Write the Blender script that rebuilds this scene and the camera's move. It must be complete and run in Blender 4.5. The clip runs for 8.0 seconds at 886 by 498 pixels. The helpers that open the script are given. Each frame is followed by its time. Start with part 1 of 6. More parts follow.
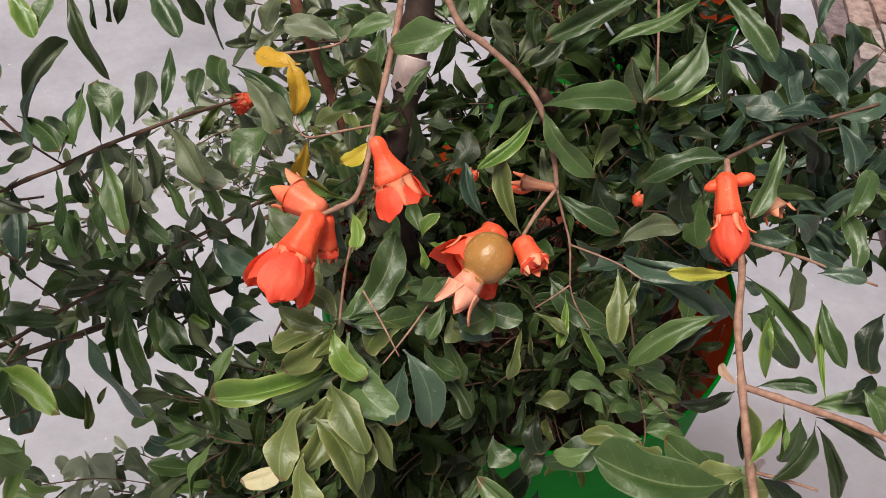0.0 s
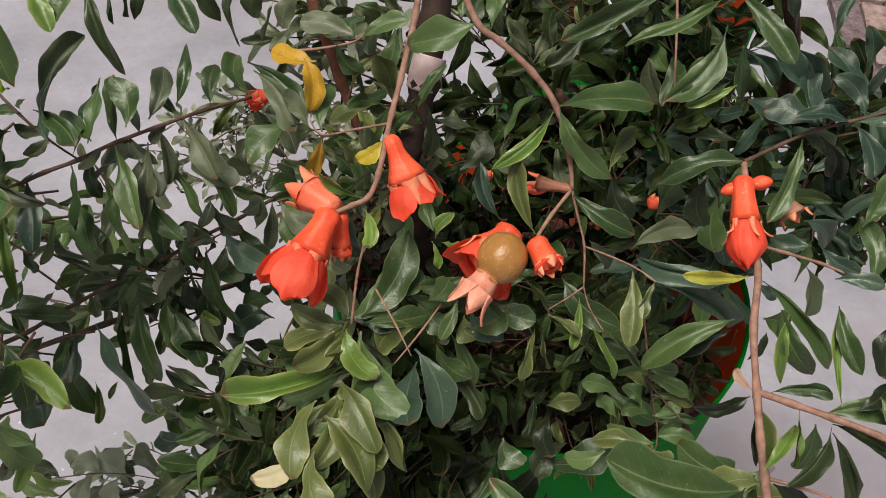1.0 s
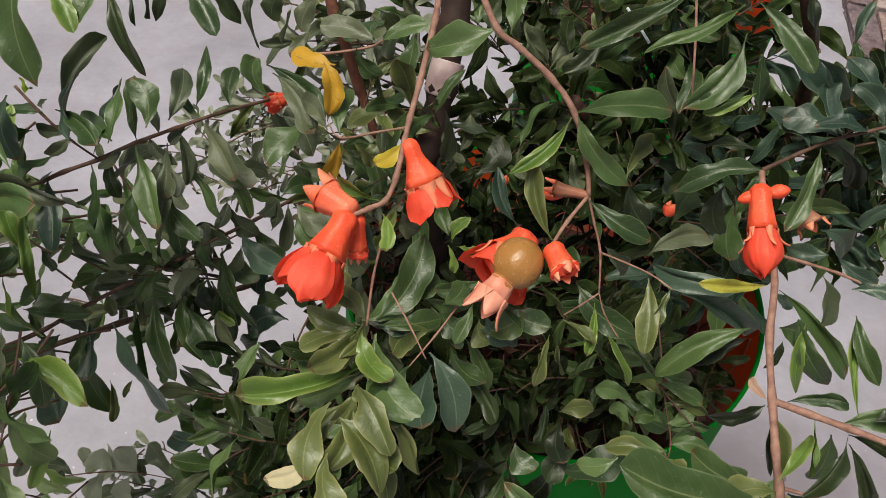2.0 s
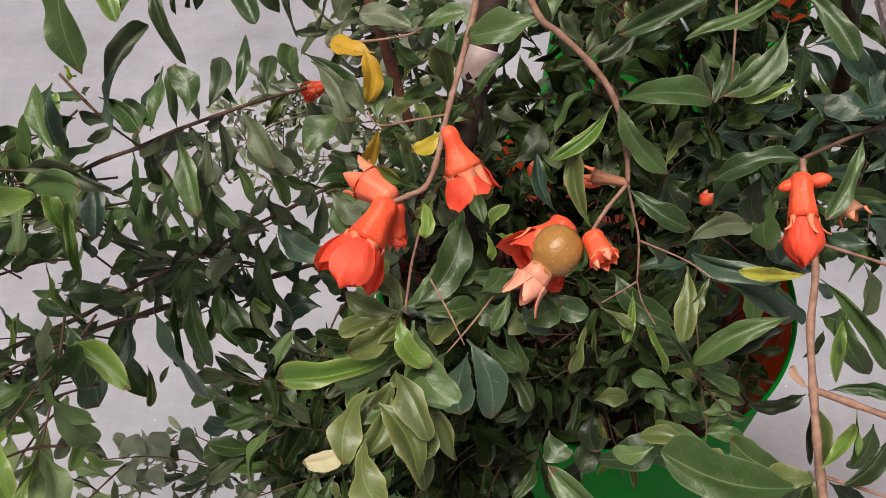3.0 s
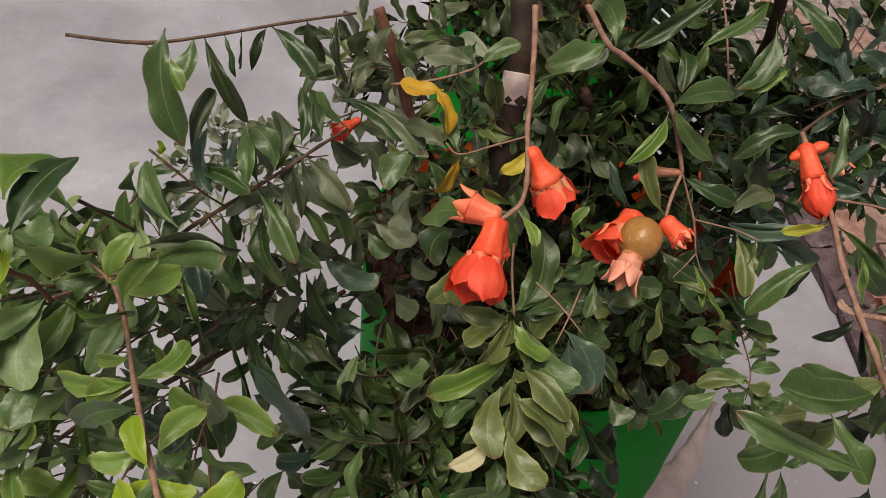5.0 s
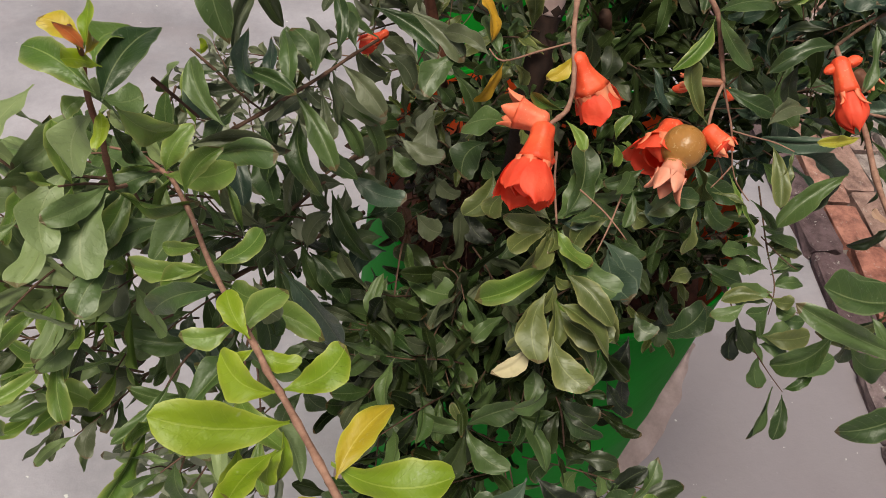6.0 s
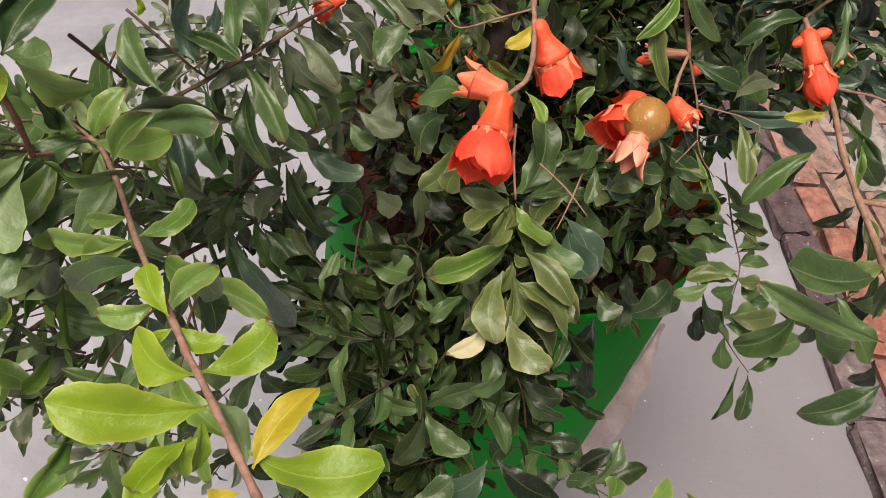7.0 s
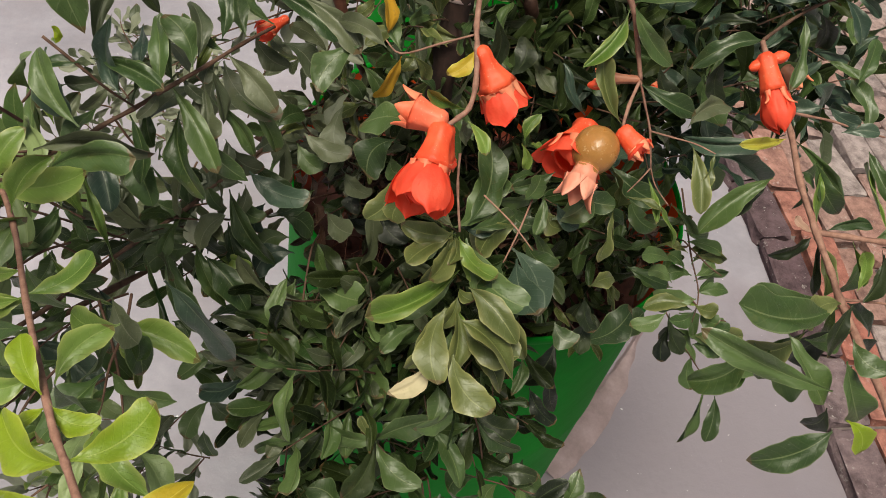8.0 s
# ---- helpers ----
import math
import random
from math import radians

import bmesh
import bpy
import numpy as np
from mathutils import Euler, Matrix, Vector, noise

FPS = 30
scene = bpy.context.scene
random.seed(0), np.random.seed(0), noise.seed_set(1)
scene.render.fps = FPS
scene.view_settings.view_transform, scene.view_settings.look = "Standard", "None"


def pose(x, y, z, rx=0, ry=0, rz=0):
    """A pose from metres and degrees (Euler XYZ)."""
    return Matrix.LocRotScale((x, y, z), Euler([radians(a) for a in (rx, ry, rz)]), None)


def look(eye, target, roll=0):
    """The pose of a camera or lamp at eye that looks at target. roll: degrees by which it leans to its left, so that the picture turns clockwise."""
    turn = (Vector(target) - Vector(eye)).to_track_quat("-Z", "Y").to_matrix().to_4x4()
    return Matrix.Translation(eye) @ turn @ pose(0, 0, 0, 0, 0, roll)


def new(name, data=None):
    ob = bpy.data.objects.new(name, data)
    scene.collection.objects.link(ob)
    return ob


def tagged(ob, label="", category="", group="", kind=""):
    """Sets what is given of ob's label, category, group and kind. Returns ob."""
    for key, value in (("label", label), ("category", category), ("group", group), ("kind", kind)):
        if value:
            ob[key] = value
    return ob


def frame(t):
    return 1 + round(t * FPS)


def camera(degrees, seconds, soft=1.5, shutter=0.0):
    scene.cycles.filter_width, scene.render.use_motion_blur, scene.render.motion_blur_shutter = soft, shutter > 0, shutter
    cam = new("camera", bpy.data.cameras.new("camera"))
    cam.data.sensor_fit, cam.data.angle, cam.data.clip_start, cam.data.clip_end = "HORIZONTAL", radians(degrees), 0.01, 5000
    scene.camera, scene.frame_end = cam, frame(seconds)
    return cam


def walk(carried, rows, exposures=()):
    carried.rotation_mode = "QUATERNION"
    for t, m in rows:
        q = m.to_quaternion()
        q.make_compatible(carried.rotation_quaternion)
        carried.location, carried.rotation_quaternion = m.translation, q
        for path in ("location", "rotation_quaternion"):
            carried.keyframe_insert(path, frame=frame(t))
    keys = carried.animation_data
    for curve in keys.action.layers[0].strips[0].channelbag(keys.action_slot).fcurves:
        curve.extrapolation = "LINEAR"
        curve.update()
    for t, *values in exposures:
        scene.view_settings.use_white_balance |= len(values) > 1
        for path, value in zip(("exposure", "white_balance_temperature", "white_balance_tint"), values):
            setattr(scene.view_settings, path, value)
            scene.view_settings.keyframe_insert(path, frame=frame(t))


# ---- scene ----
cam = camera(57.1, 8.0, soft=0.8)
PATH = [
    (0, (0.0, 0.0, 1.44), (0.04, 1.376, -0.011), 6.7),
    (0.5, (-0.001, 0.0, 1.436), (0.025, 1.369, -0.022), 7.3),
    (1, (-0.002, 0.001, 1.438), (0.014, 1.376, -0.014), 6.8),
    (1.5, (-0.004, 0.0, 1.439), (-0.004, 1.384, -0.005), 6.8),
    (2.8, (-0.01, -0.001, 1.437), (-0.058, 1.367, -0.021), 5.9),
    (3, (-0.014, -0.005, 1.437), (-0.074, 1.358, -0.025), 5.6),
    (3.5, (-0.019, -0.011, 1.436), (-0.042, 1.346, -0.033), 5.6),
    (4, (-0.05, -0.013, 1.439), (-0.001, 1.321, -0.051), 4.9),
    (4.2, (-0.071, -0.014, 1.45), (0.041, 1.328, -0.028), 5.2),
    (5.3, (-0.202, -0.043, 1.468), (0.19, 1.312, 0.05), 8.8),
    (5.5, (-0.212, -0.047, 1.455), (0.19, 1.268, 0.003), 9.4),
    (6, (-0.225, -0.046, 1.439), (0.21, 1.22, -0.047), 11.7),
    (6.5, (-0.215, -0.039, 1.426), (0.256, 1.18, -0.088), 13.5),
    (7, (-0.208, -0.038, 1.424), (0.282, 1.182, -0.084), 14.1),
    (7.5, (-0.199, -0.034, 1.424), (0.312, 1.18, -0.081), 14.8),
    (7.8, (-0.189, -0.025, 1.434), (0.335, 1.229, -0.033), 14.7),
    (8, (-0.176, -0.014, 1.427), (0.343, 1.194, -0.08), 15.0),
]
EXPOSURES = [(0.0, 0.44, 6900, 0), (0.5, 0.44, 6900, 0), (1.0, 0.22, 6900, 0), (1.5, 0.18, 6900, 0), (3.0, 0.34, 6950, 0), (4.0, 0.22, 7000, 0), (5.5, -0.05, 7350, 0), (6.0, 0.17, 7350, 0), (6.5, 0.43, 7250, 0), (7.0, 0.47, 7250, 0), (7.5, 0.41, 7300, 0), (8.0, 0.29, 7350, 0)]
walk(cam, [(t, look(eye, target, roll)) for t, eye, target, roll in PATH], exposures=EXPOSURES)

# ---- light ----
world = bpy.data.worlds.new("overcast_sky")
scene.world = world
world.use_nodes = True
wn, wl = world.node_tree.nodes, world.node_tree.links
sky = wn.new("ShaderNodeTexSky")
sky.sky_type = "NISHITA"
sky.sun_disc = False
sky.sun_elevation = radians(70)
sky.sun_rotation = radians(215)
sky.air_density, sky.dust_density, sky.ozone_density = 1.0, 6.0, 1.0
wl.new(sky.outputs["Color"], wn["Background"].inputs["Color"])
wn["Background"].inputs["Strength"].default_value = 0.065

sun = new("sun", bpy.data.lights.new("sun", "SUN"))
sun.data.energy = 3.3
sun.data.angle = radians(26)
sun.data.color = (1.0, 0.96, 0.92)
sun.matrix_world = look((-0.55, -0.35, 3.2), (0.1, 0.3, 0.6))


# ---- materials ----
def nodes_of(name, rough=0.5, spec=0.5):
    m = bpy.data.materials.new(name)
    m.use_nodes = True
    n, l = m.node_tree.nodes, m.node_tree.links
    b = n["Principled BSDF"]
    b.inputs["Roughness"].default_value = rough
    b.inputs["Specular IOR Level"].default_value = spec
    return m, n, l, b


def ramp(n, l, fac, *stops):
    r = n.new("ShaderNodeValToRGB")
    els = r.color_ramp.elements
    while len(els) < len(stops):
        els.new(0.5)
    for e, (p, c) in zip(els, stops):
        e.position, e.color = p, (*c, 1)
    l.new(fac, r.inputs["Fac"])
    return r.outputs["Color"]


def noise_tex(n, l, vec, scale, detail=4.0, rough=0.55):
    t = n.new("ShaderNodeTexNoise")
    t.inputs["Scale"].default_value, t.inputs["Detail"].default_value, t.inputs["Roughness"].default_value = scale, detail, rough
    if vec is not None:
        l.new(vec, t.inputs["Vector"])
    return t.outputs["Fac"]


def mix(n, l, fac, a, b, how="MIX"):
    x = n.new("ShaderNodeMix")
    x.data_type, x.blend_type = "RGBA", how
    for socket, value in ((x.inputs[0], fac), (x.inputs[6], a), (x.inputs[7], b)):
        if isinstance(value, (int, float)):
            socket.default_value = value
        elif isinstance(value, tuple):
            socket.default_value = (*value, 1)
        else:
            l.new(value, socket)
    return x.outputs[2]


def math_node(n, l, op, a, b=0.0):
    x = n.new("ShaderNodeMath")
    x.operation = op
    for socket, value in ((x.inputs[0], a), (x.inputs[1], b)):
        if isinstance(value, (int, float)):
            socket.default_value = value
        else:
            l.new(value, socket)
    return x.outputs[0]


def bump(n, l, b, height, strength, distance):
    x = n.new("ShaderNodeBump")
    x.inputs["Strength"].default_value, x.inputs["Distance"].default_value = strength, distance
    l.new(height, x.inputs["Height"])
    l.new(x.outputs["Normal"], b.inputs["Normal"])


def leaf_material(name, low, high, vein, rough=0.38, spec=0.5, edge=None, joined=False, blotch=None):
    """A leaf: two greens that vary from leaf to leaf, a paler midrib and side veins, dust and specks, some light through the blade."""
    m, n, l, b = nodes_of(name, rough, spec)
    uv = n.new("ShaderNodeUVMap").outputs["UV"]
    sep = n.new("ShaderNodeSeparateXYZ")
    l.new(uv, sep.inputs[0])
    across, along = sep.outputs[0], sep.outputs[1]
    pos = n.new("ShaderNodeNewGeometry")
    rand = pos.outputs["Random Per Island"] if joined else n.new("ShaderNodeObjectInfo").outputs["Random"]
    tone = math_node(n, l, "ADD", math_node(n, l, "MULTIPLY", rand, 0.75), math_node(n, l, "MULTIPLY", noise_tex(n, l, pos.outputs["Position"], 55.0, 3.0), 0.45))
    colour = ramp(n, l, tone, (0.25, low), (0.95, high))
    if edge:
        rim = math_node(n, l, "MULTIPLY", math_node(n, l, "POWER", math_node(n, l, "ABSOLUTE", across), 5.0), 0.55)
        colour = mix(n, l, rim, colour, edge)
    if blotch:
        spots = ramp(n, l, noise_tex(n, l, pos.outputs["Position"], 130.0, 5.0, 0.7), (0.56, (0, 0, 0)), (0.66, (1, 1, 1)))
        colour = mix(n, l, math_node(n, l, "MULTIPLY", spots, 0.7), colour, blotch)
    tip = math_node(n, l, "MULTIPLY", math_node(n, l, "GREATER_THAN", math_node(n, l, "ADD", along, math_node(n, l, "MULTIPLY", noise_tex(n, l, pos.outputs["Position"], 180.0, 2.0), 0.08)), 0.985), math_node(n, l, "GREATER_THAN", math_node(n, l, "FRACT", math_node(n, l, "MULTIPLY", rand, 7.3)), 0.45))
    colour = mix(n, l, math_node(n, l, "MULTIPLY", tip, 0.75), colour, (0.10, 0.055, 0.025))
    bruise = ramp(n, l, noise_tex(n, l, pos.outputs["Position"], 34.0, 4.0, 0.7), (0.62, (0, 0, 0)), (0.72, (1, 1, 1)))
    colour = mix(n, l, math_node(n, l, "MULTIPLY", bruise, 0.22), colour, (0.16, 0.15, 0.05))
    margin = math_node(n, l, "MULTIPLY", math_node(n, l, "GREATER_THAN", math_node(n, l, "ABSOLUTE", across), 0.93), 0.35)
    colour = mix(n, l, margin, colour, vein)
    side = math_node(n, l, "SUBTRACT", math_node(n, l, "MULTIPLY", along, 9.0), math_node(n, l, "MULTIPLY", math_node(n, l, "ABSOLUTE", across), 1.6))
    wave = math_node(n, l, "ABSOLUTE", math_node(n, l, "SUBTRACT", math_node(n, l, "FRACT", side), 0.5))
    sidevein = math_node(n, l, "MULTIPLY", math_node(n, l, "LESS_THAN", wave, 0.045), 0.10)
    rib = math_node(n, l, "LESS_THAN", math_node(n, l, "ABSOLUTE", across), 0.04)
    veins = math_node(n, l, "MAXIMUM", math_node(n, l, "MULTIPLY", rib, 0.5), sidevein)
    colour = mix(n, l, veins, colour, vein)
    dust = ramp(n, l, noise_tex(n, l, pos.outputs["Position"], 260.0, 2.0, 0.8), (0.66, (0, 0, 0)), (0.74, (1, 1, 1)))
    colour = mix(n, l, math_node(n, l, "MULTIPLY", dust, 0.16), colour, (0.42, 0.43, 0.38))
    l.new(colour, b.inputs["Base Color"])
    uneven = noise_tex(n, l, pos.outputs["Position"], 75.0, 5.0, 0.62)
    l.new(math_node(n, l, "ADD", rough - 0.15, math_node(n, l, "MULTIPLY", uneven, 0.42)), b.inputs["Roughness"])
    relief = math_node(n, l, "ADD", math_node(n, l, "MULTIPLY", uneven, 0.5), math_node(n, l, "MULTIPLY", veins, -0.8))
    bump(n, l, b, relief, 0.85, 0.0028)
    through_blade = n.new("ShaderNodeBsdfTranslucent")
    l.new(mix(n, l, 1.0, colour, (1.0, 1.25, 0.5), "MULTIPLY"), through_blade.inputs["Color"])
    both = n.new("ShaderNodeMixShader")
    both.inputs[0].default_value = 0.09
    l.new(b.outputs[0], both.inputs[1])
    l.new(through_blade.outputs[0], both.inputs[2])
    l.new(both.outputs[0], n["Material Output"].inputs["Surface"])
    return m


LEAF_LOOKS = {
    "mature": ((0.021, 0.043, 0.011), (0.066, 0.105, 0.031), (0.19, 0.22, 0.11), 0.34, None),
    "mature2": ((0.040, 0.076, 0.020), (0.088, 0.134, 0.044), (0.19, 0.23, 0.10), 0.36, None),
    # dark green taken near black, shade deep between leaves put into the colour
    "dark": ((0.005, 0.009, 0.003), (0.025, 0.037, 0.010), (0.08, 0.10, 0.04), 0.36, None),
    "blue": ((0.020, 0.040, 0.027), (0.048, 0.078, 0.051), (0.16, 0.19, 0.13), 0.32, None),
    "dull": ((0.043, 0.056, 0.028), (0.096, 0.108, 0.058), (0.19, 0.19, 0.14), 0.42, None),
    "grey": ((0.150, 0.165, 0.115), (0.250, 0.260, 0.195), (0.26, 0.26, 0.20), 0.5, None),
    "olive": ((0.050, 0.068, 0.016), (0.102, 0.120, 0.036), (0.24, 0.25, 0.10), 0.36, (0.30, 0.28, 0.11)),
    "bright": ((0.065, 0.122, 0.018), (0.135, 0.208, 0.040), (0.25, 0.31, 0.10), 0.34, (0.36, 0.36, 0.12)),
    "young": ((0.105, 0.180, 0.006), (0.215, 0.285, 0.012), (0.30, 0.36, 0.07), 0.42, (0.34, 0.34, 0.05)),
    "pale": ((0.130, 0.185, 0.070), (0.200, 0.250, 0.110), (0.26, 0.30, 0.15), 0.40, None),
    "blush": ((0.400, 0.085, 0.020), (0.520, 0.150, 0.030), (0.50, 0.24, 0.08), 0.45, (0.36, 0.30, 0.04)),
    "rust": ((0.030, 0.014, 0.010), (0.095, 0.044, 0.028), (0.16, 0.09, 0.06), 0.46, None),
    "yellow": ((0.300, 0.270, 0.030), (0.420, 0.350, 0.060), (0.45, 0.42, 0.15), 0.45, (0.22, 0.30, 0.05)),
    "gold": ((0.420, 0.210, 0.012), (0.520, 0.290, 0.022), (0.52, 0.36, 0.08), 0.48, (0.30, 0.17, 0.02)),
    "gold2": ((0.340, 0.250, 0.014), (0.430, 0.300, 0.026), (0.52, 0.42, 0.10), 0.42, (0.32, 0.36, 0.03)),
    "beige": ((0.420, 0.360, 0.230), (0.520, 0.450, 0.310), (0.50, 0.42, 0.28), 0.65, (0.38, 0.28, 0.15)),
    "pink": ((0.330, 0.190, 0.140), (0.430, 0.270, 0.205), (0.45, 0.30, 0.23), 0.6, None),
}
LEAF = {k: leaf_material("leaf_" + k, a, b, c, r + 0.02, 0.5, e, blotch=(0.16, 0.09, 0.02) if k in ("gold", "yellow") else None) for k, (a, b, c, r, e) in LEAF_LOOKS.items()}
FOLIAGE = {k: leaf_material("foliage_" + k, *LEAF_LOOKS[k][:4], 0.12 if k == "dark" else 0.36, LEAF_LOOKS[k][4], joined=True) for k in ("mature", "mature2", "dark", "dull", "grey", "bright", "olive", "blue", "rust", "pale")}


def bark_material(name, low, high, scale=160.0):
    m, n, l, b = nodes_of(name, 0.72, 0.3)
    pos = n.new("ShaderNodeNewGeometry").outputs["Position"]
    f = noise_tex(n, l, pos, scale, 5.0, 0.65)
    l.new(ramp(n, l, f, (0.3, low), (0.7, high)), b.inputs["Base Color"])
    bump(n, l, b, noise_tex(n, l, pos, scale * 3, 4.0), 0.6, 0.001)
    return m


TWIG = bark_material("twig_bark", (0.17, 0.080, 0.060), (0.36, 0.20, 0.155))
TWIG_BROWN = bark_material("brown_bark", (0.055, 0.028, 0.020), (0.15, 0.082, 0.058), 120.0)
TWIG_DARK = bark_material("dark_bark", (0.035, 0.016, 0.012), (0.10, 0.048, 0.034), 90.0)
TRUNK_BARK = bark_material("trunk_bark", (0.012, 0.007, 0.006), (0.048, 0.024, 0.019), 70.0)
TWIG_RED = bark_material("reddish_bark", (0.085, 0.030, 0.020), (0.19, 0.075, 0.048), 90.0)


def waxy_material(name, low, high, rough, speck=None, scale=70.0, through_light=0.0):
    m, n, l, b = nodes_of(name, rough, 0.5)
    pos = n.new("ShaderNodeNewGeometry").outputs["Position"]
    c = ramp(n, l, noise_tex(n, l, pos, scale, 4.0), (0.3, low), (0.72, high))
    if speck:
        dots = ramp(n, l, noise_tex(n, l, pos, 420.0, 2.0, 0.7), (0.64, (0, 0, 0)), (0.70, (1, 1, 1)))
        c = mix(n, l, math_node(n, l, "MULTIPLY", dots, 0.35), c, speck)
    l.new(c, b.inputs["Base Color"])
    l.new(math_node(n, l, "ADD", rough - 0.10, math_node(n, l, "MULTIPLY", noise_tex(n, l, pos, 110.0, 4.0), 0.3)), b.inputs["Roughness"])
    bump(n, l, b, noise_tex(n, l, pos, 170.0, 5.0, 0.6), 0.55, 0.0016)
    if through_light:
        t = n.new("ShaderNodeBsdfTranslucent")
        l.new(c, t.inputs["Color"])
        both = n.new("ShaderNodeMixShader")
        both.inputs[0].default_value = through_light
        l.new(b.outputs[0], both.inputs[1])
        l.new(t.outputs[0], both.inputs[2])
        l.new(both.outputs[0], n["Material Output"].inputs["Surface"])
    return m


CALYX = waxy_material("calyx_red", (0.80, 0.062, 0.022), (0.90, 0.140, 0.058), 0.48, (0.92, 0.45, 0.30), through_light=0.12)
CALYX_PALE = waxy_material("calyx_pale", (0.78, 0.12, 0.060), (0.86, 0.22, 0.125), 0.52, (0.9, 0.55, 0.40), through_light=0.12)
LOBE = waxy_material("calyx_lobe", (0.80, 0.13, 0.060), (0.90, 0.36, 0.21), 0.48, through_light=0.15)
CROWN = waxy_material("crown_lobe", (0.70, 0.215, 0.140), (0.80, 0.36, 0.26), 0.50, through_light=0.1)
BUD = waxy_material("bud_brown", (0.25, 0.085, 0.052), (0.36, 0.155, 0.095), 0.5)
PETAL = waxy_material("petal_red", (0.85, 0.058, 0.028), (0.93, 0.125, 0.066), 0.54, scale=60.0, through_light=0.32)
FRUIT = waxy_material("fruit_skin", (0.28, 0.130, 0.030), (0.42, 0.180, 0.060), 0.27, (0.62, 0.46, 0.28), scale=40.0)


def concrete_material():
    m, n, l, b = nodes_of("concrete", 0.5, 0.4)
    pos = n.new("ShaderNodeNewGeometry").outputs["Position"]
    wide = ramp(n, l, noise_tex(n, l, pos, 2.2, 5.0, 0.6), (0.32, (0.225, 0.208, 0.248)), (0.70, (0.40, 0.370, 0.440)))
    fine = ramp(n, l, noise_tex(n, l, pos, 45.0, 6.0, 0.7), (0.3, (0.90, 0.90, 0.90)), (0.7, (1.04, 1.04, 1.03)))
    c = mix(n, l, 1.0, wide, fine, "MULTIPLY")
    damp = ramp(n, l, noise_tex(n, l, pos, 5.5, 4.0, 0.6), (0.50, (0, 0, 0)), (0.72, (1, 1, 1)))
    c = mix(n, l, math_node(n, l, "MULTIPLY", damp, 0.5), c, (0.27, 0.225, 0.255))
    # floor colour darkens around a point right of the pot, with a ragged edge
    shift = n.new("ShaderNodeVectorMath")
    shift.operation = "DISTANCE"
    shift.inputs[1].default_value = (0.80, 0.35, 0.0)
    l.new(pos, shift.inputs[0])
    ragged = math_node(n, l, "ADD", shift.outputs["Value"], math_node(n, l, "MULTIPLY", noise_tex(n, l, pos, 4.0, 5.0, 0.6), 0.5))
    darker_right = ramp(n, l, ragged, (0.75, (1, 1, 1)), (1.30, (0, 0, 0)))
    c = mix(n, l, math_node(n, l, "MULTIPLY", darker_right, 0.85), c, (0.192, 0.163, 0.190))
    spots = ramp(n, l, noise_tex(n, l, pos, 70.0, 2.0, 0.4), (0.74, (0, 0, 0)), (0.78, (1, 1, 1)))
    c = mix(n, l, math_node(n, l, "MULTIPLY", spots, 0.5), c, (0.78, 0.77, 0.76))
    l.new(c, b.inputs["Base Color"])
    l.new(ramp(n, l, noise_tex(n, l, pos, 5.0, 4.0), (0.35, (0.3, 0.3, 0.3)), (0.7, (0.62, 0.62, 0.62))), b.inputs["Roughness"])
    bump(n, l, b, noise_tex(n, l, pos, 60.0, 6.0, 0.7), 0.35, 0.004)
    return m


def brick_material(name, stops, scale=24.0, lime=0.5):
    m, n, l, b = nodes_of(name, 0.85, 0.25)
    pos = n.new("ShaderNodeNewGeometry").outputs["Position"]
    rand = n.new("ShaderNodeObjectInfo").outputs["Random"]
    c = ramp(n, l, rand, *stops)
    stain = ramp(n, l, noise_tex(n, l, pos, scale, 6.0, 0.7), (0.35, (0.45, 0.42, 0.42)), (0.62, (1.1, 1.08, 1.05)))
    c = mix(n, l, 1.0, c, stain, "MULTIPLY")
    bloom = ramp(n, l, noise_tex(n, l, pos, 55.0, 5.0, 0.7), (0.60, (0, 0, 0)), (0.72, (1, 1, 1)))
    c = mix(n, l, math_node(n, l, "MULTIPLY", bloom, lime), c, (0.55, 0.51, 0.50))
    l.new(c, b.inputs["Base Color"])
    bump(n, l, b, noise_tex(n, l, pos, 90.0, 6.0, 0.7), 0.8, 0.006)
    return m


CONCRETE = concrete_material()
BRICK = brick_material("old_brick", ((0.0, (0.27, 0.215, 0.220)), (0.35, (0.33, 0.270, 0.278)), (0.55, (0.32, 0.18, 0.158)), (0.8, (0.35, 0.295, 0.302)), (1.0, (0.30, 0.165, 0.142))))
KERB = brick_material("dark_kerb", ((0.0, (0.105, 0.066, 0.080)), (0.5, (0.150, 0.105, 0.120)), (1.0, (0.20, 0.148, 0.165))), lime=0.6)
BRICK_ORANGE = brick_material("orange_brick", ((0.0, (0.33, 0.125, 0.102)), (0.5, (0.36, 0.158, 0.132)), (1.0, (0.34, 0.205, 0.185))), lime=0.45)
MORTAR = bark_material("old_mortar", (0.085, 0.065, 0.066), (0.20, 0.165, 0.16), 40.0)


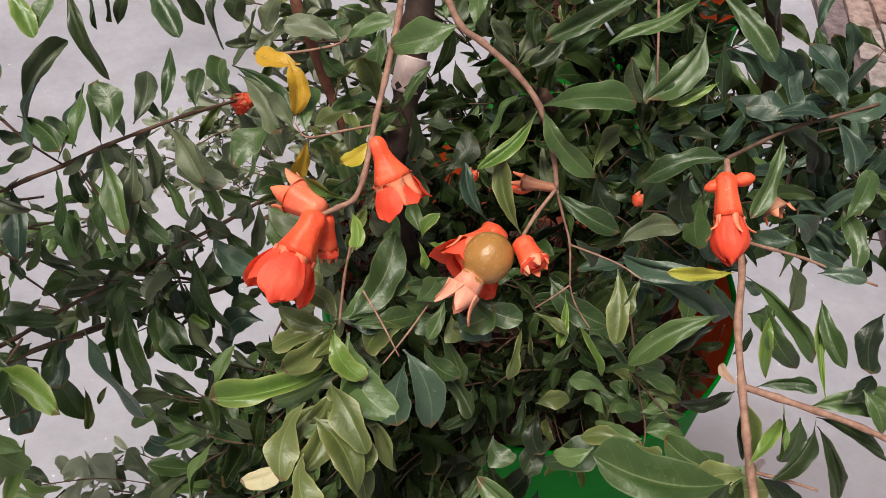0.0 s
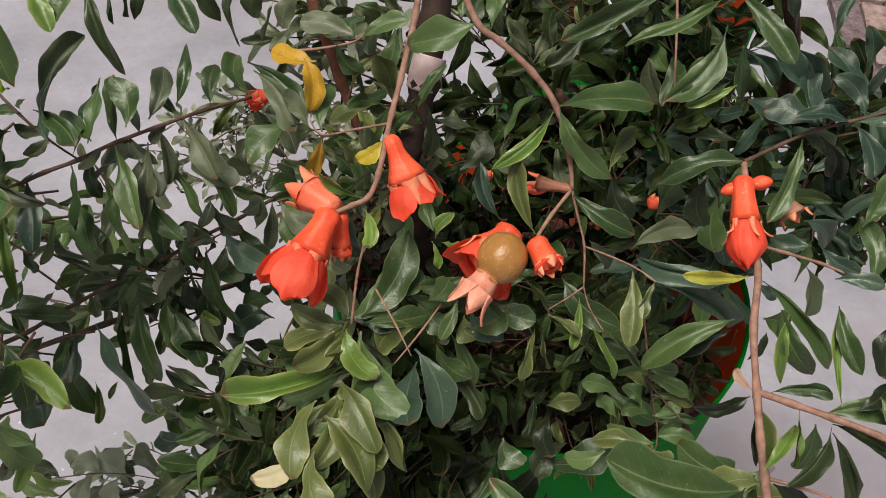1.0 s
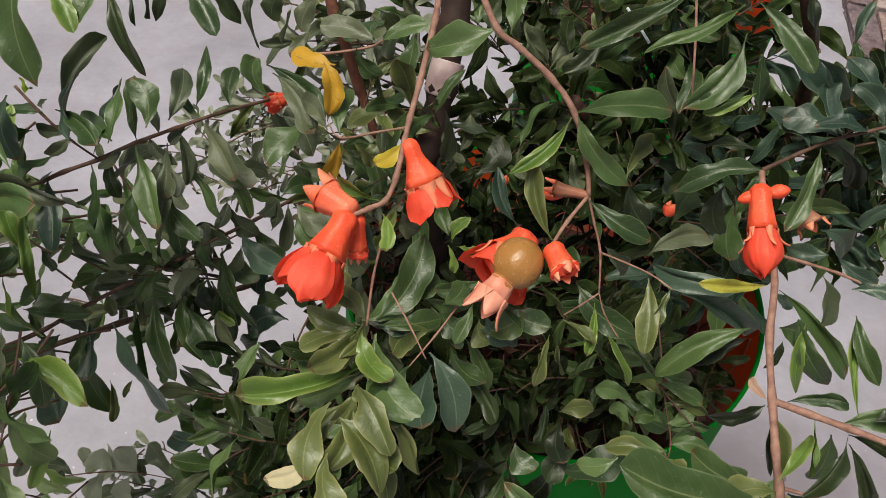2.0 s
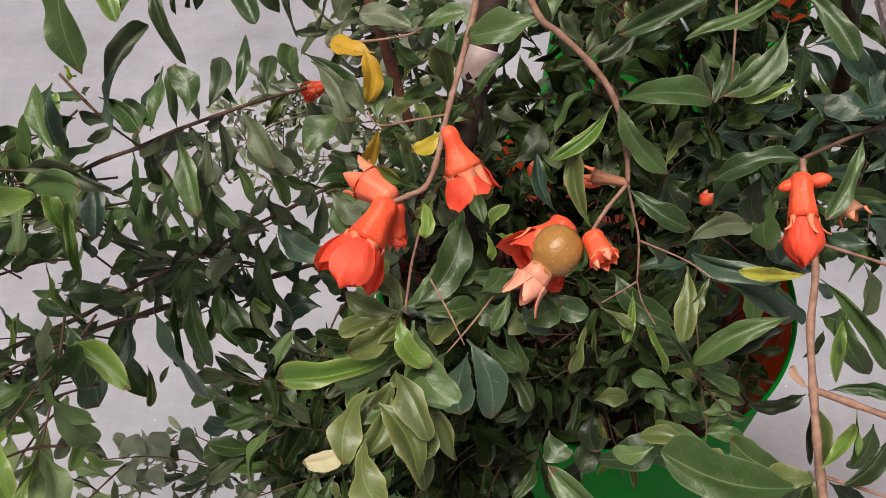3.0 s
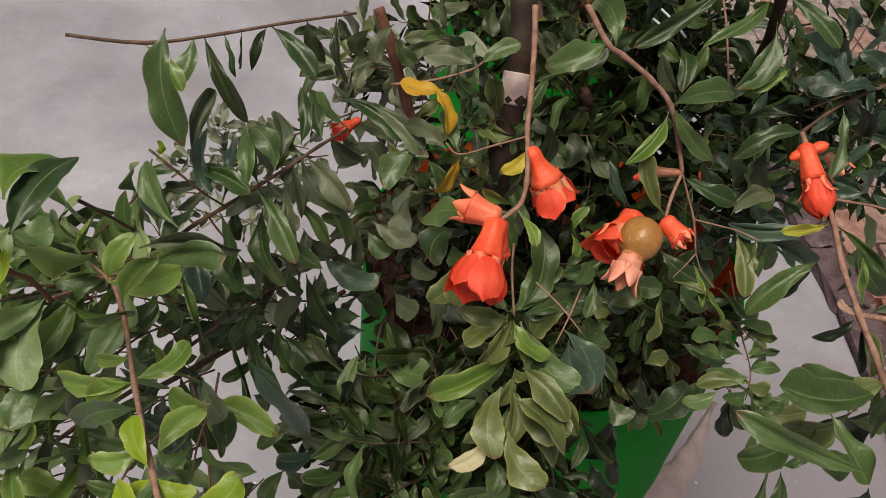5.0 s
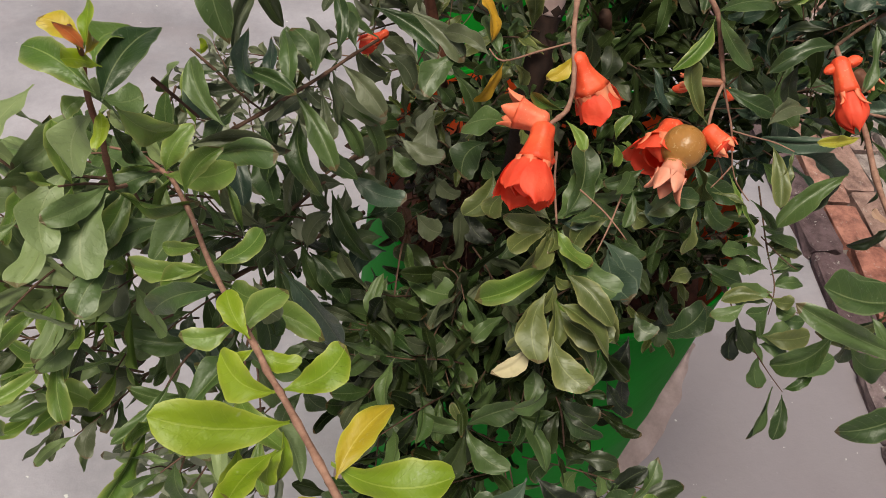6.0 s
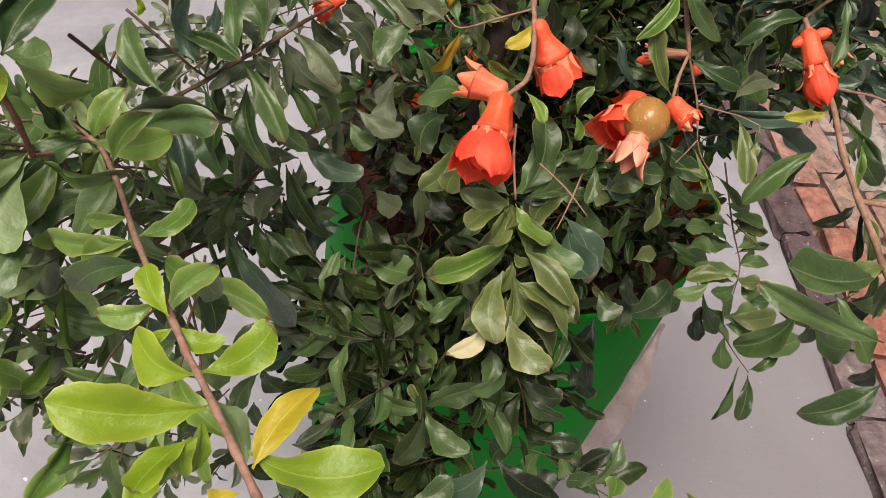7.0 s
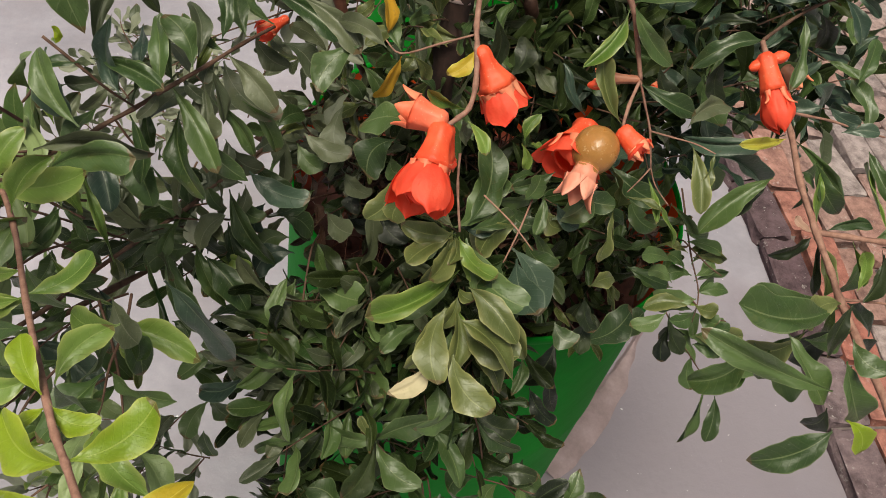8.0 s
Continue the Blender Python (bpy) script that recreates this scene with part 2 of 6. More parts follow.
def paint_material(name, low, high, rough, dust=None):
    m, n, l, b = nodes_of(name, rough, 0.07)
    pos = n.new("ShaderNodeNewGeometry").outputs["Position"]
    c = ramp(n, l, noise_tex(n, l, pos, 9.0, 5.0, 0.65), (0.3, low), (0.7, high))
    scuff = ramp(n, l, noise_tex(n, l, pos, 75.0, 4.0, 0.75), (0.68, (0, 0, 0)), (0.76, (1, 1, 1)))
    c = mix(n, l, math_node(n, l, "MULTIPLY", scuff, 0.05), c, (0.20, 0.26, 0.16))
    if dust:
        # soil splashed up the wall, with a ragged upper edge
        height = n.new("ShaderNodeSeparateXYZ")
        l.new(pos, height.inputs[0])
        ragged = math_node(n, l, "ADD", height.outputs[2], math_node(n, l, "MULTIPLY", noise_tex(n, l, pos, 22.0, 5.0, 0.65), 0.10))
        c = mix(n, l, math_node(n, l, "MULTIPLY", ramp(n, l, ragged, (0.755, (1, 1, 1)), (0.800, (0, 0, 0))), 0.7), c, dust)
    l.new(c, b.inputs["Base Color"])
    bump(n, l, b, noise_tex(n, l, pos, 40.0, 4.0), 0.3, 0.003)
    return m


POT_GREEN = paint_material("pot_green", (0.002, 0.150, 0.010), (0.003, 0.205, 0.017), 0.6)
POT_ORANGE = paint_material("pot_inside", (0.84, 0.090, 0.022), (0.90, 0.125, 0.034), 0.6, dust=(0.46, 0.22, 0.17))
SOIL = bark_material("soil", (0.022, 0.008, 0.007), (0.085, 0.030, 0.024), 60.0)
DIRT = bark_material("dried_mud", (0.20, 0.145, 0.150), (0.32, 0.240, 0.252), 22.0)
TAPE = waxy_material("pale_tape", (0.34, 0.23, 0.23), (0.52, 0.40, 0.40), 0.5)
THREAD = waxy_material("pale_thread", (0.50, 0.55, 0.60), (0.62, 0.66, 0.70), 0.5)


# ---- building tools ----
def part(name, bm, material, parent, label=""):
    me = bpy.data.meshes.new(name)
    bm.to_mesh(me)
    bm.free()
    for m in material if isinstance(material, (list, tuple)) else (material,):
        me.materials.append(m)
    ob = new(name, me)
    ob.parent = parent
    return tagged(ob, label)


def smooth(bm):
    for f in bm.faces:
        f.smooth = True
    return bm


def thing(name, place, label, category, group=""):
    ob = new(name)
    ob.empty_display_size = 0.05
    ob.location = place
    ob.matrix_parent_inverse = Matrix()
    return tagged(ob, label, category, group)


def tube_into(bm, points, r0, r1, sides=7, knots=True):
    """A tapered, slightly knotty tube along a smooth curve through the points."""
    pts = [Vector(p) for p in points]
    path = []
    for i in range(len(pts) - 1):
        a, b, c, d = pts[max(i - 1, 0)], pts[i], pts[i + 1], pts[min(i + 2, len(pts) - 1)]
        for k in range(4):
            t = k / 4
            path.append(0.5 * (2 * b + (c - a) * t + (2 * a - 5 * b + 4 * c - d) * t * t + (3 * b - a - 3 * c + d) * t ** 3))
    path.append(pts[-1])
    rings, side = [], None
    for i, p in enumerate(path):
        ahead = (path[min(i + 1, len(path) - 1)] - path[max(i - 1, 0)]).normalized()
        side = ahead.orthogonal() if side is None else side - ahead * side.dot(ahead)
        side.normalize()
        other = ahead.cross(side)
        r = r0 + (r1 - r0) * i / (len(path) - 1)
        if knots:
            r *= 1 + 0.16 * noise.noise(p * 90) + (0.22 if i % 4 == 0 and 0 < i < len(path) - 1 else 0)
        rings.append([bm.verts.new(p + r * (math.cos(a) * side + math.sin(a) * other)) for a in (2 * math.pi * k / sides for k in range(sides))])
    for a, b in zip(rings, rings[1:]):
        for k in range(sides):
            bm.faces.new((a[k], a[(k + 1) % sides], b[(k + 1) % sides], b[k]))
    bm.faces.new(rings[0][::-1])
    bm.faces.new(rings[-1])
    return bm


# One blade is 1 long along y and 1 wide along x; several bends and folds are shared by all leaves.
ROWS_ALONG, COLUMNS = 22, 6


def blade(bend, fold, ripple, twist, lean, low, high, phase, blunt=2.6):
    """low and high shape the outline towards the stalk and towards the tip, blunt rounds the tip."""
    peak = max((k / 60) ** low * (1 - (k / 60) ** blunt) ** high for k in range(61))
    verts, uvs = [], []
    for i in range(ROWS_ALONG + 1):
        v = i / ROWS_ALONG
        s = max(0.0, (v - 0.06) / 0.94)
        half = max(0.5 * s ** low * (1 - s ** blunt) ** high / peak, 0.035 if v < 0.3 else 0.006)
        for j in range(COLUMNS + 1):
            u = -1 + 2 * j / COLUMNS
            wobble = 1 + 0.055 * math.sin(11 * v + phase + 2 * u) + 0.035 * math.sin(27 * v + 3 * phase + 5 * u)
            curl = ripple * abs(u) ** 1.5 * math.sin(10 * v + phase + (1.9 if u > 0 else 0))
            x, z = u * half * wobble, 0.32 * fold * half * (abs(u) - 0.6 * u * u) - bend * v * v + curl * min(1.0, half * 3)
            a = twist * v
            verts.append((x * math.cos(a) - lean * 1.5 * v * (1 - v), v - 0.10 * abs(bend) * v * v, z + 0.32 * x * math.sin(a)))
            uvs.append((u, v))
    return np.array(verts), np.array(uvs)


BLADES = [
    blade(0.10, 0.9, 0.040, 0.25, 0.45, 0.72, 0.62, 0.0, 3.4),
    blade(0.30, 1.1, 0.052, -0.60, -0.70, 0.66, 0.66, 1.1, 3.0),
    blade(-0.14, 1.4, 0.044, 0.50, 0.80, 0.84, 0.60, 2.3, 3.8),
    blade(0.40, 0.7, 0.060, 0.80, -0.60, 0.70, 0.80, 3.4),
    blade(0.22, 1.7, 0.050, -0.90, 0.90, 0.92, 0.60, 4.2, 3.6),
    blade(0.06, 0.4, 0.066, 0.60, -0.90, 0.74, 0.52, 5.6, 3.4),
    blade(0.26, 1.2, 0.058, 1.05, 0.50, 0.62, 0.60, 0.7, 3.0),
    blade(-0.20, 0.8, 0.050, -0.50, -0.50, 0.82, 0.56, 1.9, 3.6),
    blade(0.45, 1.0, 0.050, -0.75, 0.65, 0.88, 0.58, 2.9, 3.2),
    blade(0.16, -0.5, 0.060, 0.40, -0.80, 0.70, 0.54, 5.0, 3.4),
]
FACES = [(r * (COLUMNS + 1) + c, r * (COLUMNS + 1) + c + 1, (r + 1) * (COLUMNS + 1) + c + 1, (r + 1) * (COLUMNS + 1) + c) for r in range(ROWS_ALONG) for c in range(COLUMNS)]


def sheet_mesh(name, verts, uvs, faces, material):
    me = bpy.data.meshes.new(name)
    me.from_pydata(verts.tolist(), [], faces)
    layer = me.uv_layers.new(name="UVMap")
    loops = np.zeros(len(me.loops), dtype=np.int32)
    me.loops.foreach_get("vertex_index", loops)
    layer.data.foreach_set("uv", uvs[loops].ravel())
    me.polygons.foreach_set("use_smooth", [True] * len(me.polygons))
    me.materials.append(material)
    return me


LEAF_MESHES = {}


def leaf_mesh(kind, which):
    if (kind, which) not in LEAF_MESHES:
        LEAF_MESHES[kind, which] = sheet_mesh("leaf", *BLADES[which], FACES, LEAF[kind])
    return LEAF_MESHES[kind, which]


OUTWARD = Vector((-0.10, -0.62, 0.78))


def leaf_matrix(base, tip, width, roll):
    base, tip = Vector(base), Vector(tip)
    along = tip - base
    length = along.length
    y = along.normalized()
    z = (OUTWARD - y * OUTWARD.dot(y)).normalized()
    x = y.cross(z)
    turn = Matrix((x * width, y * length, z * length)).transposed().to_4x4()
    return Matrix.Translation(base) @ (Matrix.Rotation(radians(roll), 4, y) @ turn)


plant = None
leaf_count = 0


def leaf(base, tip, width, kind, roll=0):
    global leaf_count
    leaf_count += 1
    slender = width < 0.42 * (Vector(tip) - Vector(base)).length
    ob = new("leaf", leaf_mesh(kind, (leaf_count * 3 + abs(roll)) % 5 + (0 if slender else 5)))
    ob.parent = plant
    ob.matrix_basis = Matrix.Translation(-plant.location) @ leaf_matrix(base, tip, width, roll)
    return ob


def branch(r0, r1, *points, bark=None, name="branch"):
    bm = bmesh.new()
    tube_into(bm, [Vector(p) - plant.location for p in points], r0, r1)
    return part(name, smooth(bm), bark or (TWIG_DARK if r0 > 0.0048 else TWIG_RED if r0 > 0.0033 else TWIG), plant)


class Foliage:
    """Twigs with pairs of leaves, gathered into one mesh for each look of leaf and one for the twigs."""

    def __init__(self, plant, seed):
        self.plant, self.rng, self.sheets, self.twigs = plant, random.Random(seed), {}, bmesh.new()

    def add_leaf(self, base, tip, width, kind, roll):
        m = np.array(Matrix.Translation(-self.plant.location) @ leaf_matrix(base, tip, width, roll))
        verts, uvs = BLADES[self.rng.randrange(len(BLADES))]
        self.sheets.setdefault(kind, []).append((verts @ m[:3, :3].T + m[:3, 3], uvs))

    def sprig(self, start, way, length, pairs, size, kinds):
        rng = self.rng
        way = Vector(way).normalized()
        side = way.orthogonal().normalized()
        points = [Vector(start)]
        for i in range(4):
            way = (way + Vector((rng.uniform(-0.22, 0.22), rng.uniform(-0.22, 0.22), rng.uniform(-0.30, 0.10)))).normalized()
            points.append(points[-1] + way * length / 4)
        tube_into(self.twigs, [p - self.plant.location for p in points], 0.0009, 0.0005, 5)
        spin = rng.uniform(0, 6.28)
        for i in range(pairs):
            f = (i + 0.6) / pairs * 3.999
            k = int(f)
            p = points[k].lerp(points[k + 1], f - k)
            ahead = (points[k + 1] - points[k]).normalized()
            side = ahead.orthogonal().normalized()
            spin += 1.57 + rng.uniform(-0.3, 0.3)
            across = Matrix.Rotation(spin, 3, ahead) @ side
            for s in (1, -1):
                out = (ahead * rng.uniform(0.4, 1.0) + across * s + Vector((0, 0, rng.uniform(-0.75, 0.05)))).normalized()
                long = size * rng.uniform(0.65, 1.15)
                self.add_leaf(p, p + out * long, long * rng.uniform(0.26, 0.36), rng.choice(kinds), rng.uniform(-70, 70))
        self.add_leaf(points[-1], points[-1] + way * size * 0.8, size * 0.24, rng.choice(kinds), rng.uniform(-30, 30))

    def cloud(self, middle, radii, count, root, size, kinds, pairs=4, outward=1.0):
        """Twigs whose middles fill an ellipsoid; they grow away from the root of the plant."""
        rng, middle, root = self.rng, Vector(middle), Vector(root)
        for _ in range(count):
            while True:
                q = Vector((rng.uniform(-1, 1), rng.uniform(-1, 1), rng.uniform(-1, 1)))
                if q.length < 1:
                    break
            p = middle + Vector((q.x * radii[0], q.y * radii[1], q.z * radii[2]))
            if p.z < RIM + 0.01 and min((p.xy - Vector(POT_A)).length - 0.014, (p.xy - Vector(POT_B)).length + 0.01) < 0.214:
                continue
            way = (p - root).normalized() * outward + Vector((rng.uniform(-0.7, 0.7), rng.uniform(-0.7, 0.7), rng.uniform(-0.6, 0.5)))
            length = size * rng.uniform(1.4, 2.4)
            self.sprig(p - way.normalized() * length * 0.5, way, length, pairs, size, kinds)

    def finish(self):
        for kind, some in self.sheets.items():
            step = (ROWS_ALONG + 1) * (COLUMNS + 1)
            faces = [tuple(v + k * step for v in f) for k in range(len(some)) for f in FACES]
            me = sheet_mesh("foliage", np.concatenate([v for v, _ in some]), np.concatenate([u for _, u in some]), faces, FOLIAGE[kind])
            ob = new("foliage", me)
            ob.parent = self.plant
            tagged(ob, kind="stuff")
        tagged(part("twig_growth", smooth(self.twigs), TWIG_BROWN, self.plant), kind="stuff")


def axis_frame(base, tip):
    y = (Vector(tip) - Vector(base)).normalized()
    x = y.orthogonal().normalized()
    return Matrix.Translation(Vector(base)) @ Matrix((x, y, x.cross(y))).transposed().to_4x4()


def lathe_into(bm, profile, sides=20, uneven=0.0):
    rings = []
    for r, h in profile:
        ring = []
        for k in range(sides):
            a = 2 * math.pi * k / sides
            w = r * (1 + uneven * math.sin(3 * a + 40 * h) + uneven * 1.2 * math.sin(6 * a))
            ring.append(bm.verts.new((w * math.cos(a), h, w * math.sin(a))))
        rings.append(ring)
    for a, b in zip(rings, rings[1:]):
        for k in range(sides):
            bm.faces.new((a[k], b[k], b[(k + 1) % sides], a[(k + 1) % sides]))
    bm.faces.new(rings[0])
    return rings


def tooth_into(bm, angle, r, h, length, width, flare, thick=0.0011):
    """A pointed, fleshy lobe that stands on the mouth of a calyx and bends outward."""
    radial, tangent, up = Vector((math.cos(angle), 0, math.sin(angle))), Vector((-math.sin(angle), 0, math.cos(angle))), Vector((0, 1, 0))
    rows = []
    p, lean = radial * r + up * h, 0.0
    for i in range(6):
        v = i / 5
        w = width * 0.5 * (1 - v) ** 0.75 + 0.0003
        way = (up * math.cos(lean) + radial * math.sin(lean)).normalized()
        normal = (radial * math.cos(lean) - up * math.sin(lean))
        rows.append([bm.verts.new(p + tangent * s * w + normal * (thick * (1 - abs(s)) * (1 - v * 0.6) if f else -thick * 0.4) - normal * 0.12 * w * abs(s)) for f in (0, 1) for s in (-1, 0, 1)])
        p = p + way * length / 5
        lean += flare / 5
    for a, b in zip(rows, rows[1:]):
        for k in range(2):
            bm.faces.new((a[k], a[k + 1], b[k + 1], b[k]))
            bm.faces.new((a[k + 4], a[k + 3], b[k + 3], b[k + 4]))
        bm.faces.new((a[0], b[0], b[3], a[3]))
        bm.faces.new((a[2], a[5], b[5], b[2]))
    bm.faces.new(rows[-1][:3] + rows[-1][5:2:-1])


def petal_into(bm, angle, r, h, length, R, half, close, rng):
    """One thin petal: a curved piece of the bell, round at its end, with soft creases."""
    seed = Vector((rng.uniform(0, 50), rng.uniform(0, 50), 0))
    nu, nv, grid = 14, 14, []
    for i in range(nv + 1):
        v = i / nv
        share = (0.55 + 0.45 * math.sin(min(1.0, v * 1.5) * math.pi / 2)) * math.sqrt(max(0.02, 1 - max(0.0, (v - 0.45) / 0.55) ** 4.0))
        row = []
        for j in range(nu + 1):
            u = -1 + 2 * j / nu
            a = angle + u * half * share
            soft = noise.noise(Vector((u * 1.3, v * 1.7, 0)) + seed)
            fine = noise.noise(Vector((u * 4.5, v * 2.2, 3)) + seed)
            wide = r + (R - r) * math.sin(min(1.0, v / 0.72) * math.pi / 2) - R * close * max(0.0, v - 0.55) ** 2 / 0.2
            wide *= 1 + 0.10 * soft + 0.035 * fine + 0.05 * v * u * u
            grid_y = h + length * (v - 0.05 * u * u * v) + 0.05 * length * v * soft
            row.append(bm.verts.new((wide * math.cos(a), grid_y, wide * math.sin(a))))
        grid.append(row)
    for a, b in zip(grid, grid[1:]):
        for k in range(nu):
            bm.faces.new((a[k], a[k + 1], b[k + 1], b[k]))


def flower(base, tip, width, seed, calyx_share=0.55, petals=6, calyx=None, lobes=6, flare=0.7, close=0.1, lobe=0.22, lobe_width=0.7, mouth=0.78, neck=0.42, label=""):
    """A pomegranate flower: waxy funnel of a calyx with pointed lobes, a bell of thin petals inside it."""
    calyx = calyx or CALYX
    rng = random.Random(seed)
    length = (Vector(tip) - Vector(base)).length
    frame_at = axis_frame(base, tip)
    top = new("flower")
    top.parent = plant
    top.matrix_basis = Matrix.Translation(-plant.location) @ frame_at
    tagged(top, label)
    c, R = length * calyx_share, width / 2
    m, k = R * mouth, R * neck
    bm = bmesh.new()
    lathe_into(bm, [(0.0016, 0), (k * 0.62, c * 0.03), (k * 0.92, c * 0.10), (k * 1.04, c * 0.22), (k, c * 0.36), (k + (m - k) * 0.12, c * 0.50), (k + (m - k) * 0.36, c * 0.66), (k + (m - k) * 0.70, c * 0.84), (m, c), (m * 0.93, c * 0.99), (m * 0.62, c * 0.75)], 36, 0.028)
    part("calyx", smooth(bm), calyx, top)
    for i in range(lobes):
        bm = bmesh.new()
        tooth_into(bm, 2 * math.pi * i / lobes + rng.uniform(-0.12, 0.12), m * 0.985, c * 0.97, length * lobe * rng.uniform(0.85, 1.15), m * lobe_width, flare * rng.uniform(0.6, 1.3))
        part("calyx_lobe", smooth(bm), LOBE, top)
    for i in range(petals):
        bm = bmesh.new()
        petal_into(bm, 2 * math.pi * (i + 0.5) / petals + rng.uniform(-0.2, 0.2), m * 0.72, c * 0.86, (length - c * 0.86) * rng.uniform(0.88, 1.06), R * (0.90 if i % 2 else 1.02) * rng.uniform(0.94, 1.05), 3.3 / petals * rng.uniform(0.95, 1.15) + 0.12, close, rng)
        part("petal", smooth(bm), PETAL, top)
    for i in range(3 if petals > 4 else 0):
        # crumpled petals further in
        bm = bmesh.new()
        petal_into(bm, 2.1 * i + rng.uniform(-0.3, 0.3), m * 0.50, c * 0.90, (length - c * 0.90) * rng.uniform(0.84, 0.96), R * 0.70, 1.15, 0.55, rng)
        part("petal", smooth(bm), PETAL, top)
    return top


def bud(base, tip, width, material, lobes=5, label=""):
    """A closed flower bud with its lobes drawn together."""
    length = (Vector(tip) - Vector(base)).length
    top = new("flower_bud")
    top.parent = plant
    top.matrix_basis = Matrix.Translation(-plant.location) @ axis_frame(base, tip)
    tagged(top, label)
    R = width / 2
    bm = bmesh.new()
    lathe_into(bm, [(0.0012, 0), (R * 0.45, length * 0.08), (R * 0.8, length * 0.25), (R, length * 0.48), (R * 0.92, length * 0.66), (R * 0.6, length * 0.86), (0.0006, length * 0.97)], 14, 0.04)
    part("calyx", smooth(bm), material, top)
    for k in range(lobes):
        bm = bmesh.new()
        tooth_into(bm, 2 * math.pi * k / lobes, R * 0.90, length * 0.62, length * 0.42, R * 1.0, -0.55)
        part("calyx_lobe", smooth(bm), LOBE, top)
    return top


def fruit(centre, crown_tip, radius, label):
    top = new("fruit")
    top.parent = plant
    way = (Vector(crown_tip) - Vector(centre)).normalized()
    top.matrix_basis = Matrix.Translation(-plant.location) @ axis_frame(Vector(centre) - way * radius, crown_tip)
    tagged(top, label)
    bm = bmesh.new()
    prof = [(0.0014, 0.0)]
    for i in range(1, 15):
        a = math.pi * i / 16
        prof.append((radius * math.sin(a) * (1.0 + 0.03 * math.sin(3 * a)), radius * (1 - math.cos(a)) * 1.02 + 0.02 * radius * math.sin(2 * a)))
    prof += [(radius * 0.52, radius * 1.98), (radius * 0.50, radius * 2.16)]
    lathe_into(bm, prof, 28, 0.012)
    part("skin", smooth(bm), FRUIT, top)
    bm = bmesh.new()
    lathe_into(bm, [(radius * 0.515, radius * 1.94), (radius * 0.52, radius * 2.15), (radius * 0.62, radius * 2.62), (radius * 0.56, radius * 2.60), (radius * 0.42, radius * 2.1)], 20, 0.03)
    part("crown", smooth(bm), CROWN, top)
    for k in range(5):
        bm = bmesh.new()
        tooth_into(bm, 2 * math.pi * k / 5 + 0.3, radius * 0.60, radius * 2.54, radius * (1.15 if k % 2 else 0.95), radius * 1.05, 0.35 if k % 3 else 0.85, 0.0014)
        part("crown_lobe", smooth(bm), CROWN, top)
    return top


# ---- ground ----
def edge_x(y):
    """Where the paved yard ends and the brick edging begins."""
    line = ((-3.0, 0.62), (0.43, 1.018), (0.97, 1.118), (2.42, 1.27), (2.85, 1.33), (6.0, 1.75))
    for (a, p), (b, q) in zip(line, line[1:]):
        if y <= b:
            return p + (q - p) * (y - a) / (b - a)
    return line[-1][1]


bm = bmesh.new()
steps = [-400, -120, -40, -15, -8] + [-4 + 0.25 * i for i in range(41)] + [10, 20, 50, 120, 400]
grid = [[bm.verts.new((x, y, 0.006 * noise.noise(Vector((x * 0.9, y * 0.9, 0))) if abs(x) < 7 and abs(y) < 7 else 0)) for x in steps] for y in steps]
for a, b in zip(grid, grid[1:]):
    for k in range(len(steps) - 1):
        bm.faces.new((a[k], a[k + 1], b[k + 1], b[k]))
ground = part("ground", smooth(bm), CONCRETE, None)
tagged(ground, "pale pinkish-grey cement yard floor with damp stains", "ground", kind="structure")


POT_A, POT_B = (0.1065, 0.568), (0.264, 1.190)
RIM, SOIL_AT = 0.829, 0.700


def ring_of(bm, radius, z, sides=96, uneven=0.006):
    """A ring of points, slightly out of round and dented as on an old drum."""
    ring = []
    for k in range(sides):
        a = 2 * math.pi * k / sides
        r = radius * (1 + uneven * noise.noise(Vector((math.cos(a) * 1.6, math.sin(a) * 1.6, z * 3))))
        ring.append(bm.verts.new((r * math.cos(a), r * math.sin(a), z)))
    return ring


def join_rings(bm, rings):
    for a, b in zip(rings, rings[1:]):
        for k in range(len(a)):
            bm.faces.new((a[k], a[(k + 1) % len(a)], b[(k + 1) % len(a)], b[k]))
    bmesh.ops.recalc_face_normals(bm, faces=bm.faces)


def pot(place, R, label):
    """A tall round drum used as a pot: straight green wall, thin turned rim, orange-red inside."""
    top = thing("flower_pot", (*place, 0), label, "flower pot", "green flower pots")
    wall = [(R * 0.972, 0.0), (R * 0.985, 0.006), (R * 0.985, 0.02), (R * 0.985, 0.26), (R * 0.992, 0.272), (R * 0.992, 0.284), (R * 0.986, 0.296), (R * 0.988, 0.54), (R * 0.995, 0.552), (R * 0.995, 0.564), (R * 0.989, 0.576), (R * 0.990, RIM - 0.012)]
    rim = [(R * 0.990, RIM - 0.0115), (R * 0.999, RIM - 0.009), (R, RIM - 0.004), (R * 0.996, RIM), (R * 0.985, RIM), (R * 0.980, RIM - 0.005)]
    inside = [(R * 0.980, RIM - 0.0055), (R * 0.978, RIM - 0.05), (R * 0.976, SOIL_AT - 0.06)]
    for name, prof, mat, note in (("wall", wall, POT_GREEN, ""), ("rim", rim, POT_GREEN, "thin turned green rim"), ("inner_wall", inside, POT_ORANGE, "orange-red inner face, dusty above the soil")):
        bm = bmesh.new()
        join_rings(bm, [ring_of(bm, r, z) for r, z in prof])
        part(name, smooth(bm), mat, top, note)
    return top


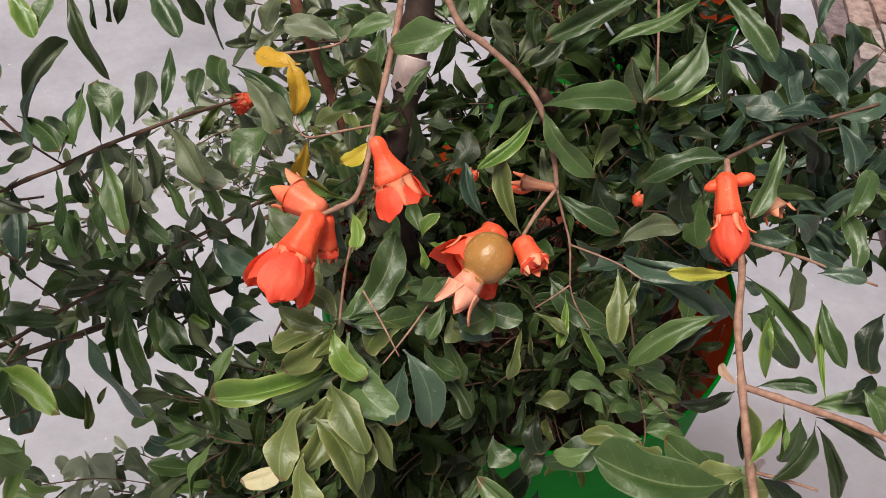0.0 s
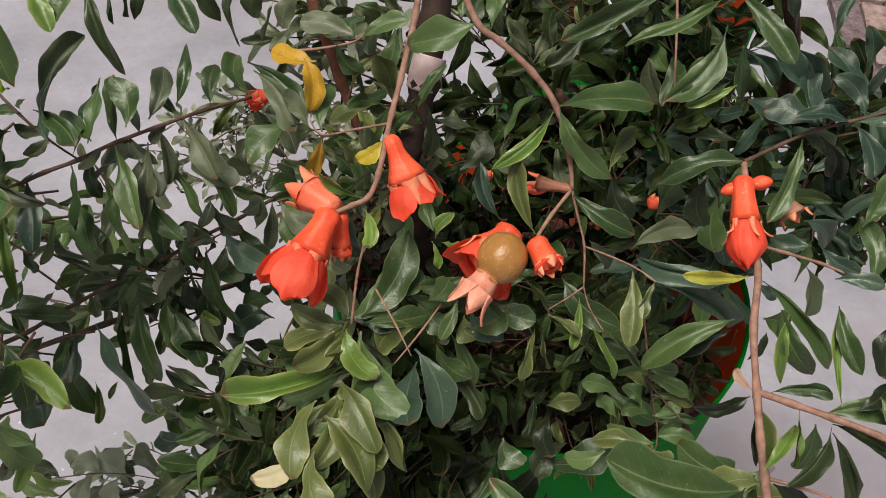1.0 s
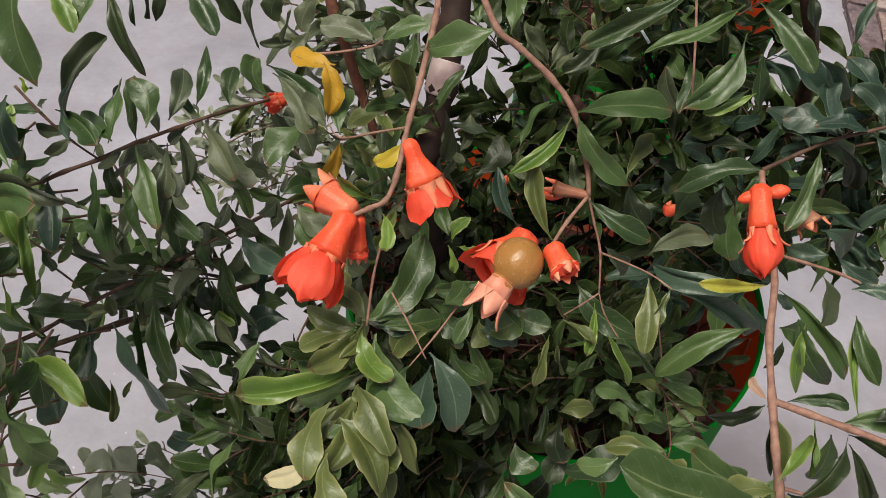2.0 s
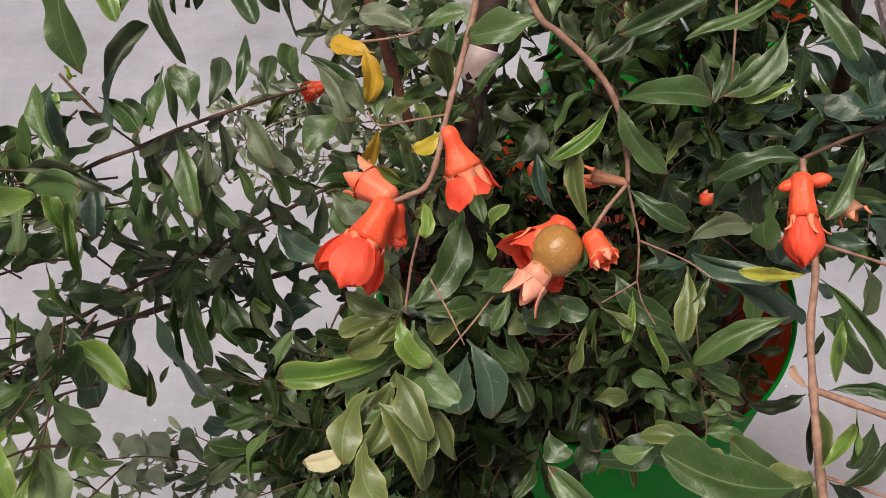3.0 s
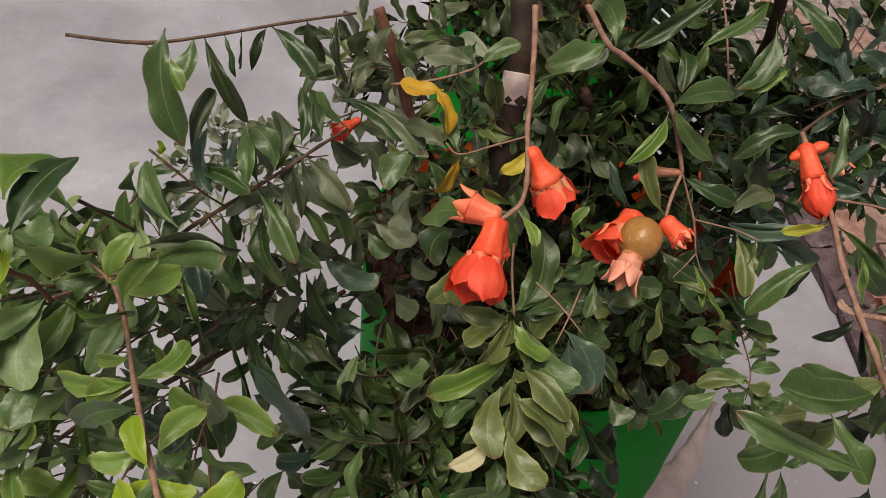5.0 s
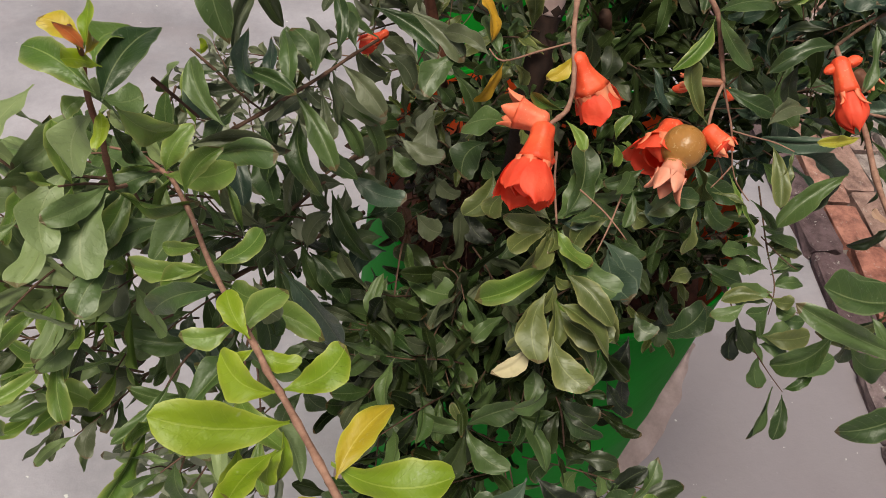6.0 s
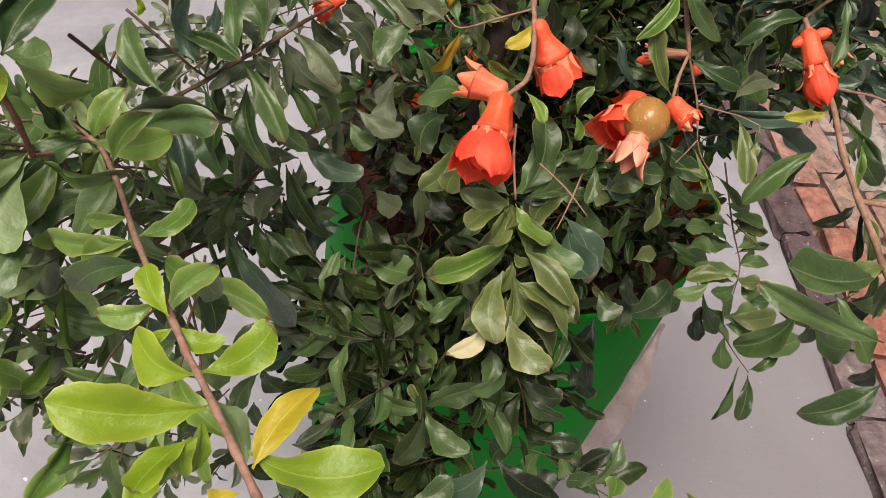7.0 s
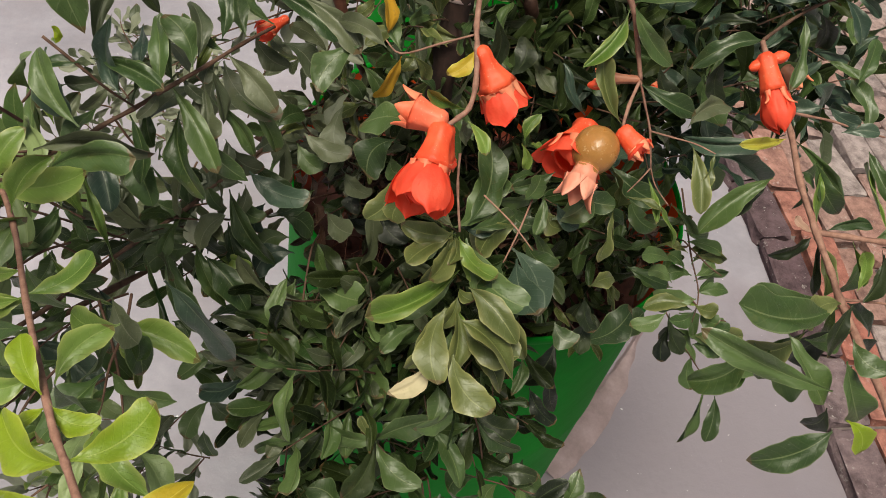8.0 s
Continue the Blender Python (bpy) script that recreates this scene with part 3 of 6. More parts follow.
def soil(place, R, label):
    bm = bmesh.new()
    centre = bm.verts.new((0, 0, 0.012))
    rings = []
    for i in range(1, 19):
        ring = []
        for k in range(72):
            a, r = 2 * math.pi * k / 72, R * 0.985 * i / 18
            x, y = r * math.cos(a), r * math.sin(a)
            ring.append(bm.verts.new((x, y, 0.014 * noise.noise(Vector((x * 28, y * 28, place[0]))) + 0.006 * noise.noise(Vector((x * 120, y * 120, 7))))))
        rings.append(ring)
    for k in range(72):
        bm.faces.new((centre, rings[0][k], rings[0][(k + 1) % 72]))
    for a, b in zip(rings, rings[1:]):
        for k in range(72):
            bm.faces.new((a[k], b[k], b[(k + 1) % 72], a[(k + 1) % 72]))
    for k in range(260):
        a, r, s = random.uniform(0, 6.28), R * 0.93 * math.sqrt(random.random()), random.uniform(0.002, 0.007)
        bmesh.ops.create_icosphere(bm, subdivisions=1, radius=s, matrix=Matrix.Translation((r * math.cos(a), r * math.sin(a), 0.006)) @ Matrix.Diagonal((1, random.uniform(0.6, 1.4), 0.7, 1)))
    for k in range(150):
        # dry reddish stalks and rootlets that lie on the soil
        b, r, a, s = random.uniform(0, 6.28), R * 0.80 * math.sqrt(random.random()), random.uniform(0, 6.28), random.uniform(0.02, 0.06)
        way = Vector((math.cos(a), math.sin(a), random.uniform(0, 0.5)))
        p = Vector((r * math.cos(b), r * math.sin(b), 0.008))
        tube_into(bm, [p, p + way * s * 0.5 + Vector((0, 0, 0.006)), p + way * s], 0.0012, 0.0007, 4)
    ob = part("soil", smooth(bm), SOIL, None)
    ob.location = (*place, SOIL_AT)
    return tagged(ob, label, "soil", kind="stuff")


pot(POT_A, 0.214, "tall round green painted drum used as a pot, orange-red inside")
pot(POT_B, 0.190, "tall round green drum pot standing behind the shrub")
soil(POT_A, 0.209, "dark crumbly soil with dry stalks in the green pot")
soil(POT_B, 0.185, "dark soil in the rear green pot")

# ---- the shrub with the flowers ----
plant = thing("pomegranate_shrub", (0.228, 0.646, SOIL_AT), "pomegranate shrub with red flowers and one young fruit", "shrub", "pomegranate shrubs")
ROOT = (0.190, 0.620, 0.70)
branch(0.009, 0.006, (0.205, 0.640, 0.685), (0.200, 0.632, 0.74), (0.185, 0.61, 0.80), (0.15, 0.62, 0.92), (0.08, 0.54, 1.06), name="trunk")
branch(0.008, 0.005, (0.235, 0.640, 0.685), (0.250, 0.632, 0.76), (0.275, 0.61, 0.87), (0.28, 0.60, 1.05), (0.20, 0.50, 1.20), name="trunk")
branch(0.007, 0.004, (0.17, 0.645, 0.685), (0.13, 0.64, 0.73), (0.07, 0.63, 0.79), (-0.02, 0.62, 0.90), (-0.06, 0.55, 1.0), name="trunk")

# shoots and the leaves on them
# inner and lower-right leaves often wear the dark look, shade put into colour
branch(0.0018, 0.0014, (-0.007, 0.372, 1.241), (0.006, 0.360, 1.223), (0.018, 0.359, 1.215), (0.036, 0.354, 1.203), (0.051, 0.346, 1.189), (0.063, 0.340, 1.162), (0.067, 0.331, 1.147))
branch(0.0011, 0.0010, (0.067, 0.331, 1.147), (0.057, 0.317, 1.140), (0.050, 0.304, 1.135))
branch(0.0008, 0.0006, (0.067, 0.331, 1.147), (0.073, 0.324, 1.133), (0.079, 0.317, 1.119), (0.082, 0.304, 1.100))
branch(0.0006, 0.0004, (0.079, 0.317, 1.119), (0.095, 0.314, 1.116), (0.107, 0.307, 1.117), (0.118, 0.299, 1.116))
branch(0.0006, 0.0004, (0.082, 0.304, 1.100), (0.073, 0.297, 1.097), (0.063, 0.290, 1.094))
branch(0.0005, 0.0004, (0.082, 0.304, 1.100), (0.087, 0.298, 1.090), (0.097, 0.290, 1.080))
leaf((0.006, 0.360, 1.223), (-0.031, 0.356, 1.215), 0.0191, "mature", 13)
leaf((0.013, 0.363, 1.219), (0.004, 0.392, 1.237), 0.0177, "mature", -29)
leaf((0.052, 0.346, 1.189), (0.109, 0.368, 1.185), 0.0184, "mature", -1)
leaf((0.050, 0.344, 1.187), (0.023, 0.316, 1.169), 0.0098, "bright", -12)
leaf((0.053, 0.345, 1.188), (0.081, 0.318, 1.161), 0.0121, "mature", 28)
leaf((0.088, 0.347, 1.148), (0.109, 0.381, 1.155), 0.0147, "olive", 16)
leaf((0.049, 0.305, 1.136), (0.034, 0.330, 1.165), 0.0110, "olive", -1)
leaf((0.031, 0.316, 1.133), (0.016, 0.328, 1.160), 0.0102, "blue", -5)
leaf((0.068, 0.329, 1.145), (0.102, 0.310, 1.144), 0.0121, "mature", -9)
leaf((0.105, 0.318, 1.120), (0.139, 0.343, 1.117), 0.0143, "dull", 17)
leaf((0.081, 0.319, 1.122), (0.104, 0.320, 1.106), 0.0110, "dull", -23)
leaf((0.106, 0.306, 1.115), (0.105, 0.270, 1.094), 0.0123, "olive", 24)
leaf((0.117, 0.299, 1.116), (0.112, 0.279, 1.102), 0.0061, "olive", -32)
leaf((0.172, 0.311, 1.120), (0.110, 0.314, 1.108), 0.0125, "blue", -32)
leaf((0.168, 0.305, 1.122), (0.130, 0.295, 1.128), 0.0079, "yellow", -5)
leaf((0.118, 0.298, 1.115), (0.180, 0.299, 1.087), 0.0111, "blue", -11)
leaf((0.166, 0.294, 1.098), (0.118, 0.270, 1.076), 0.0149, "mature", 5)
leaf((0.169, 0.297, 1.086), (0.143, 0.280, 1.076), 0.0083, "dark", -7)
leaf((0.111, 0.361, 1.148), (0.123, 0.359, 1.130), 0.0090, "blue", -6)
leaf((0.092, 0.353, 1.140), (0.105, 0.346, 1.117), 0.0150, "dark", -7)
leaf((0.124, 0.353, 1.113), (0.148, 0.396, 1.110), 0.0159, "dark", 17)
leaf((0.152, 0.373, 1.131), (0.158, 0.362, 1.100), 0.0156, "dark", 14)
branch(0.0019, 0.0013, (-0.026, 0.407, 1.220), (-0.027, 0.392, 1.205), (-0.029, 0.379, 1.193), (-0.031, 0.367, 1.181), (-0.034, 0.352, 1.167), (-0.035, 0.341, 1.161), (-0.037, 0.325, 1.148), (-0.041, 0.316, 1.139), (-0.049, 0.308, 1.139), (-0.056, 0.303, 1.138))
branch(0.0007, 0.0005, (-0.034, 0.349, 1.164), (-0.053, 0.353, 1.154), (-0.073, 0.357, 1.144), (-0.081, 0.364, 1.148))
leaf((-0.036, 0.341, 1.160), (-0.050, 0.329, 1.152), 0.0107, "gold2", -14)
leaf((-0.042, 0.311, 1.134), (-0.035, 0.288, 1.127), 0.0083, "bright", 10)
leaf((-0.044, 0.314, 1.140), (-0.067, 0.319, 1.152), 0.0083, "bright", -32)
leaf((-0.016, 0.373, 1.160), (-0.015, 0.360, 1.130), 0.0135, "dark", 11)
leaf((0.007, 0.380, 1.110), (0.021, 0.398, 1.128), 0.0160, "dark", 13)
leaf((-0.039, 0.279, 1.083), (-0.011, 0.312, 1.118), 0.0211, "mature", 29)
leaf((-0.052, 0.317, 1.127), (-0.045, 0.305, 1.094), 0.0150, "blue", -9)
leaf((-0.034, 0.339, 1.112), (-0.022, 0.344, 1.090), 0.0128, "dull", -10)
leaf((-0.003, 0.313, 1.116), (-0.000, 0.315, 1.133), 0.0081, "bright", -30)
leaf((-0.005, 0.312, 1.115), (-0.001, 0.304, 1.099), 0.0073, "bright", 13)
leaf((-0.000, 0.312, 1.115), (0.013, 0.319, 1.110), 0.0078, "bright", -30)
leaf((-0.081, 0.388, 1.171), (-0.106, 0.393, 1.181), 0.0187, "gold", 21)
leaf((-0.087, 0.385, 1.174), (-0.078, 0.359, 1.160), 0.0184, "gold", -31)
branch(0.0009, 0.0006, (-0.112, 0.406, 1.163), (-0.090, 0.399, 1.170), (-0.064, 0.399, 1.178), (-0.056, 0.399, 1.184))
leaf((-0.059, 0.400, 1.182), (-0.092, 0.410, 1.180), 0.0155, "dull", -9)
leaf((-0.061, 0.400, 1.183), (-0.065, 0.426, 1.189), 0.0135, "mature", -7)
leaf((-0.057, 0.400, 1.182), (-0.032, 0.402, 1.197), 0.0122, "mature", -1)
leaf((-0.071, 0.398, 1.177), (-0.056, 0.395, 1.159), 0.0106, "mature", 27)
leaf((-0.073, 0.358, 1.145), (-0.073, 0.388, 1.165), 0.0173, "mature", 13)
leaf((-0.081, 0.361, 1.145), (-0.109, 0.389, 1.152), 0.0120, "dull", 0)
leaf((-0.065, 0.407, 1.136), (-0.043, 0.416, 1.136), 0.0113, "mature", -19)
leaf((-0.066, 0.356, 1.143), (-0.055, 0.354, 1.124), 0.0090, "olive", 15)
leaf((-0.073, 0.356, 1.143), (-0.084, 0.359, 1.106), 0.0101, "gold", -28)
branch(0.0009, 0.0007, (-0.042, 0.310, 1.110), (-0.044, 0.296, 1.097), (-0.044, 0.276, 1.080))
leaf((-0.037, 0.277, 1.081), (-0.002, 0.292, 1.084), 0.0117, "mature", -21)
leaf((0.010, 0.289, 1.037), (0.038, 0.269, 1.014), 0.0105, "dark", 14)
leaf((0.011, 0.295, 1.057), (0.029, 0.286, 1.021), 0.0115, "mature", 11)
leaf((0.016, 0.300, 1.103), (-0.010, 0.296, 1.093), 0.0102, "mature", -21)
leaf((0.013, 0.297, 1.086), (0.005, 0.277, 1.073), 0.0083, "mature", 8)
leaf((0.026, 0.297, 1.093), (0.056, 0.290, 1.079), 0.0147, "mature", -22)
leaf((0.021, 0.293, 1.083), (0.037, 0.283, 1.069), 0.0099, "blue", 7)
leaf((0.044, 0.297, 1.114), (0.084, 0.290, 1.077), 0.0053, "olive", -12)
leaf((0.058, 0.288, 1.078), (0.058, 0.266, 1.050), 0.0054, "olive", -22)
leaf((0.064, 0.296, 1.072), (0.073, 0.285, 1.031), 0.0036, "olive", 19)
leaf((0.080, 0.300, 1.096), (0.078, 0.270, 1.083), 0.0058, "bright", 12)
leaf((0.099, 0.291, 1.080), (0.123, 0.278, 1.058), 0.0074, "mature", 26)
leaf((0.089, 0.292, 1.082), (0.112, 0.278, 1.050), 0.0060, "bright", -14)
leaf((0.063, 0.288, 1.092), (0.080, 0.272, 1.091), 0.0081, "olive", -28)
branch(0.0006, 0.0004, (-0.032, 0.284, 1.102), (-0.020, 0.266, 1.099), (-0.009, 0.251, 1.091))
branch(0.0007, 0.0004, (0.005, 0.295, 1.085), (-0.006, 0.278, 1.076), (-0.018, 0.262, 1.067))
branch(0.0016, 0.0025, (0.165, 0.364, 1.152), (0.165, 0.356, 1.149), (0.169, 0.336, 1.138), (0.172, 0.307, 1.124), (0.167, 0.275, 1.114), (0.166, 0.244, 1.105), (0.165, 0.217, 1.099), (0.166, 0.202, 1.093), (0.166, 0.176, 1.088), (0.166, 0.127, 1.079), (0.166, 0.068, 1.055))
branch(0.0020, 0.0014, (0.166, 0.243, 1.104), (0.181, 0.234, 1.109), (0.196, 0.225, 1.114), (0.212, 0.215, 1.119), (0.231, 0.203, 1.121))
branch(0.0010, 0.0006, (0.166, 0.202, 1.092), (0.181, 0.197, 1.095), (0.195, 0.192, 1.097))
leaf((0.165, 0.243, 1.104), (0.156, 0.254, 1.105), 0.0053, "pink", 10)
leaf((0.163, 0.241, 1.102), (0.137, 0.232, 1.096), 0.0130, "dark", -16)
leaf((0.164, 0.241, 1.102), (0.174, 0.210, 1.084), 0.0091, "olive", -16)
leaf((0.169, 0.240, 1.101), (0.171, 0.214, 1.072), 0.0044, "dark", 20)
leaf((0.173, 0.243, 1.104), (0.203, 0.247, 1.107), 0.0079, "mature", 23)
leaf((0.184, 0.233, 1.108), (0.175, 0.204, 1.098), 0.0059, "bright", -25)
leaf((0.193, 0.228, 1.103), (0.195, 0.219, 1.069), 0.0131, "mature", 5)
leaf((0.196, 0.222, 1.111), (0.175, 0.190, 1.107), 0.0086, "dark", -11)
leaf((0.197, 0.220, 1.109), (0.225, 0.215, 1.061), 0.0100, "dark", 26)
leaf((0.192, 0.228, 1.110), (0.243, 0.232, 1.113), 0.0169, "mature", 8)
leaf((0.196, 0.223, 1.112), (0.237, 0.224, 1.086), 0.0086, "dark", 5)
leaf((0.200, 0.229, 1.118), (0.204, 0.275, 1.136), 0.0073, "bright", -14)
leaf((0.204, 0.225, 1.122), (0.223, 0.238, 1.133), 0.0091, "dark", -10)
leaf((0.161, 0.196, 1.093), (0.082, 0.193, 1.101), 0.0235, "mature", 31)
leaf((0.162, 0.202, 1.092), (0.124, 0.218, 1.082), 0.0190, "mature", -9)
leaf((0.163, 0.197, 1.095), (0.135, 0.184, 1.096), 0.0170, "olive", 2)
leaf((0.175, 0.304, 1.121), (0.225, 0.292, 1.081), 0.0101, "mature", 32)
leaf((0.183, 0.287, 1.118), (0.204, 0.259, 1.097), 0.0133, "mature", 13)
leaf((0.201, 0.320, 1.122), (0.213, 0.301, 1.097), 0.0102, "dull", -28)
leaf((0.187, 0.285, 1.117), (0.186, 0.255, 1.093), 0.0082, "bright", 14)
branch(0.0010, 0.0007, (0.173, 0.323, 1.129), (0.191, 0.323, 1.125), (0.210, 0.320, 1.123), (0.230, 0.316, 1.119), (0.253, 0.312, 1.115))
leaf((0.219, 0.315, 1.117), (0.243, 0.308, 1.123), 0.0100, "blue", 3)
leaf((0.204, 0.327, 1.129), (0.183, 0.335, 1.126), 0.0117, "blue", 1)
leaf((0.200, 0.340, 1.135), (0.228, 0.335, 1.121), 0.0157, "blue", 5)
leaf((0.209, 0.327, 1.129), (0.231, 0.319, 1.120), 0.0106, "blue", 11)
leaf((0.207, 0.337, 1.125), (0.194, 0.330, 1.113), 0.0099, "mature", -31)
leaf((0.231, 0.337, 1.138), (0.241, 0.358, 1.159), 0.0144, "mature2", 0)
leaf((0.240, 0.315, 1.117), (0.235, 0.339, 1.146), 0.0120, "mature", 3)
branch(0.0012, 0.0009, (0.165, 0.364, 1.153), (0.185, 0.374, 1.160), (0.201, 0.377, 1.170), (0.218, 0.378, 1.178), (0.244, 0.385, 1.185), bark=TWIG_BROWN)
leaf((0.191, 0.376, 1.162), (0.168, 0.400, 1.172), 0.0154, "blue", 32)
leaf((0.204, 0.378, 1.171), (0.174, 0.388, 1.175), 0.0176, "blue", 13)
leaf((0.218, 0.377, 1.177), (0.188, 0.369, 1.188), 0.0109, "blue", 12)
leaf((0.220, 0.377, 1.177), (0.236, 0.361, 1.154), 0.0131, "blue", 20)
leaf((0.195, 0.374, 1.165), (0.178, 0.330, 1.141), 0.0116, "mature", -10)
leaf((0.166, 0.364, 1.153), (0.118, 0.358, 1.149), 0.0127, "mature", 25)
leaf((0.162, 0.373, 1.159), (0.130, 0.391, 1.147), 0.0096, "dark", 10)
leaf((0.220, 0.378, 1.178), (0.248, 0.390, 1.189), 0.0144, "blue", -11)
leaf((0.197, 0.378, 1.164), (0.229, 0.381, 1.149), 0.0175, "dark", 14)
leaf((0.204, 0.375, 1.168), (0.224, 0.371, 1.136), 0.0149, "dark", 29)
leaf((0.226, 0.381, 1.180), (0.209, 0.400, 1.193), 0.0121, "blue", -22)
leaf((0.207, 0.378, 1.171), (0.202, 0.419, 1.175), 0.0135, "blue", 21)
leaf((0.146, 0.414, 1.226), (0.174, 0.378, 1.210), 0.0130, "mature", 21)
leaf((0.141, 0.422, 1.220), (0.089, 0.389, 1.209), 0.0137, "mature", 2)
leaf((0.144, 0.411, 1.209), (0.119, 0.374, 1.180), 0.0177, "mature", -29)
leaf((0.151, 0.393, 1.185), (0.125, 0.386, 1.175), 0.0093, "mature", 24)
leaf((0.155, 0.392, 1.184), (0.127, 0.380, 1.175), 0.0073, "bright", -9)
leaf((0.156, 0.408, 1.200), (0.166, 0.387, 1.175), 0.0122, "mature", -9)
leaf((0.162, 0.412, 1.197), (0.213, 0.408, 1.175), 0.0185, "blue", -27)
leaf((0.184, 0.410, 1.201), (0.218, 0.410, 1.171), 0.0100, "blue", -4)
leaf((0.176, 0.432, 1.230), (0.185, 0.407, 1.217), 0.0105, "dark", -15)
leaf((0.121, 0.446, 1.215), (0.057, 0.425, 1.180), 0.0127, "mature", -9)
leaf((0.102, 0.453, 1.209), (0.100, 0.446, 1.188), 0.0156, "olive", -28)
branch(0.0009, 0.0007, (0.121, 0.455, 1.210), (0.124, 0.436, 1.192), (0.130, 0.411, 1.154))
branch(0.0094, 0.0080, (-0.018, 0.457, 1.198), (-0.018, 0.441, 1.169), (-0.021, 0.428, 1.136), (-0.025, 0.414, 1.101), (-0.027, 0.410, 1.067), (-0.010, 0.440, 0.96), (0.030, 0.500, 0.82), (0.045, 0.530, 0.68), bark=TRUNK_BARK)
branch(0.0044, 0.0037, (-0.111, 0.505, 1.161), (-0.102, 0.495, 1.138), (-0.086, 0.496, 1.084), (-0.070, 0.491, 1.037))
branch(0.0014, 0.0011, (-0.248, 0.338, 1.098), (-0.238, 0.347, 1.100), (-0.221, 0.358, 1.103), (-0.200, 0.367, 1.112), (-0.180, 0.383, 1.114), (-0.159, 0.409, 1.110), (-0.137, 0.441, 1.100), bark=TWIG_BROWN)
branch(0.0009, 0.0007, (-0.260, 0.362, 1.148), (-0.245, 0.355, 1.136), (-0.232, 0.354, 1.120), (-0.220, 0.356, 1.106), bark=TWIG_BROWN)
branch(0.0010, 0.0007, (-0.248, 0.338, 1.098), (-0.262, 0.326, 1.100), (-0.278, 0.314, 1.102), bark=TWIG_BROWN)
leaf((-0.236, 0.361, 1.138), (-0.221, 0.402, 1.167), 0.0126, "dull", 12)
leaf((-0.217, 0.361, 1.121), (-0.219, 0.383, 1.145), 0.0118, "blue", -23)
leaf((-0.199, 0.368, 1.113), (-0.204, 0.390, 1.145), 0.0099, "mature", -2)
leaf((-0.185, 0.386, 1.117), (-0.186, 0.423, 1.138), 0.0140, "dull", 15)
leaf((-0.171, 0.398, 1.121), (-0.167, 0.415, 1.154), 0.0096, "mature", 19)
leaf((-0.168, 0.397, 1.113), (-0.194, 0.425, 1.111), 0.0089, "mature", 20)
leaf((-0.156, 0.416, 1.110), (-0.159, 0.443, 1.124), 0.0125, "mature", 15)
leaf((-0.137, 0.442, 1.101), (-0.160, 0.484, 1.111), 0.0168, "mature", 6)
leaf((-0.239, 0.360, 1.136), (-0.198, 0.332, 1.136), 0.0113, "mature", 11)
leaf((-0.223, 0.353, 1.103), (-0.222, 0.325, 1.074), 0.0141, "mature", 5)
leaf((-0.214, 0.359, 1.104), (-0.210, 0.347, 1.077), 0.0095, "mature", -16)
leaf((-0.200, 0.367, 1.112), (-0.179, 0.322, 1.086), 0.0140, "mature", 15)
leaf((-0.183, 0.374, 1.109), (-0.183, 0.335, 1.073), 0.0112, "dull", -12)
leaf((-0.168, 0.396, 1.112), (-0.143, 0.364, 1.093), 0.0157, "dull", 29)
leaf((-0.160, 0.391, 1.080), (-0.136, 0.375, 1.049), 0.0109, "mature", -15)
leaf((-0.180, 0.385, 1.088), (-0.155, 0.359, 1.059), 0.0134, "mature", 12)
leaf((-0.180, 0.383, 1.114), (-0.175, 0.373, 1.079), 0.0109, "dull", -32)
leaf((-0.228, 0.360, 1.126), (-0.253, 0.361, 1.117), 0.0087, "dull", 9)
branch(0.0012, 0.0009, (-0.309, 0.428, 1.184), (-0.264, 0.429, 1.178), (-0.220, 0.438, 1.179), (-0.178, 0.449, 1.181), (-0.131, 0.459, 1.183), bark=TWIG_BROWN)
leaf((-0.264, 0.428, 1.177), (-0.242, 0.405, 1.160), 0.0124, "bright", -14)
leaf((-0.235, 0.435, 1.179), (-0.245, 0.411, 1.162), 0.0130, "mature", 16)
leaf((-0.229, 0.437, 1.178), (-0.204, 0.397, 1.142), 0.0116, "dark", -4)
leaf((-0.217, 0.438, 1.179), (-0.214, 0.418, 1.160), 0.0099, "mature", 29)
leaf((-0.206, 0.441, 1.179), (-0.211, 0.434, 1.154), 0.0048, "dark", 16)
leaf((-0.190, 0.445, 1.180), (-0.200, 0.423, 1.165), 0.0078, "dark", -12)
leaf((-0.187, 0.446, 1.180), (-0.160, 0.416, 1.163), 0.0142, "mature", 1)
leaf((-0.164, 0.451, 1.182), (-0.153, 0.435, 1.158), 0.0118, "dark", 6)
leaf((-0.144, 0.457, 1.182), (-0.144, 0.424, 1.152), 0.0090, "dark", 21)
leaf((-0.259, 0.337, 1.111), (-0.261, 0.352, 1.142), 0.0099, "bright", 7)
leaf((-0.245, 0.340, 1.100), (-0.235, 0.303, 1.078), 0.0152, "blue", 4)
leaf((-0.246, 0.312, 1.101), (-0.226, 0.268, 1.085), 0.0072, "bright", -29)
leaf((-0.236, 0.347, 1.114), (-0.252, 0.312, 1.120), 0.0153, "mature", 24)
branch(0.0019, 0.0013, (-0.374, 0.308, 0.903), (-0.343, 0.323, 0.917), (-0.320, 0.333, 0.927), (-0.292, 0.345, 0.939), (-0.273, 0.356, 0.949), (-0.236, 0.374, 0.967), (-0.203, 0.389, 0.981), (-0.180, 0.402, 0.993), (-0.151, 0.424, 1.000), (-0.128, 0.444, 1.006), bark=TWIG_BROWN)
branch(0.0010, 0.0007, (-0.304, 0.387, 0.993), (-0.271, 0.382, 0.981), (-0.236, 0.375, 0.967), bark=TWIG_BROWN)
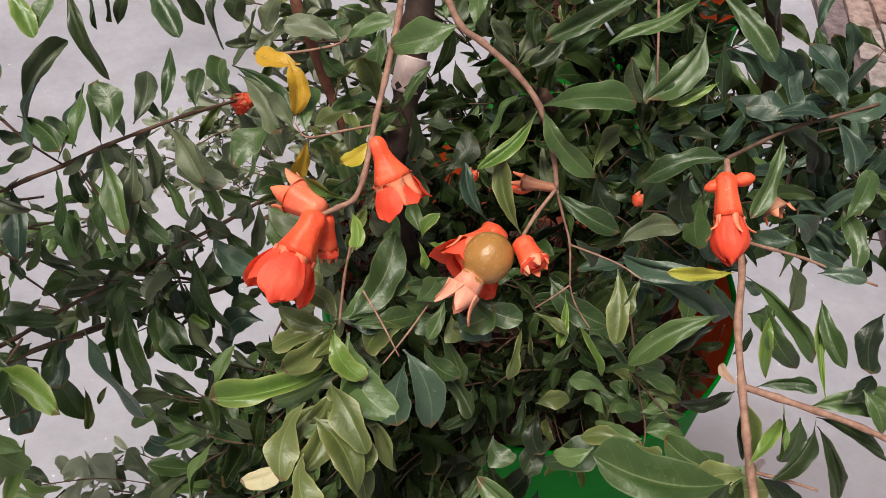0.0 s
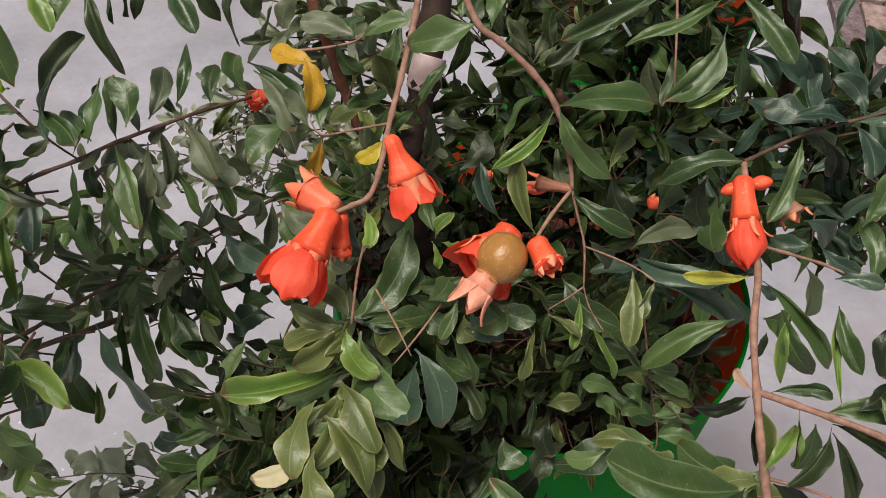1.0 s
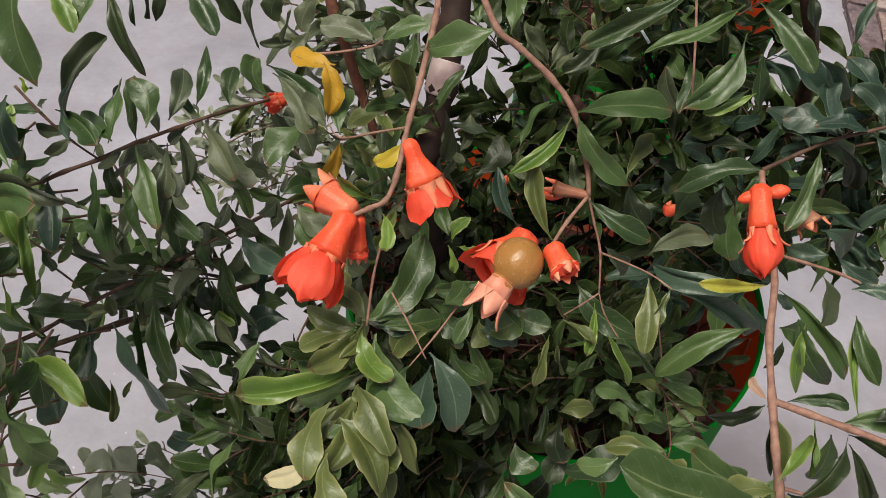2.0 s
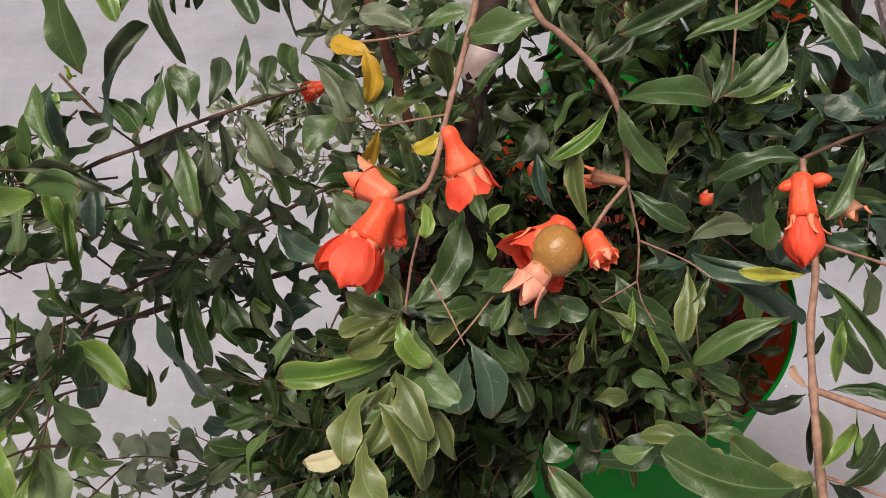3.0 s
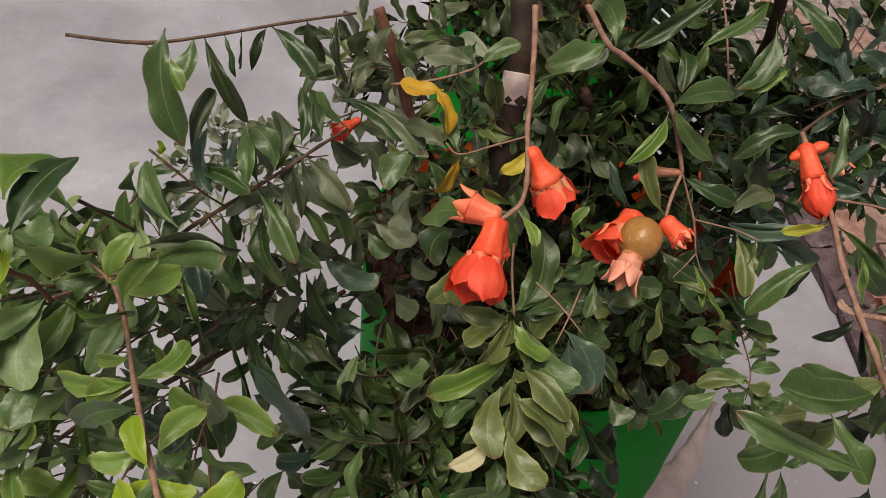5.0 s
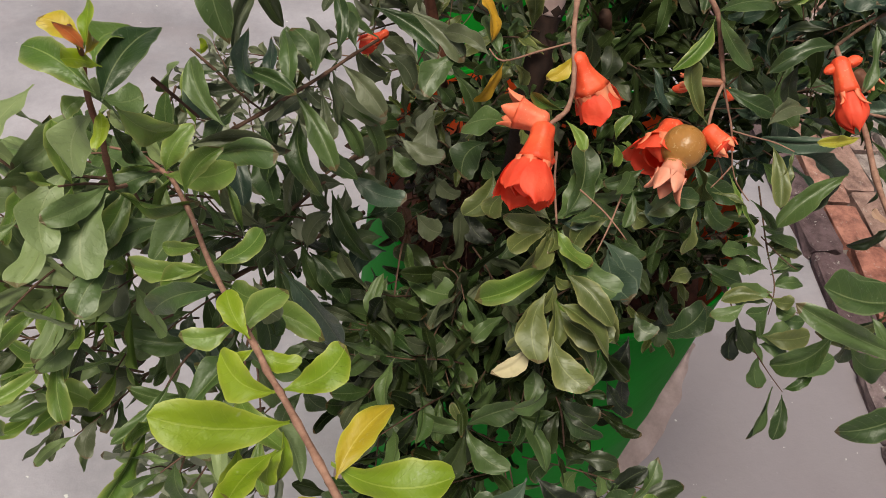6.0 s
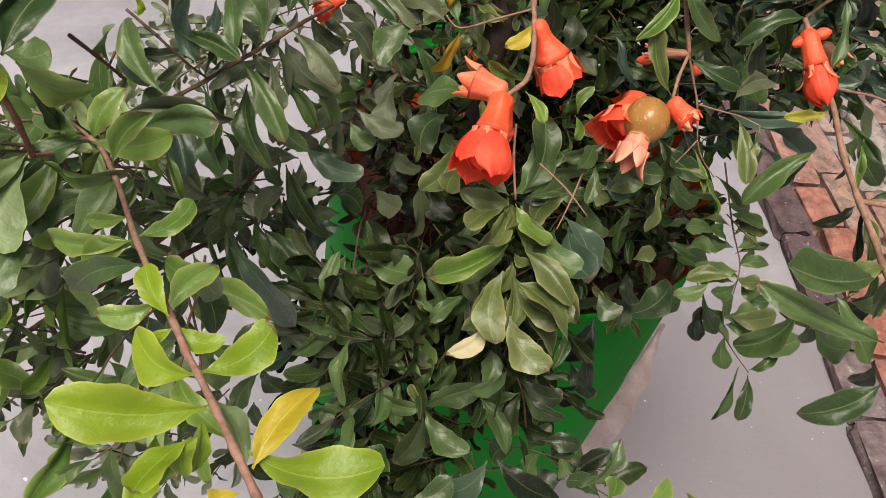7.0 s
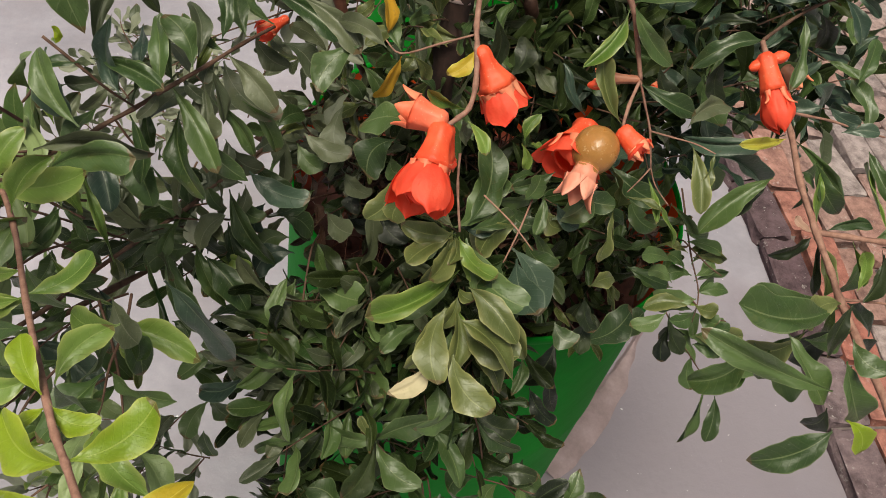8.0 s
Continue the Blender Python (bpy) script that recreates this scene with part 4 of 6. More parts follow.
branch(0.0009, 0.0006, (-0.298, 0.381, 0.973), (-0.271, 0.370, 0.962), (-0.257, 0.363, 0.956), bark=TWIG_BROWN)
branch(0.0009, 0.0007, (-0.240, 0.407, 1.054), (-0.233, 0.405, 1.038), (-0.223, 0.402, 1.021), bark=TWIG_BROWN)
leaf((-0.238, 0.380, 0.972), (-0.280, 0.390, 1.004), 0.0120, "mature", -27)
leaf((-0.234, 0.376, 0.968), (-0.223, 0.401, 0.982), 0.0123, "dull", 18)
leaf((-0.236, 0.373, 0.965), (-0.196, 0.368, 0.977), 0.0172, "mature", 3)
leaf((-0.262, 0.353, 0.947), (-0.244, 0.312, 0.929), 0.0171, "blue", 28)
leaf((-0.267, 0.347, 0.941), (-0.245, 0.297, 0.897), 0.0179, "mature", -1)
leaf((-0.281, 0.343, 0.937), (-0.302, 0.328, 0.909), 0.0149, "mature", -13)
leaf((-0.307, 0.323, 0.931), (-0.256, 0.285, 0.915), 0.0256, "blue", 4)
leaf((-0.229, 0.367, 0.960), (-0.221, 0.318, 0.919), 0.0128, "mature", 28)
leaf((-0.215, 0.370, 0.963), (-0.191, 0.320, 0.928), 0.0172, "mature", -17)
leaf((-0.195, 0.372, 0.964), (-0.174, 0.333, 0.943), 0.0159, "mature", -16)
leaf((-0.170, 0.400, 0.991), (-0.144, 0.354, 0.953), 0.0179, "mature", 11)
leaf((-0.193, 0.391, 0.983), (-0.198, 0.366, 0.969), 0.0128, "grey", -29)
leaf((-0.151, 0.422, 0.999), (-0.126, 0.405, 0.983), 0.0156, "mature", 14)
leaf((-0.130, 0.442, 1.004), (-0.130, 0.417, 0.974), 0.0113, "dull", -16)
leaf((-0.128, 0.445, 1.006), (-0.159, 0.438, 1.016), 0.0092, "mature", 0)
leaf((-0.187, 0.397, 0.988), (-0.188, 0.413, 1.002), 0.0128, "dull", -19)
leaf((-0.282, 0.360, 0.953), (-0.315, 0.358, 0.938), 0.0149, "mature", -8)
leaf((-0.296, 0.345, 0.939), (-0.325, 0.344, 0.954), 0.0146, "mature", 22)
leaf((-0.213, 0.401, 1.020), (-0.191, 0.387, 1.004), 0.0155, "mature", 29)
leaf((-0.249, 0.398, 0.976), (-0.270, 0.431, 0.995), 0.0112, "mature", 17)
branch(0.0024, 0.0019, (-0.305, 0.359, 0.897), (-0.259, 0.382, 0.905), (-0.214, 0.404, 0.912), (-0.197, 0.409, 0.917), (-0.166, 0.418, 0.926), (-0.137, 0.435, 0.928), bark=TWIG_BROWN)
branch(0.0009, 0.0006, (-0.184, 0.338, 0.891), (-0.166, 0.344, 0.882), (-0.145, 0.356, 0.880), bark=TWIG_BROWN)
leaf((-0.166, 0.344, 0.882), (-0.201, 0.356, 0.895), 0.0109, "mature", -7)
leaf((-0.184, 0.338, 0.890), (-0.216, 0.320, 0.874), 0.0141, "mature", 27)
leaf((-0.150, 0.352, 0.890), (-0.170, 0.371, 0.897), 0.0110, "mature", -24)
leaf((-0.177, 0.328, 0.880), (-0.198, 0.323, 0.883), 0.0134, "mature", -32)
leaf((-0.165, 0.321, 0.874), (-0.188, 0.331, 0.877), 0.0156, "mature", 23)
leaf((-0.134, 0.326, 0.893), (-0.128, 0.285, 0.864), 0.0178, "mature", 28)
leaf((-0.119, 0.324, 0.891), (-0.109, 0.313, 0.866), 0.0167, "mature", -14)
leaf((-0.159, 0.321, 0.874), (-0.172, 0.303, 0.868), 0.0147, "mature", 31)
leaf((-0.248, 0.333, 0.900), (-0.241, 0.312, 0.877), 0.0073, "olive", -13)
leaf((-0.231, 0.335, 0.901), (-0.235, 0.322, 0.892), 0.0053, "olive", -26)
leaf((-0.215, 0.345, 0.911), (-0.206, 0.331, 0.912), 0.0132, "mature", -3)
leaf((-0.270, 0.282, 0.906), (-0.278, 0.247, 0.880), 0.0105, "bright", -22)
leaf((-0.282, 0.281, 0.905), (-0.295, 0.257, 0.872), 0.0106, "dull", -29)
leaf((-0.284, 0.273, 0.870), (-0.252, 0.262, 0.865), 0.0134, "bright", 22)
branch(0.0011, 0.0013, (-0.290, 0.233, 1.164), (-0.287, 0.259, 1.141), (-0.271, 0.261, 1.148), (-0.258, 0.229, 1.156), (-0.245, 0.177, 1.171), (-0.2286, 0.1197, 1.1969), (-0.2251, 0.1078, 1.1996), (-0.2212, 0.0974, 1.2024), (-0.2163, 0.0833, 1.2056), (-0.2109, 0.0666, 1.2105), (-0.2059, 0.0509, 1.2145), (-0.2029, 0.0397, 1.2188))
branch(0.0009, 0.0006, (-0.271, 0.261, 1.148), (-0.280, 0.265, 1.155), (-0.293, 0.263, 1.162))
branch(0.0013, 0.0007, (-0.289, 0.233, 1.164), (-0.283, 0.207, 1.207), (-0.276, 0.177, 1.245), (-0.278, 0.181, 1.251), (-0.276, 0.172, 1.269), (-0.274, 0.168, 1.283), (-0.271, 0.148, 1.307), bark=TWIG_RED)
leaf((-0.269, 0.145, 1.302), (-0.280, 0.154, 1.307), 0.0070, "gold2", 12)
leaf((-0.268, 0.145, 1.302), (-0.270, 0.158, 1.313), 0.0060, "young", -18)
leaf((-0.268, 0.145, 1.302), (-0.273, 0.143, 1.310), 0.0040, "blush", -10)
leaf((-0.268, 0.144, 1.301), (-0.267, 0.159, 1.301), 0.0036, "gold2", 25)
leaf((-0.269, 0.167, 1.280), (-0.280, 0.159, 1.287), 0.0082, "young", 8)
leaf((-0.271, 0.161, 1.274), (-0.299, 0.179, 1.281), 0.0116, "bright", -14)
leaf((-0.278, 0.184, 1.254), (-0.287, 0.179, 1.251), 0.0071, "bright", 10)
leaf((-0.276, 0.182, 1.251), (-0.277, 0.167, 1.253), 0.0071, "young", 0)
leaf((-0.277, 0.181, 1.250), (-0.289, 0.177, 1.226), 0.0162, "pale", 14)
leaf((-0.303, 0.255, 1.192), (-0.326, 0.228, 1.182), 0.0198, "pale", -22)
leaf((-0.317, 0.259, 1.202), (-0.333, 0.218, 1.192), 0.0193, "pale", 10)
leaf((-0.271, 0.183, 1.252), (-0.248, 0.191, 1.229), 0.0129, "bright", 16)
leaf((-0.288, 0.252, 1.185), (-0.273, 0.260, 1.154), 0.0127, "mature", -20)
leaf((-0.278, 0.200, 1.257), (-0.268, 0.236, 1.262), 0.0185, "bright", -12)
leaf((-0.277, 0.192, 1.247), (-0.256, 0.228, 1.260), 0.0185, "mature", 12)
leaf((-0.277, 0.193, 1.248), (-0.265, 0.199, 1.242), 0.0129, "mature2", -25)
leaf((-0.293, 0.239, 1.171), (-0.338, 0.242, 1.160), 0.0143, "mature", 18)
leaf((-0.291, 0.234, 1.165), (-0.316, 0.212, 1.167), 0.0127, "mature2", -12)
leaf((-0.297, 0.228, 1.161), (-0.308, 0.224, 1.159), 0.0050, "blush", 10)
branch(0.0009, 0.0007, (-0.265, 0.236, 1.223), (-0.258, 0.244, 1.207), (-0.250, 0.251, 1.190), bark=TWIG_DARK)
leaf((-0.242, 0.377, 1.220), (-0.246, 0.330, 1.177), 0.0190, "mature", 14)
leaf((-0.256, 0.347, 1.153), (-0.250, 0.325, 1.125), 0.0155, "blue", -8)
leaf((-0.2187, 0.0858, 1.2025), (-0.2598, 0.0833, 1.2173), 0.0175, "young", 5)
leaf((-0.2212, 0.0974, 1.2024), (-0.2454, 0.109, 1.2047), 0.0150, "young", -20)
leaf((-0.2209, 0.0978, 1.2026), (-0.1968, 0.1127, 1.2058), 0.0138, "young", -8)
leaf((-0.2067, 0.0603, 1.2121), (-0.1869, 0.0799, 1.2217), 0.0125, "gold2", -12)
leaf((-0.2076, 0.0654, 1.2122), (-0.1714, 0.0535, 1.2133), 0.0165, "young", 12)
leaf((-0.2302, 0.1224, 1.1977), (-0.2386, 0.1445, 1.2001), 0.0092, "young", 10)
leaf((-0.2284, 0.1188, 1.1975), (-0.2459, 0.1174, 1.191), 0.0080, "young", 20)
leaf((-0.2276, 0.1185, 1.1985), (-0.2133, 0.1105, 1.1988), 0.0085, "young", -14)
leaf((-0.2231, 0.0766, 1.2022), (-0.238, 0.0559, 1.2067), 0.0120, "young", 28)
leaf((-0.2206, 0.0762, 1.2042), (-0.226, 0.068, 1.1948), 0.0080, "young", -18)
leaf((-0.2102, 0.0517, 1.2169), (-0.2157, 0.0452, 1.2184), 0.0085, "gold2", 10)
leaf((-0.234, 0.145, 1.166), (-0.217, 0.157, 1.181), 0.0122, "bright", -5)
leaf((-0.236, 0.093, 1.175), (-0.242, 0.068, 1.181), 0.0102, "young", -19)
leaf((-0.221, 0.084, 1.200), (-0.224, 0.075, 1.186), 0.0059, "young", -23)
leaf((-0.246, 0.182, 1.165), (-0.266, 0.174, 1.159), 0.0130, "bright", -17)
leaf((-0.246, 0.181, 1.170), (-0.224, 0.199, 1.172), 0.0123, "bright", -15)
leaf((-0.259, 0.233, 1.155), (-0.244, 0.240, 1.182), 0.0124, "bright", -21)
leaf((-0.257, 0.231, 1.154), (-0.277, 0.207, 1.148), 0.0156, "mature2", 30)
leaf((-0.272, 0.260, 1.147), (-0.303, 0.243, 1.136), 0.0156, "mature2", -15)
leaf((-0.287, 0.259, 1.141), (-0.305, 0.226, 1.129), 0.0150, "bright", -13)
leaf((-0.258, 0.294, 1.119), (-0.211, 0.286, 1.139), 0.0164, "mature2", 32)
leaf((-0.235, 0.138, 1.186), (-0.255, 0.131, 1.186), 0.0097, "bright", -15)
leaf((-0.234, 0.145, 1.166), (-0.224, 0.146, 1.133), 0.0098, "mature2", 15)
leaf((-0.251, 0.206, 1.156), (-0.239, 0.193, 1.137), 0.0108, "mature2", 17)
branch(0.0007, 0.0005, (0.220, 0.413, 0.867), (0.237, 0.373, 0.826), (0.273, 0.338, 0.783), (0.297, 0.316, 0.760), bark=TWIG_BROWN)
branch(0.0007, 0.0004, (0.127, 0.320, 1.063), (0.139, 0.293, 1.025), (0.147, 0.274, 1.003), (0.145, 0.262, 0.984), bark=TWIG_BROWN)
leaf((0.281, 0.318, 0.770), (0.240, 0.283, 0.738), 0.0247, "mature", -30)
leaf((0.270, 0.345, 0.788), (0.264, 0.323, 0.763), 0.0249, "mature2", -22)
leaf((0.285, 0.330, 0.781), (0.344, 0.329, 0.810), 0.0236, "mature2", -28)
leaf((0.298, 0.318, 0.762), (0.315, 0.315, 0.791), 0.0124, "mature2", -17)
leaf((0.296, 0.314, 0.758), (0.284, 0.279, 0.726), 0.0172, "mature", 26)
leaf((0.273, 0.338, 0.783), (0.252, 0.365, 0.807), 0.0214, "mature2", 27)
leaf((0.263, 0.356, 0.808), (0.309, 0.362, 0.815), 0.0247, "mature2", 9)
leaf((0.239, 0.372, 0.827), (0.249, 0.346, 0.794), 0.0200, "dark", -29)
leaf((0.146, 0.274, 1.003), (0.163, 0.278, 1.011), 0.0105, "mature2", 17)
leaf((0.144, 0.268, 0.997), (0.156, 0.257, 1.003), 0.0121, "olive", -13)
leaf((0.139, 0.281, 1.015), (0.123, 0.289, 1.006), 0.0112, "mature2", 22)
leaf((0.141, 0.280, 1.016), (0.157, 0.289, 1.024), 0.0104, "mature2", -4)
leaf((0.146, 0.269, 0.989), (0.124, 0.276, 0.982), 0.0107, "mature2", -22)
leaf((0.137, 0.293, 1.025), (0.120, 0.309, 1.022), 0.0097, "olive", 30)
leaf((0.139, 0.287, 1.020), (0.163, 0.295, 1.028), 0.0088, "mature2", -15)
leaf((0.115, 0.336, 0.797), (0.116, 0.304, 0.765), 0.0160, "dark", 16)
leaf((-0.274, 0.256, 1.156), (-0.298, 0.280, 1.158), 0.0151, "mature2", 16)
leaf((-0.268, 0.253, 1.155), (-0.254, 0.259, 1.177), 0.0147, "bright", 13)
leaf((-0.263, 0.303, 1.125), (-0.210, 0.284, 1.135), 0.0182, "dull", 23)
leaf((-0.269, 0.252, 1.154), (-0.229, 0.263, 1.148), 0.0169, "bright", 14)
leaf((-0.241, 0.308, 1.135), (-0.257, 0.340, 1.156), 0.0149, "mature2", -5)
leaf((-0.204, 0.349, 1.127), (-0.244, 0.375, 1.128), 0.0132, "mature2", 18)
leaf((-0.225, 0.342, 1.128), (-0.232, 0.367, 1.160), 0.0218, "blue", -28)
leaf((-0.206, 0.348, 1.126), (-0.209, 0.370, 1.158), 0.0130, "mature2", -7)
leaf((-0.188, 0.361, 1.130), (-0.199, 0.381, 1.152), 0.0165, "mature", 30)
leaf((-0.182, 0.377, 1.105), (-0.229, 0.357, 1.087), 0.0202, "dull", 29)
leaf((-0.186, 0.376, 1.103), (-0.176, 0.353, 1.082), 0.0212, "dull", 12)
leaf((-0.197, 0.368, 1.092), (-0.194, 0.320, 1.070), 0.0208, "mature", 28)
leaf((-0.187, 0.366, 1.081), (-0.167, 0.333, 1.067), 0.0131, "mature", 22)
leaf((-0.228, 0.354, 1.071), (-0.220, 0.326, 1.056), 0.0210, "mature2", 27)
leaf((-0.170, 0.427, 1.083), (-0.137, 0.385, 1.072), 0.0238, "dull", -13)
leaf((-0.132, 0.446, 1.084), (-0.104, 0.429, 1.074), 0.0187, "dull", -23)
leaf((-0.092, 0.377, 1.134), (-0.120, 0.360, 1.115), 0.0183, "mature", 17)
leaf((-0.068, 0.327, 1.115), (-0.096, 0.352, 1.101), 0.0218, "mature", 28)
leaf((-0.117, 0.419, 1.027), (-0.087, 0.396, 1.029), 0.0170, "dull", 0)
leaf((-0.156, 0.406, 1.003), (-0.117, 0.377, 1.006), 0.0211, "blue", -12)
leaf((-0.161, 0.400, 0.997), (-0.192, 0.407, 0.985), 0.0181, "dull", -2)
leaf((-0.192, 0.355, 0.977), (-0.179, 0.364, 1.004), 0.0250, "dull", -28)
leaf((-0.189, 0.365, 0.960), (-0.166, 0.326, 0.941), 0.0212, "mature", 15)
leaf((-0.195, 0.370, 0.962), (-0.231, 0.362, 0.949), 0.0220, "mature", -25)
leaf((-0.212, 0.306, 1.011), (-0.186, 0.255, 0.972), 0.0291, "blue", 26)
leaf((-0.236, 0.256, 1.055), (-0.220, 0.224, 1.035), 0.0178, "mature", -13)
leaf((-0.230, 0.241, 1.085), (-0.214, 0.214, 1.080), 0.0164, "dull", 9)
leaf((-0.219, 0.193, 1.130), (-0.241, 0.198, 1.133), 0.0146, "bright", -2)
leaf((-0.268, 0.244, 1.128), (-0.307, 0.234, 1.113), 0.0170, "mature2", -12)
leaf((-0.268, 0.251, 1.121), (-0.282, 0.234, 1.117), 0.0110, "dull", -29)
leaf((-0.297, 0.266, 1.083), (-0.306, 0.241, 1.058), 0.0166, "dull", -22)
leaf((-0.246, 0.180, 1.170), (-0.277, 0.194, 1.154), 0.0105, "bright", 14)
leaf((-0.250, 0.198, 1.163), (-0.269, 0.204, 1.156), 0.0072, "bright", -9)
leaf((-0.242, 0.162, 1.176), (-0.282, 0.167, 1.155), 0.0133, "mature2", 4)
leaf((-0.303, 0.256, 0.967), (-0.331, 0.251, 0.968), 0.0202, "dull", 27)
leaf((-0.328, 0.244, 0.949), (-0.359, 0.261, 0.964), 0.0182, "bright", -2)
leaf((-0.332, 0.243, 0.947), (-0.340, 0.220, 0.937), 0.0122, "dull", -6)
leaf((-0.342, 0.274, 0.995), (-0.323, 0.255, 0.972), 0.0145, "mature2", 23)
leaf((-0.335, 0.283, 1.005), (-0.327, 0.277, 0.995), 0.0164, "bright", 2)
branch(0.0009, 0.0007, (-0.099, 0.426, 0.906), (-0.109, 0.398, 0.920), (-0.117, 0.368, 0.906), (-0.124, 0.335, 0.883), (-0.127, 0.318, 0.876), bark=TWIG_BROWN)
leaf((-0.110, 0.378, 0.916), (-0.073, 0.335, 0.922), 0.0256, "mature", -25)
leaf((-0.116, 0.366, 0.905), (-0.089, 0.334, 0.902), 0.0214, "mature", 20)
leaf((-0.117, 0.365, 0.903), (-0.115, 0.327, 0.898), 0.0160, "mature", -28)
leaf((-0.123, 0.377, 0.911), (-0.144, 0.363, 0.892), 0.0171, "mature", 12)
leaf((-0.129, 0.360, 0.896), (-0.157, 0.357, 0.870), 0.0235, "mature", -23)
leaf((-0.126, 0.339, 0.886), (-0.158, 0.323, 0.871), 0.0231, "mature", 30)
leaf((-0.125, 0.328, 0.885), (-0.154, 0.284, 0.865), 0.0209, "mature", 28)
leaf((-0.123, 0.328, 0.885), (-0.112, 0.279, 0.876), 0.0244, "mature", -1)
leaf((-0.124, 0.326, 0.883), (-0.124, 0.285, 0.859), 0.0158, "mature", 31)
leaf((-0.082, 0.300, 0.889), (-0.106, 0.289, 0.876), 0.0226, "blue", -25)
leaf((-0.073, 0.318, 0.893), (-0.061, 0.281, 0.881), 0.0237, "mature", 20)
leaf((-0.049, 0.278, 0.895), (-0.070, 0.260, 0.876), 0.0214, "mature", -26)
branch(0.0009, 0.0006, (-0.056, 0.233, 0.843), (-0.066, 0.244, 0.862), (-0.076, 0.250, 0.877), (-0.081, 0.256, 0.887), bark=TWIG_BROWN)
leaf((-0.076, 0.250, 0.877), (-0.113, 0.263, 0.877), 0.0194, "mature", -8)
leaf((-0.076, 0.250, 0.877), (-0.038, 0.243, 0.907), 0.0200, "mature", 19)
leaf((-0.076, 0.250, 0.877), (-0.109, 0.210, 0.871), 0.0215, "dark", -3)
leaf((-0.075, 0.249, 0.877), (-0.050, 0.209, 0.878), 0.0208, "mature", 8)
leaf((-0.076, 0.249, 0.876), (-0.081, 0.222, 0.857), 0.0194, "dark", -21)
leaf((-0.077, 0.251, 0.878), (-0.087, 0.261, 0.894), 0.0075, "olive", -12)
branch(0.0009, 0.0006, (0.012, 0.239, 0.844), (0.001, 0.247, 0.887), (-0.006, 0.254, 0.903), bark=TWIG_BROWN)
leaf((-0.034, 0.247, 0.889), (-0.020, 0.204, 0.881), 0.0200, "mature2", -5)
leaf((-0.005, 0.245, 0.896), (-0.034, 0.252, 0.888), 0.0144, "mature", 24)
leaf((-0.004, 0.245, 0.896), (-0.011, 0.221, 0.873), 0.0160, "dark", 30)
leaf((-0.002, 0.246, 0.898), (0.028, 0.218, 0.888), 0.0160, "mature", 16)
leaf((-0.004, 0.253, 0.903), (0.030, 0.236, 0.899), 0.0203, "dark", -16)
leaf((-0.031, 0.210, 0.859), (-0.065, 0.191, 0.839), 0.0227, "blue", 7)
leaf((-0.024, 0.209, 0.861), (0.025, 0.170, 0.852), 0.0252, "dark", -4)
leaf((-0.142, 0.288, 0.860), (-0.110, 0.259, 0.845), 0.0218, "mature", -15)
leaf((-0.141, 0.275, 0.850), (-0.116, 0.249, 0.842), 0.0191, "mature", -21)
leaf((-0.165, 0.305, 0.893), (-0.204, 0.307, 0.872), 0.0178, "blue", 1)
leaf((-0.150, 0.331, 0.892), (-0.189, 0.348, 0.883), 0.0167, "mature", 8)
leaf((-0.139, 0.355, 0.888), (-0.165, 0.372, 0.906), 0.0196, "mature", -22)
leaf((-0.081, 0.374, 0.896), (-0.116, 0.406, 0.912), 0.0231, "dark", -22)
leaf((-0.053, 0.365, 0.898), (-0.078, 0.393, 0.903), 0.0214, "dark", -1)
leaf((-0.104, 0.213, 0.838), (-0.124, 0.231, 0.853), 0.0210, "mature", 31)
leaf((-0.125, 0.210, 0.829), (-0.158, 0.212, 0.813), 0.0212, "dark", -26)
leaf((-0.159, 0.218, 0.851), (-0.196, 0.218, 0.832), 0.0221, "mature", 4)
leaf((-0.096, 0.189, 0.848), (-0.060, 0.199, 0.856), 0.0206, "mature", -20)
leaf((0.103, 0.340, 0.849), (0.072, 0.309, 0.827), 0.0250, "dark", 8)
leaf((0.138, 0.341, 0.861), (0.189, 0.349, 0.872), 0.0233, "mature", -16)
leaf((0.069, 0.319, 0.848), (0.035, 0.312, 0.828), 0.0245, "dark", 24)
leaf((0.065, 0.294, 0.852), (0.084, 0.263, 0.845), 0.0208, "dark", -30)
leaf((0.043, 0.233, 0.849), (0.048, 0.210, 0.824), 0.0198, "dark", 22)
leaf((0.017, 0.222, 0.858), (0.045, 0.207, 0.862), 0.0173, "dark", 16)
leaf((-0.046, 0.282, 1.077), (-0.065, 0.300, 1.077), 0.0141, "olive", 9)
leaf((-0.047, 0.280, 1.077), (-0.073, 0.243, 1.077), 0.0154, "olive", -11)
leaf((-0.047, 0.280, 1.075), (-0.068, 0.268, 1.075), 0.0107, "mature2", 31)
leaf((-0.049, 0.284, 1.077), (-0.057, 0.317, 1.081), 0.0149, "dull", 4)
leaf((-0.046, 0.279, 1.076), (-0.052, 0.254, 1.082), 0.0093, "olive", -29)
leaf((-0.040, 0.285, 1.074), (-0.019, 0.286, 1.078), 0.0128, "blue", -26)
leaf((-0.014, 0.283, 1.074), (-0.029, 0.282, 1.050), 0.0150, "olive", 13)
leaf((-0.039, 0.276, 1.074), (-0.009, 0.231, 1.063), 0.0247, "mature2", 1)
leaf((-0.044, 0.268, 1.070), (-0.031, 0.256, 1.058), 0.0132, "bright", -30)
leaf((-0.044, 0.262, 1.062), (-0.107, 0.230, 1.060), 0.0142, "bright", 22)
leaf((-0.046, 0.262, 1.054), (-0.080, 0.248, 1.039), 0.0128, "mature2", -7)
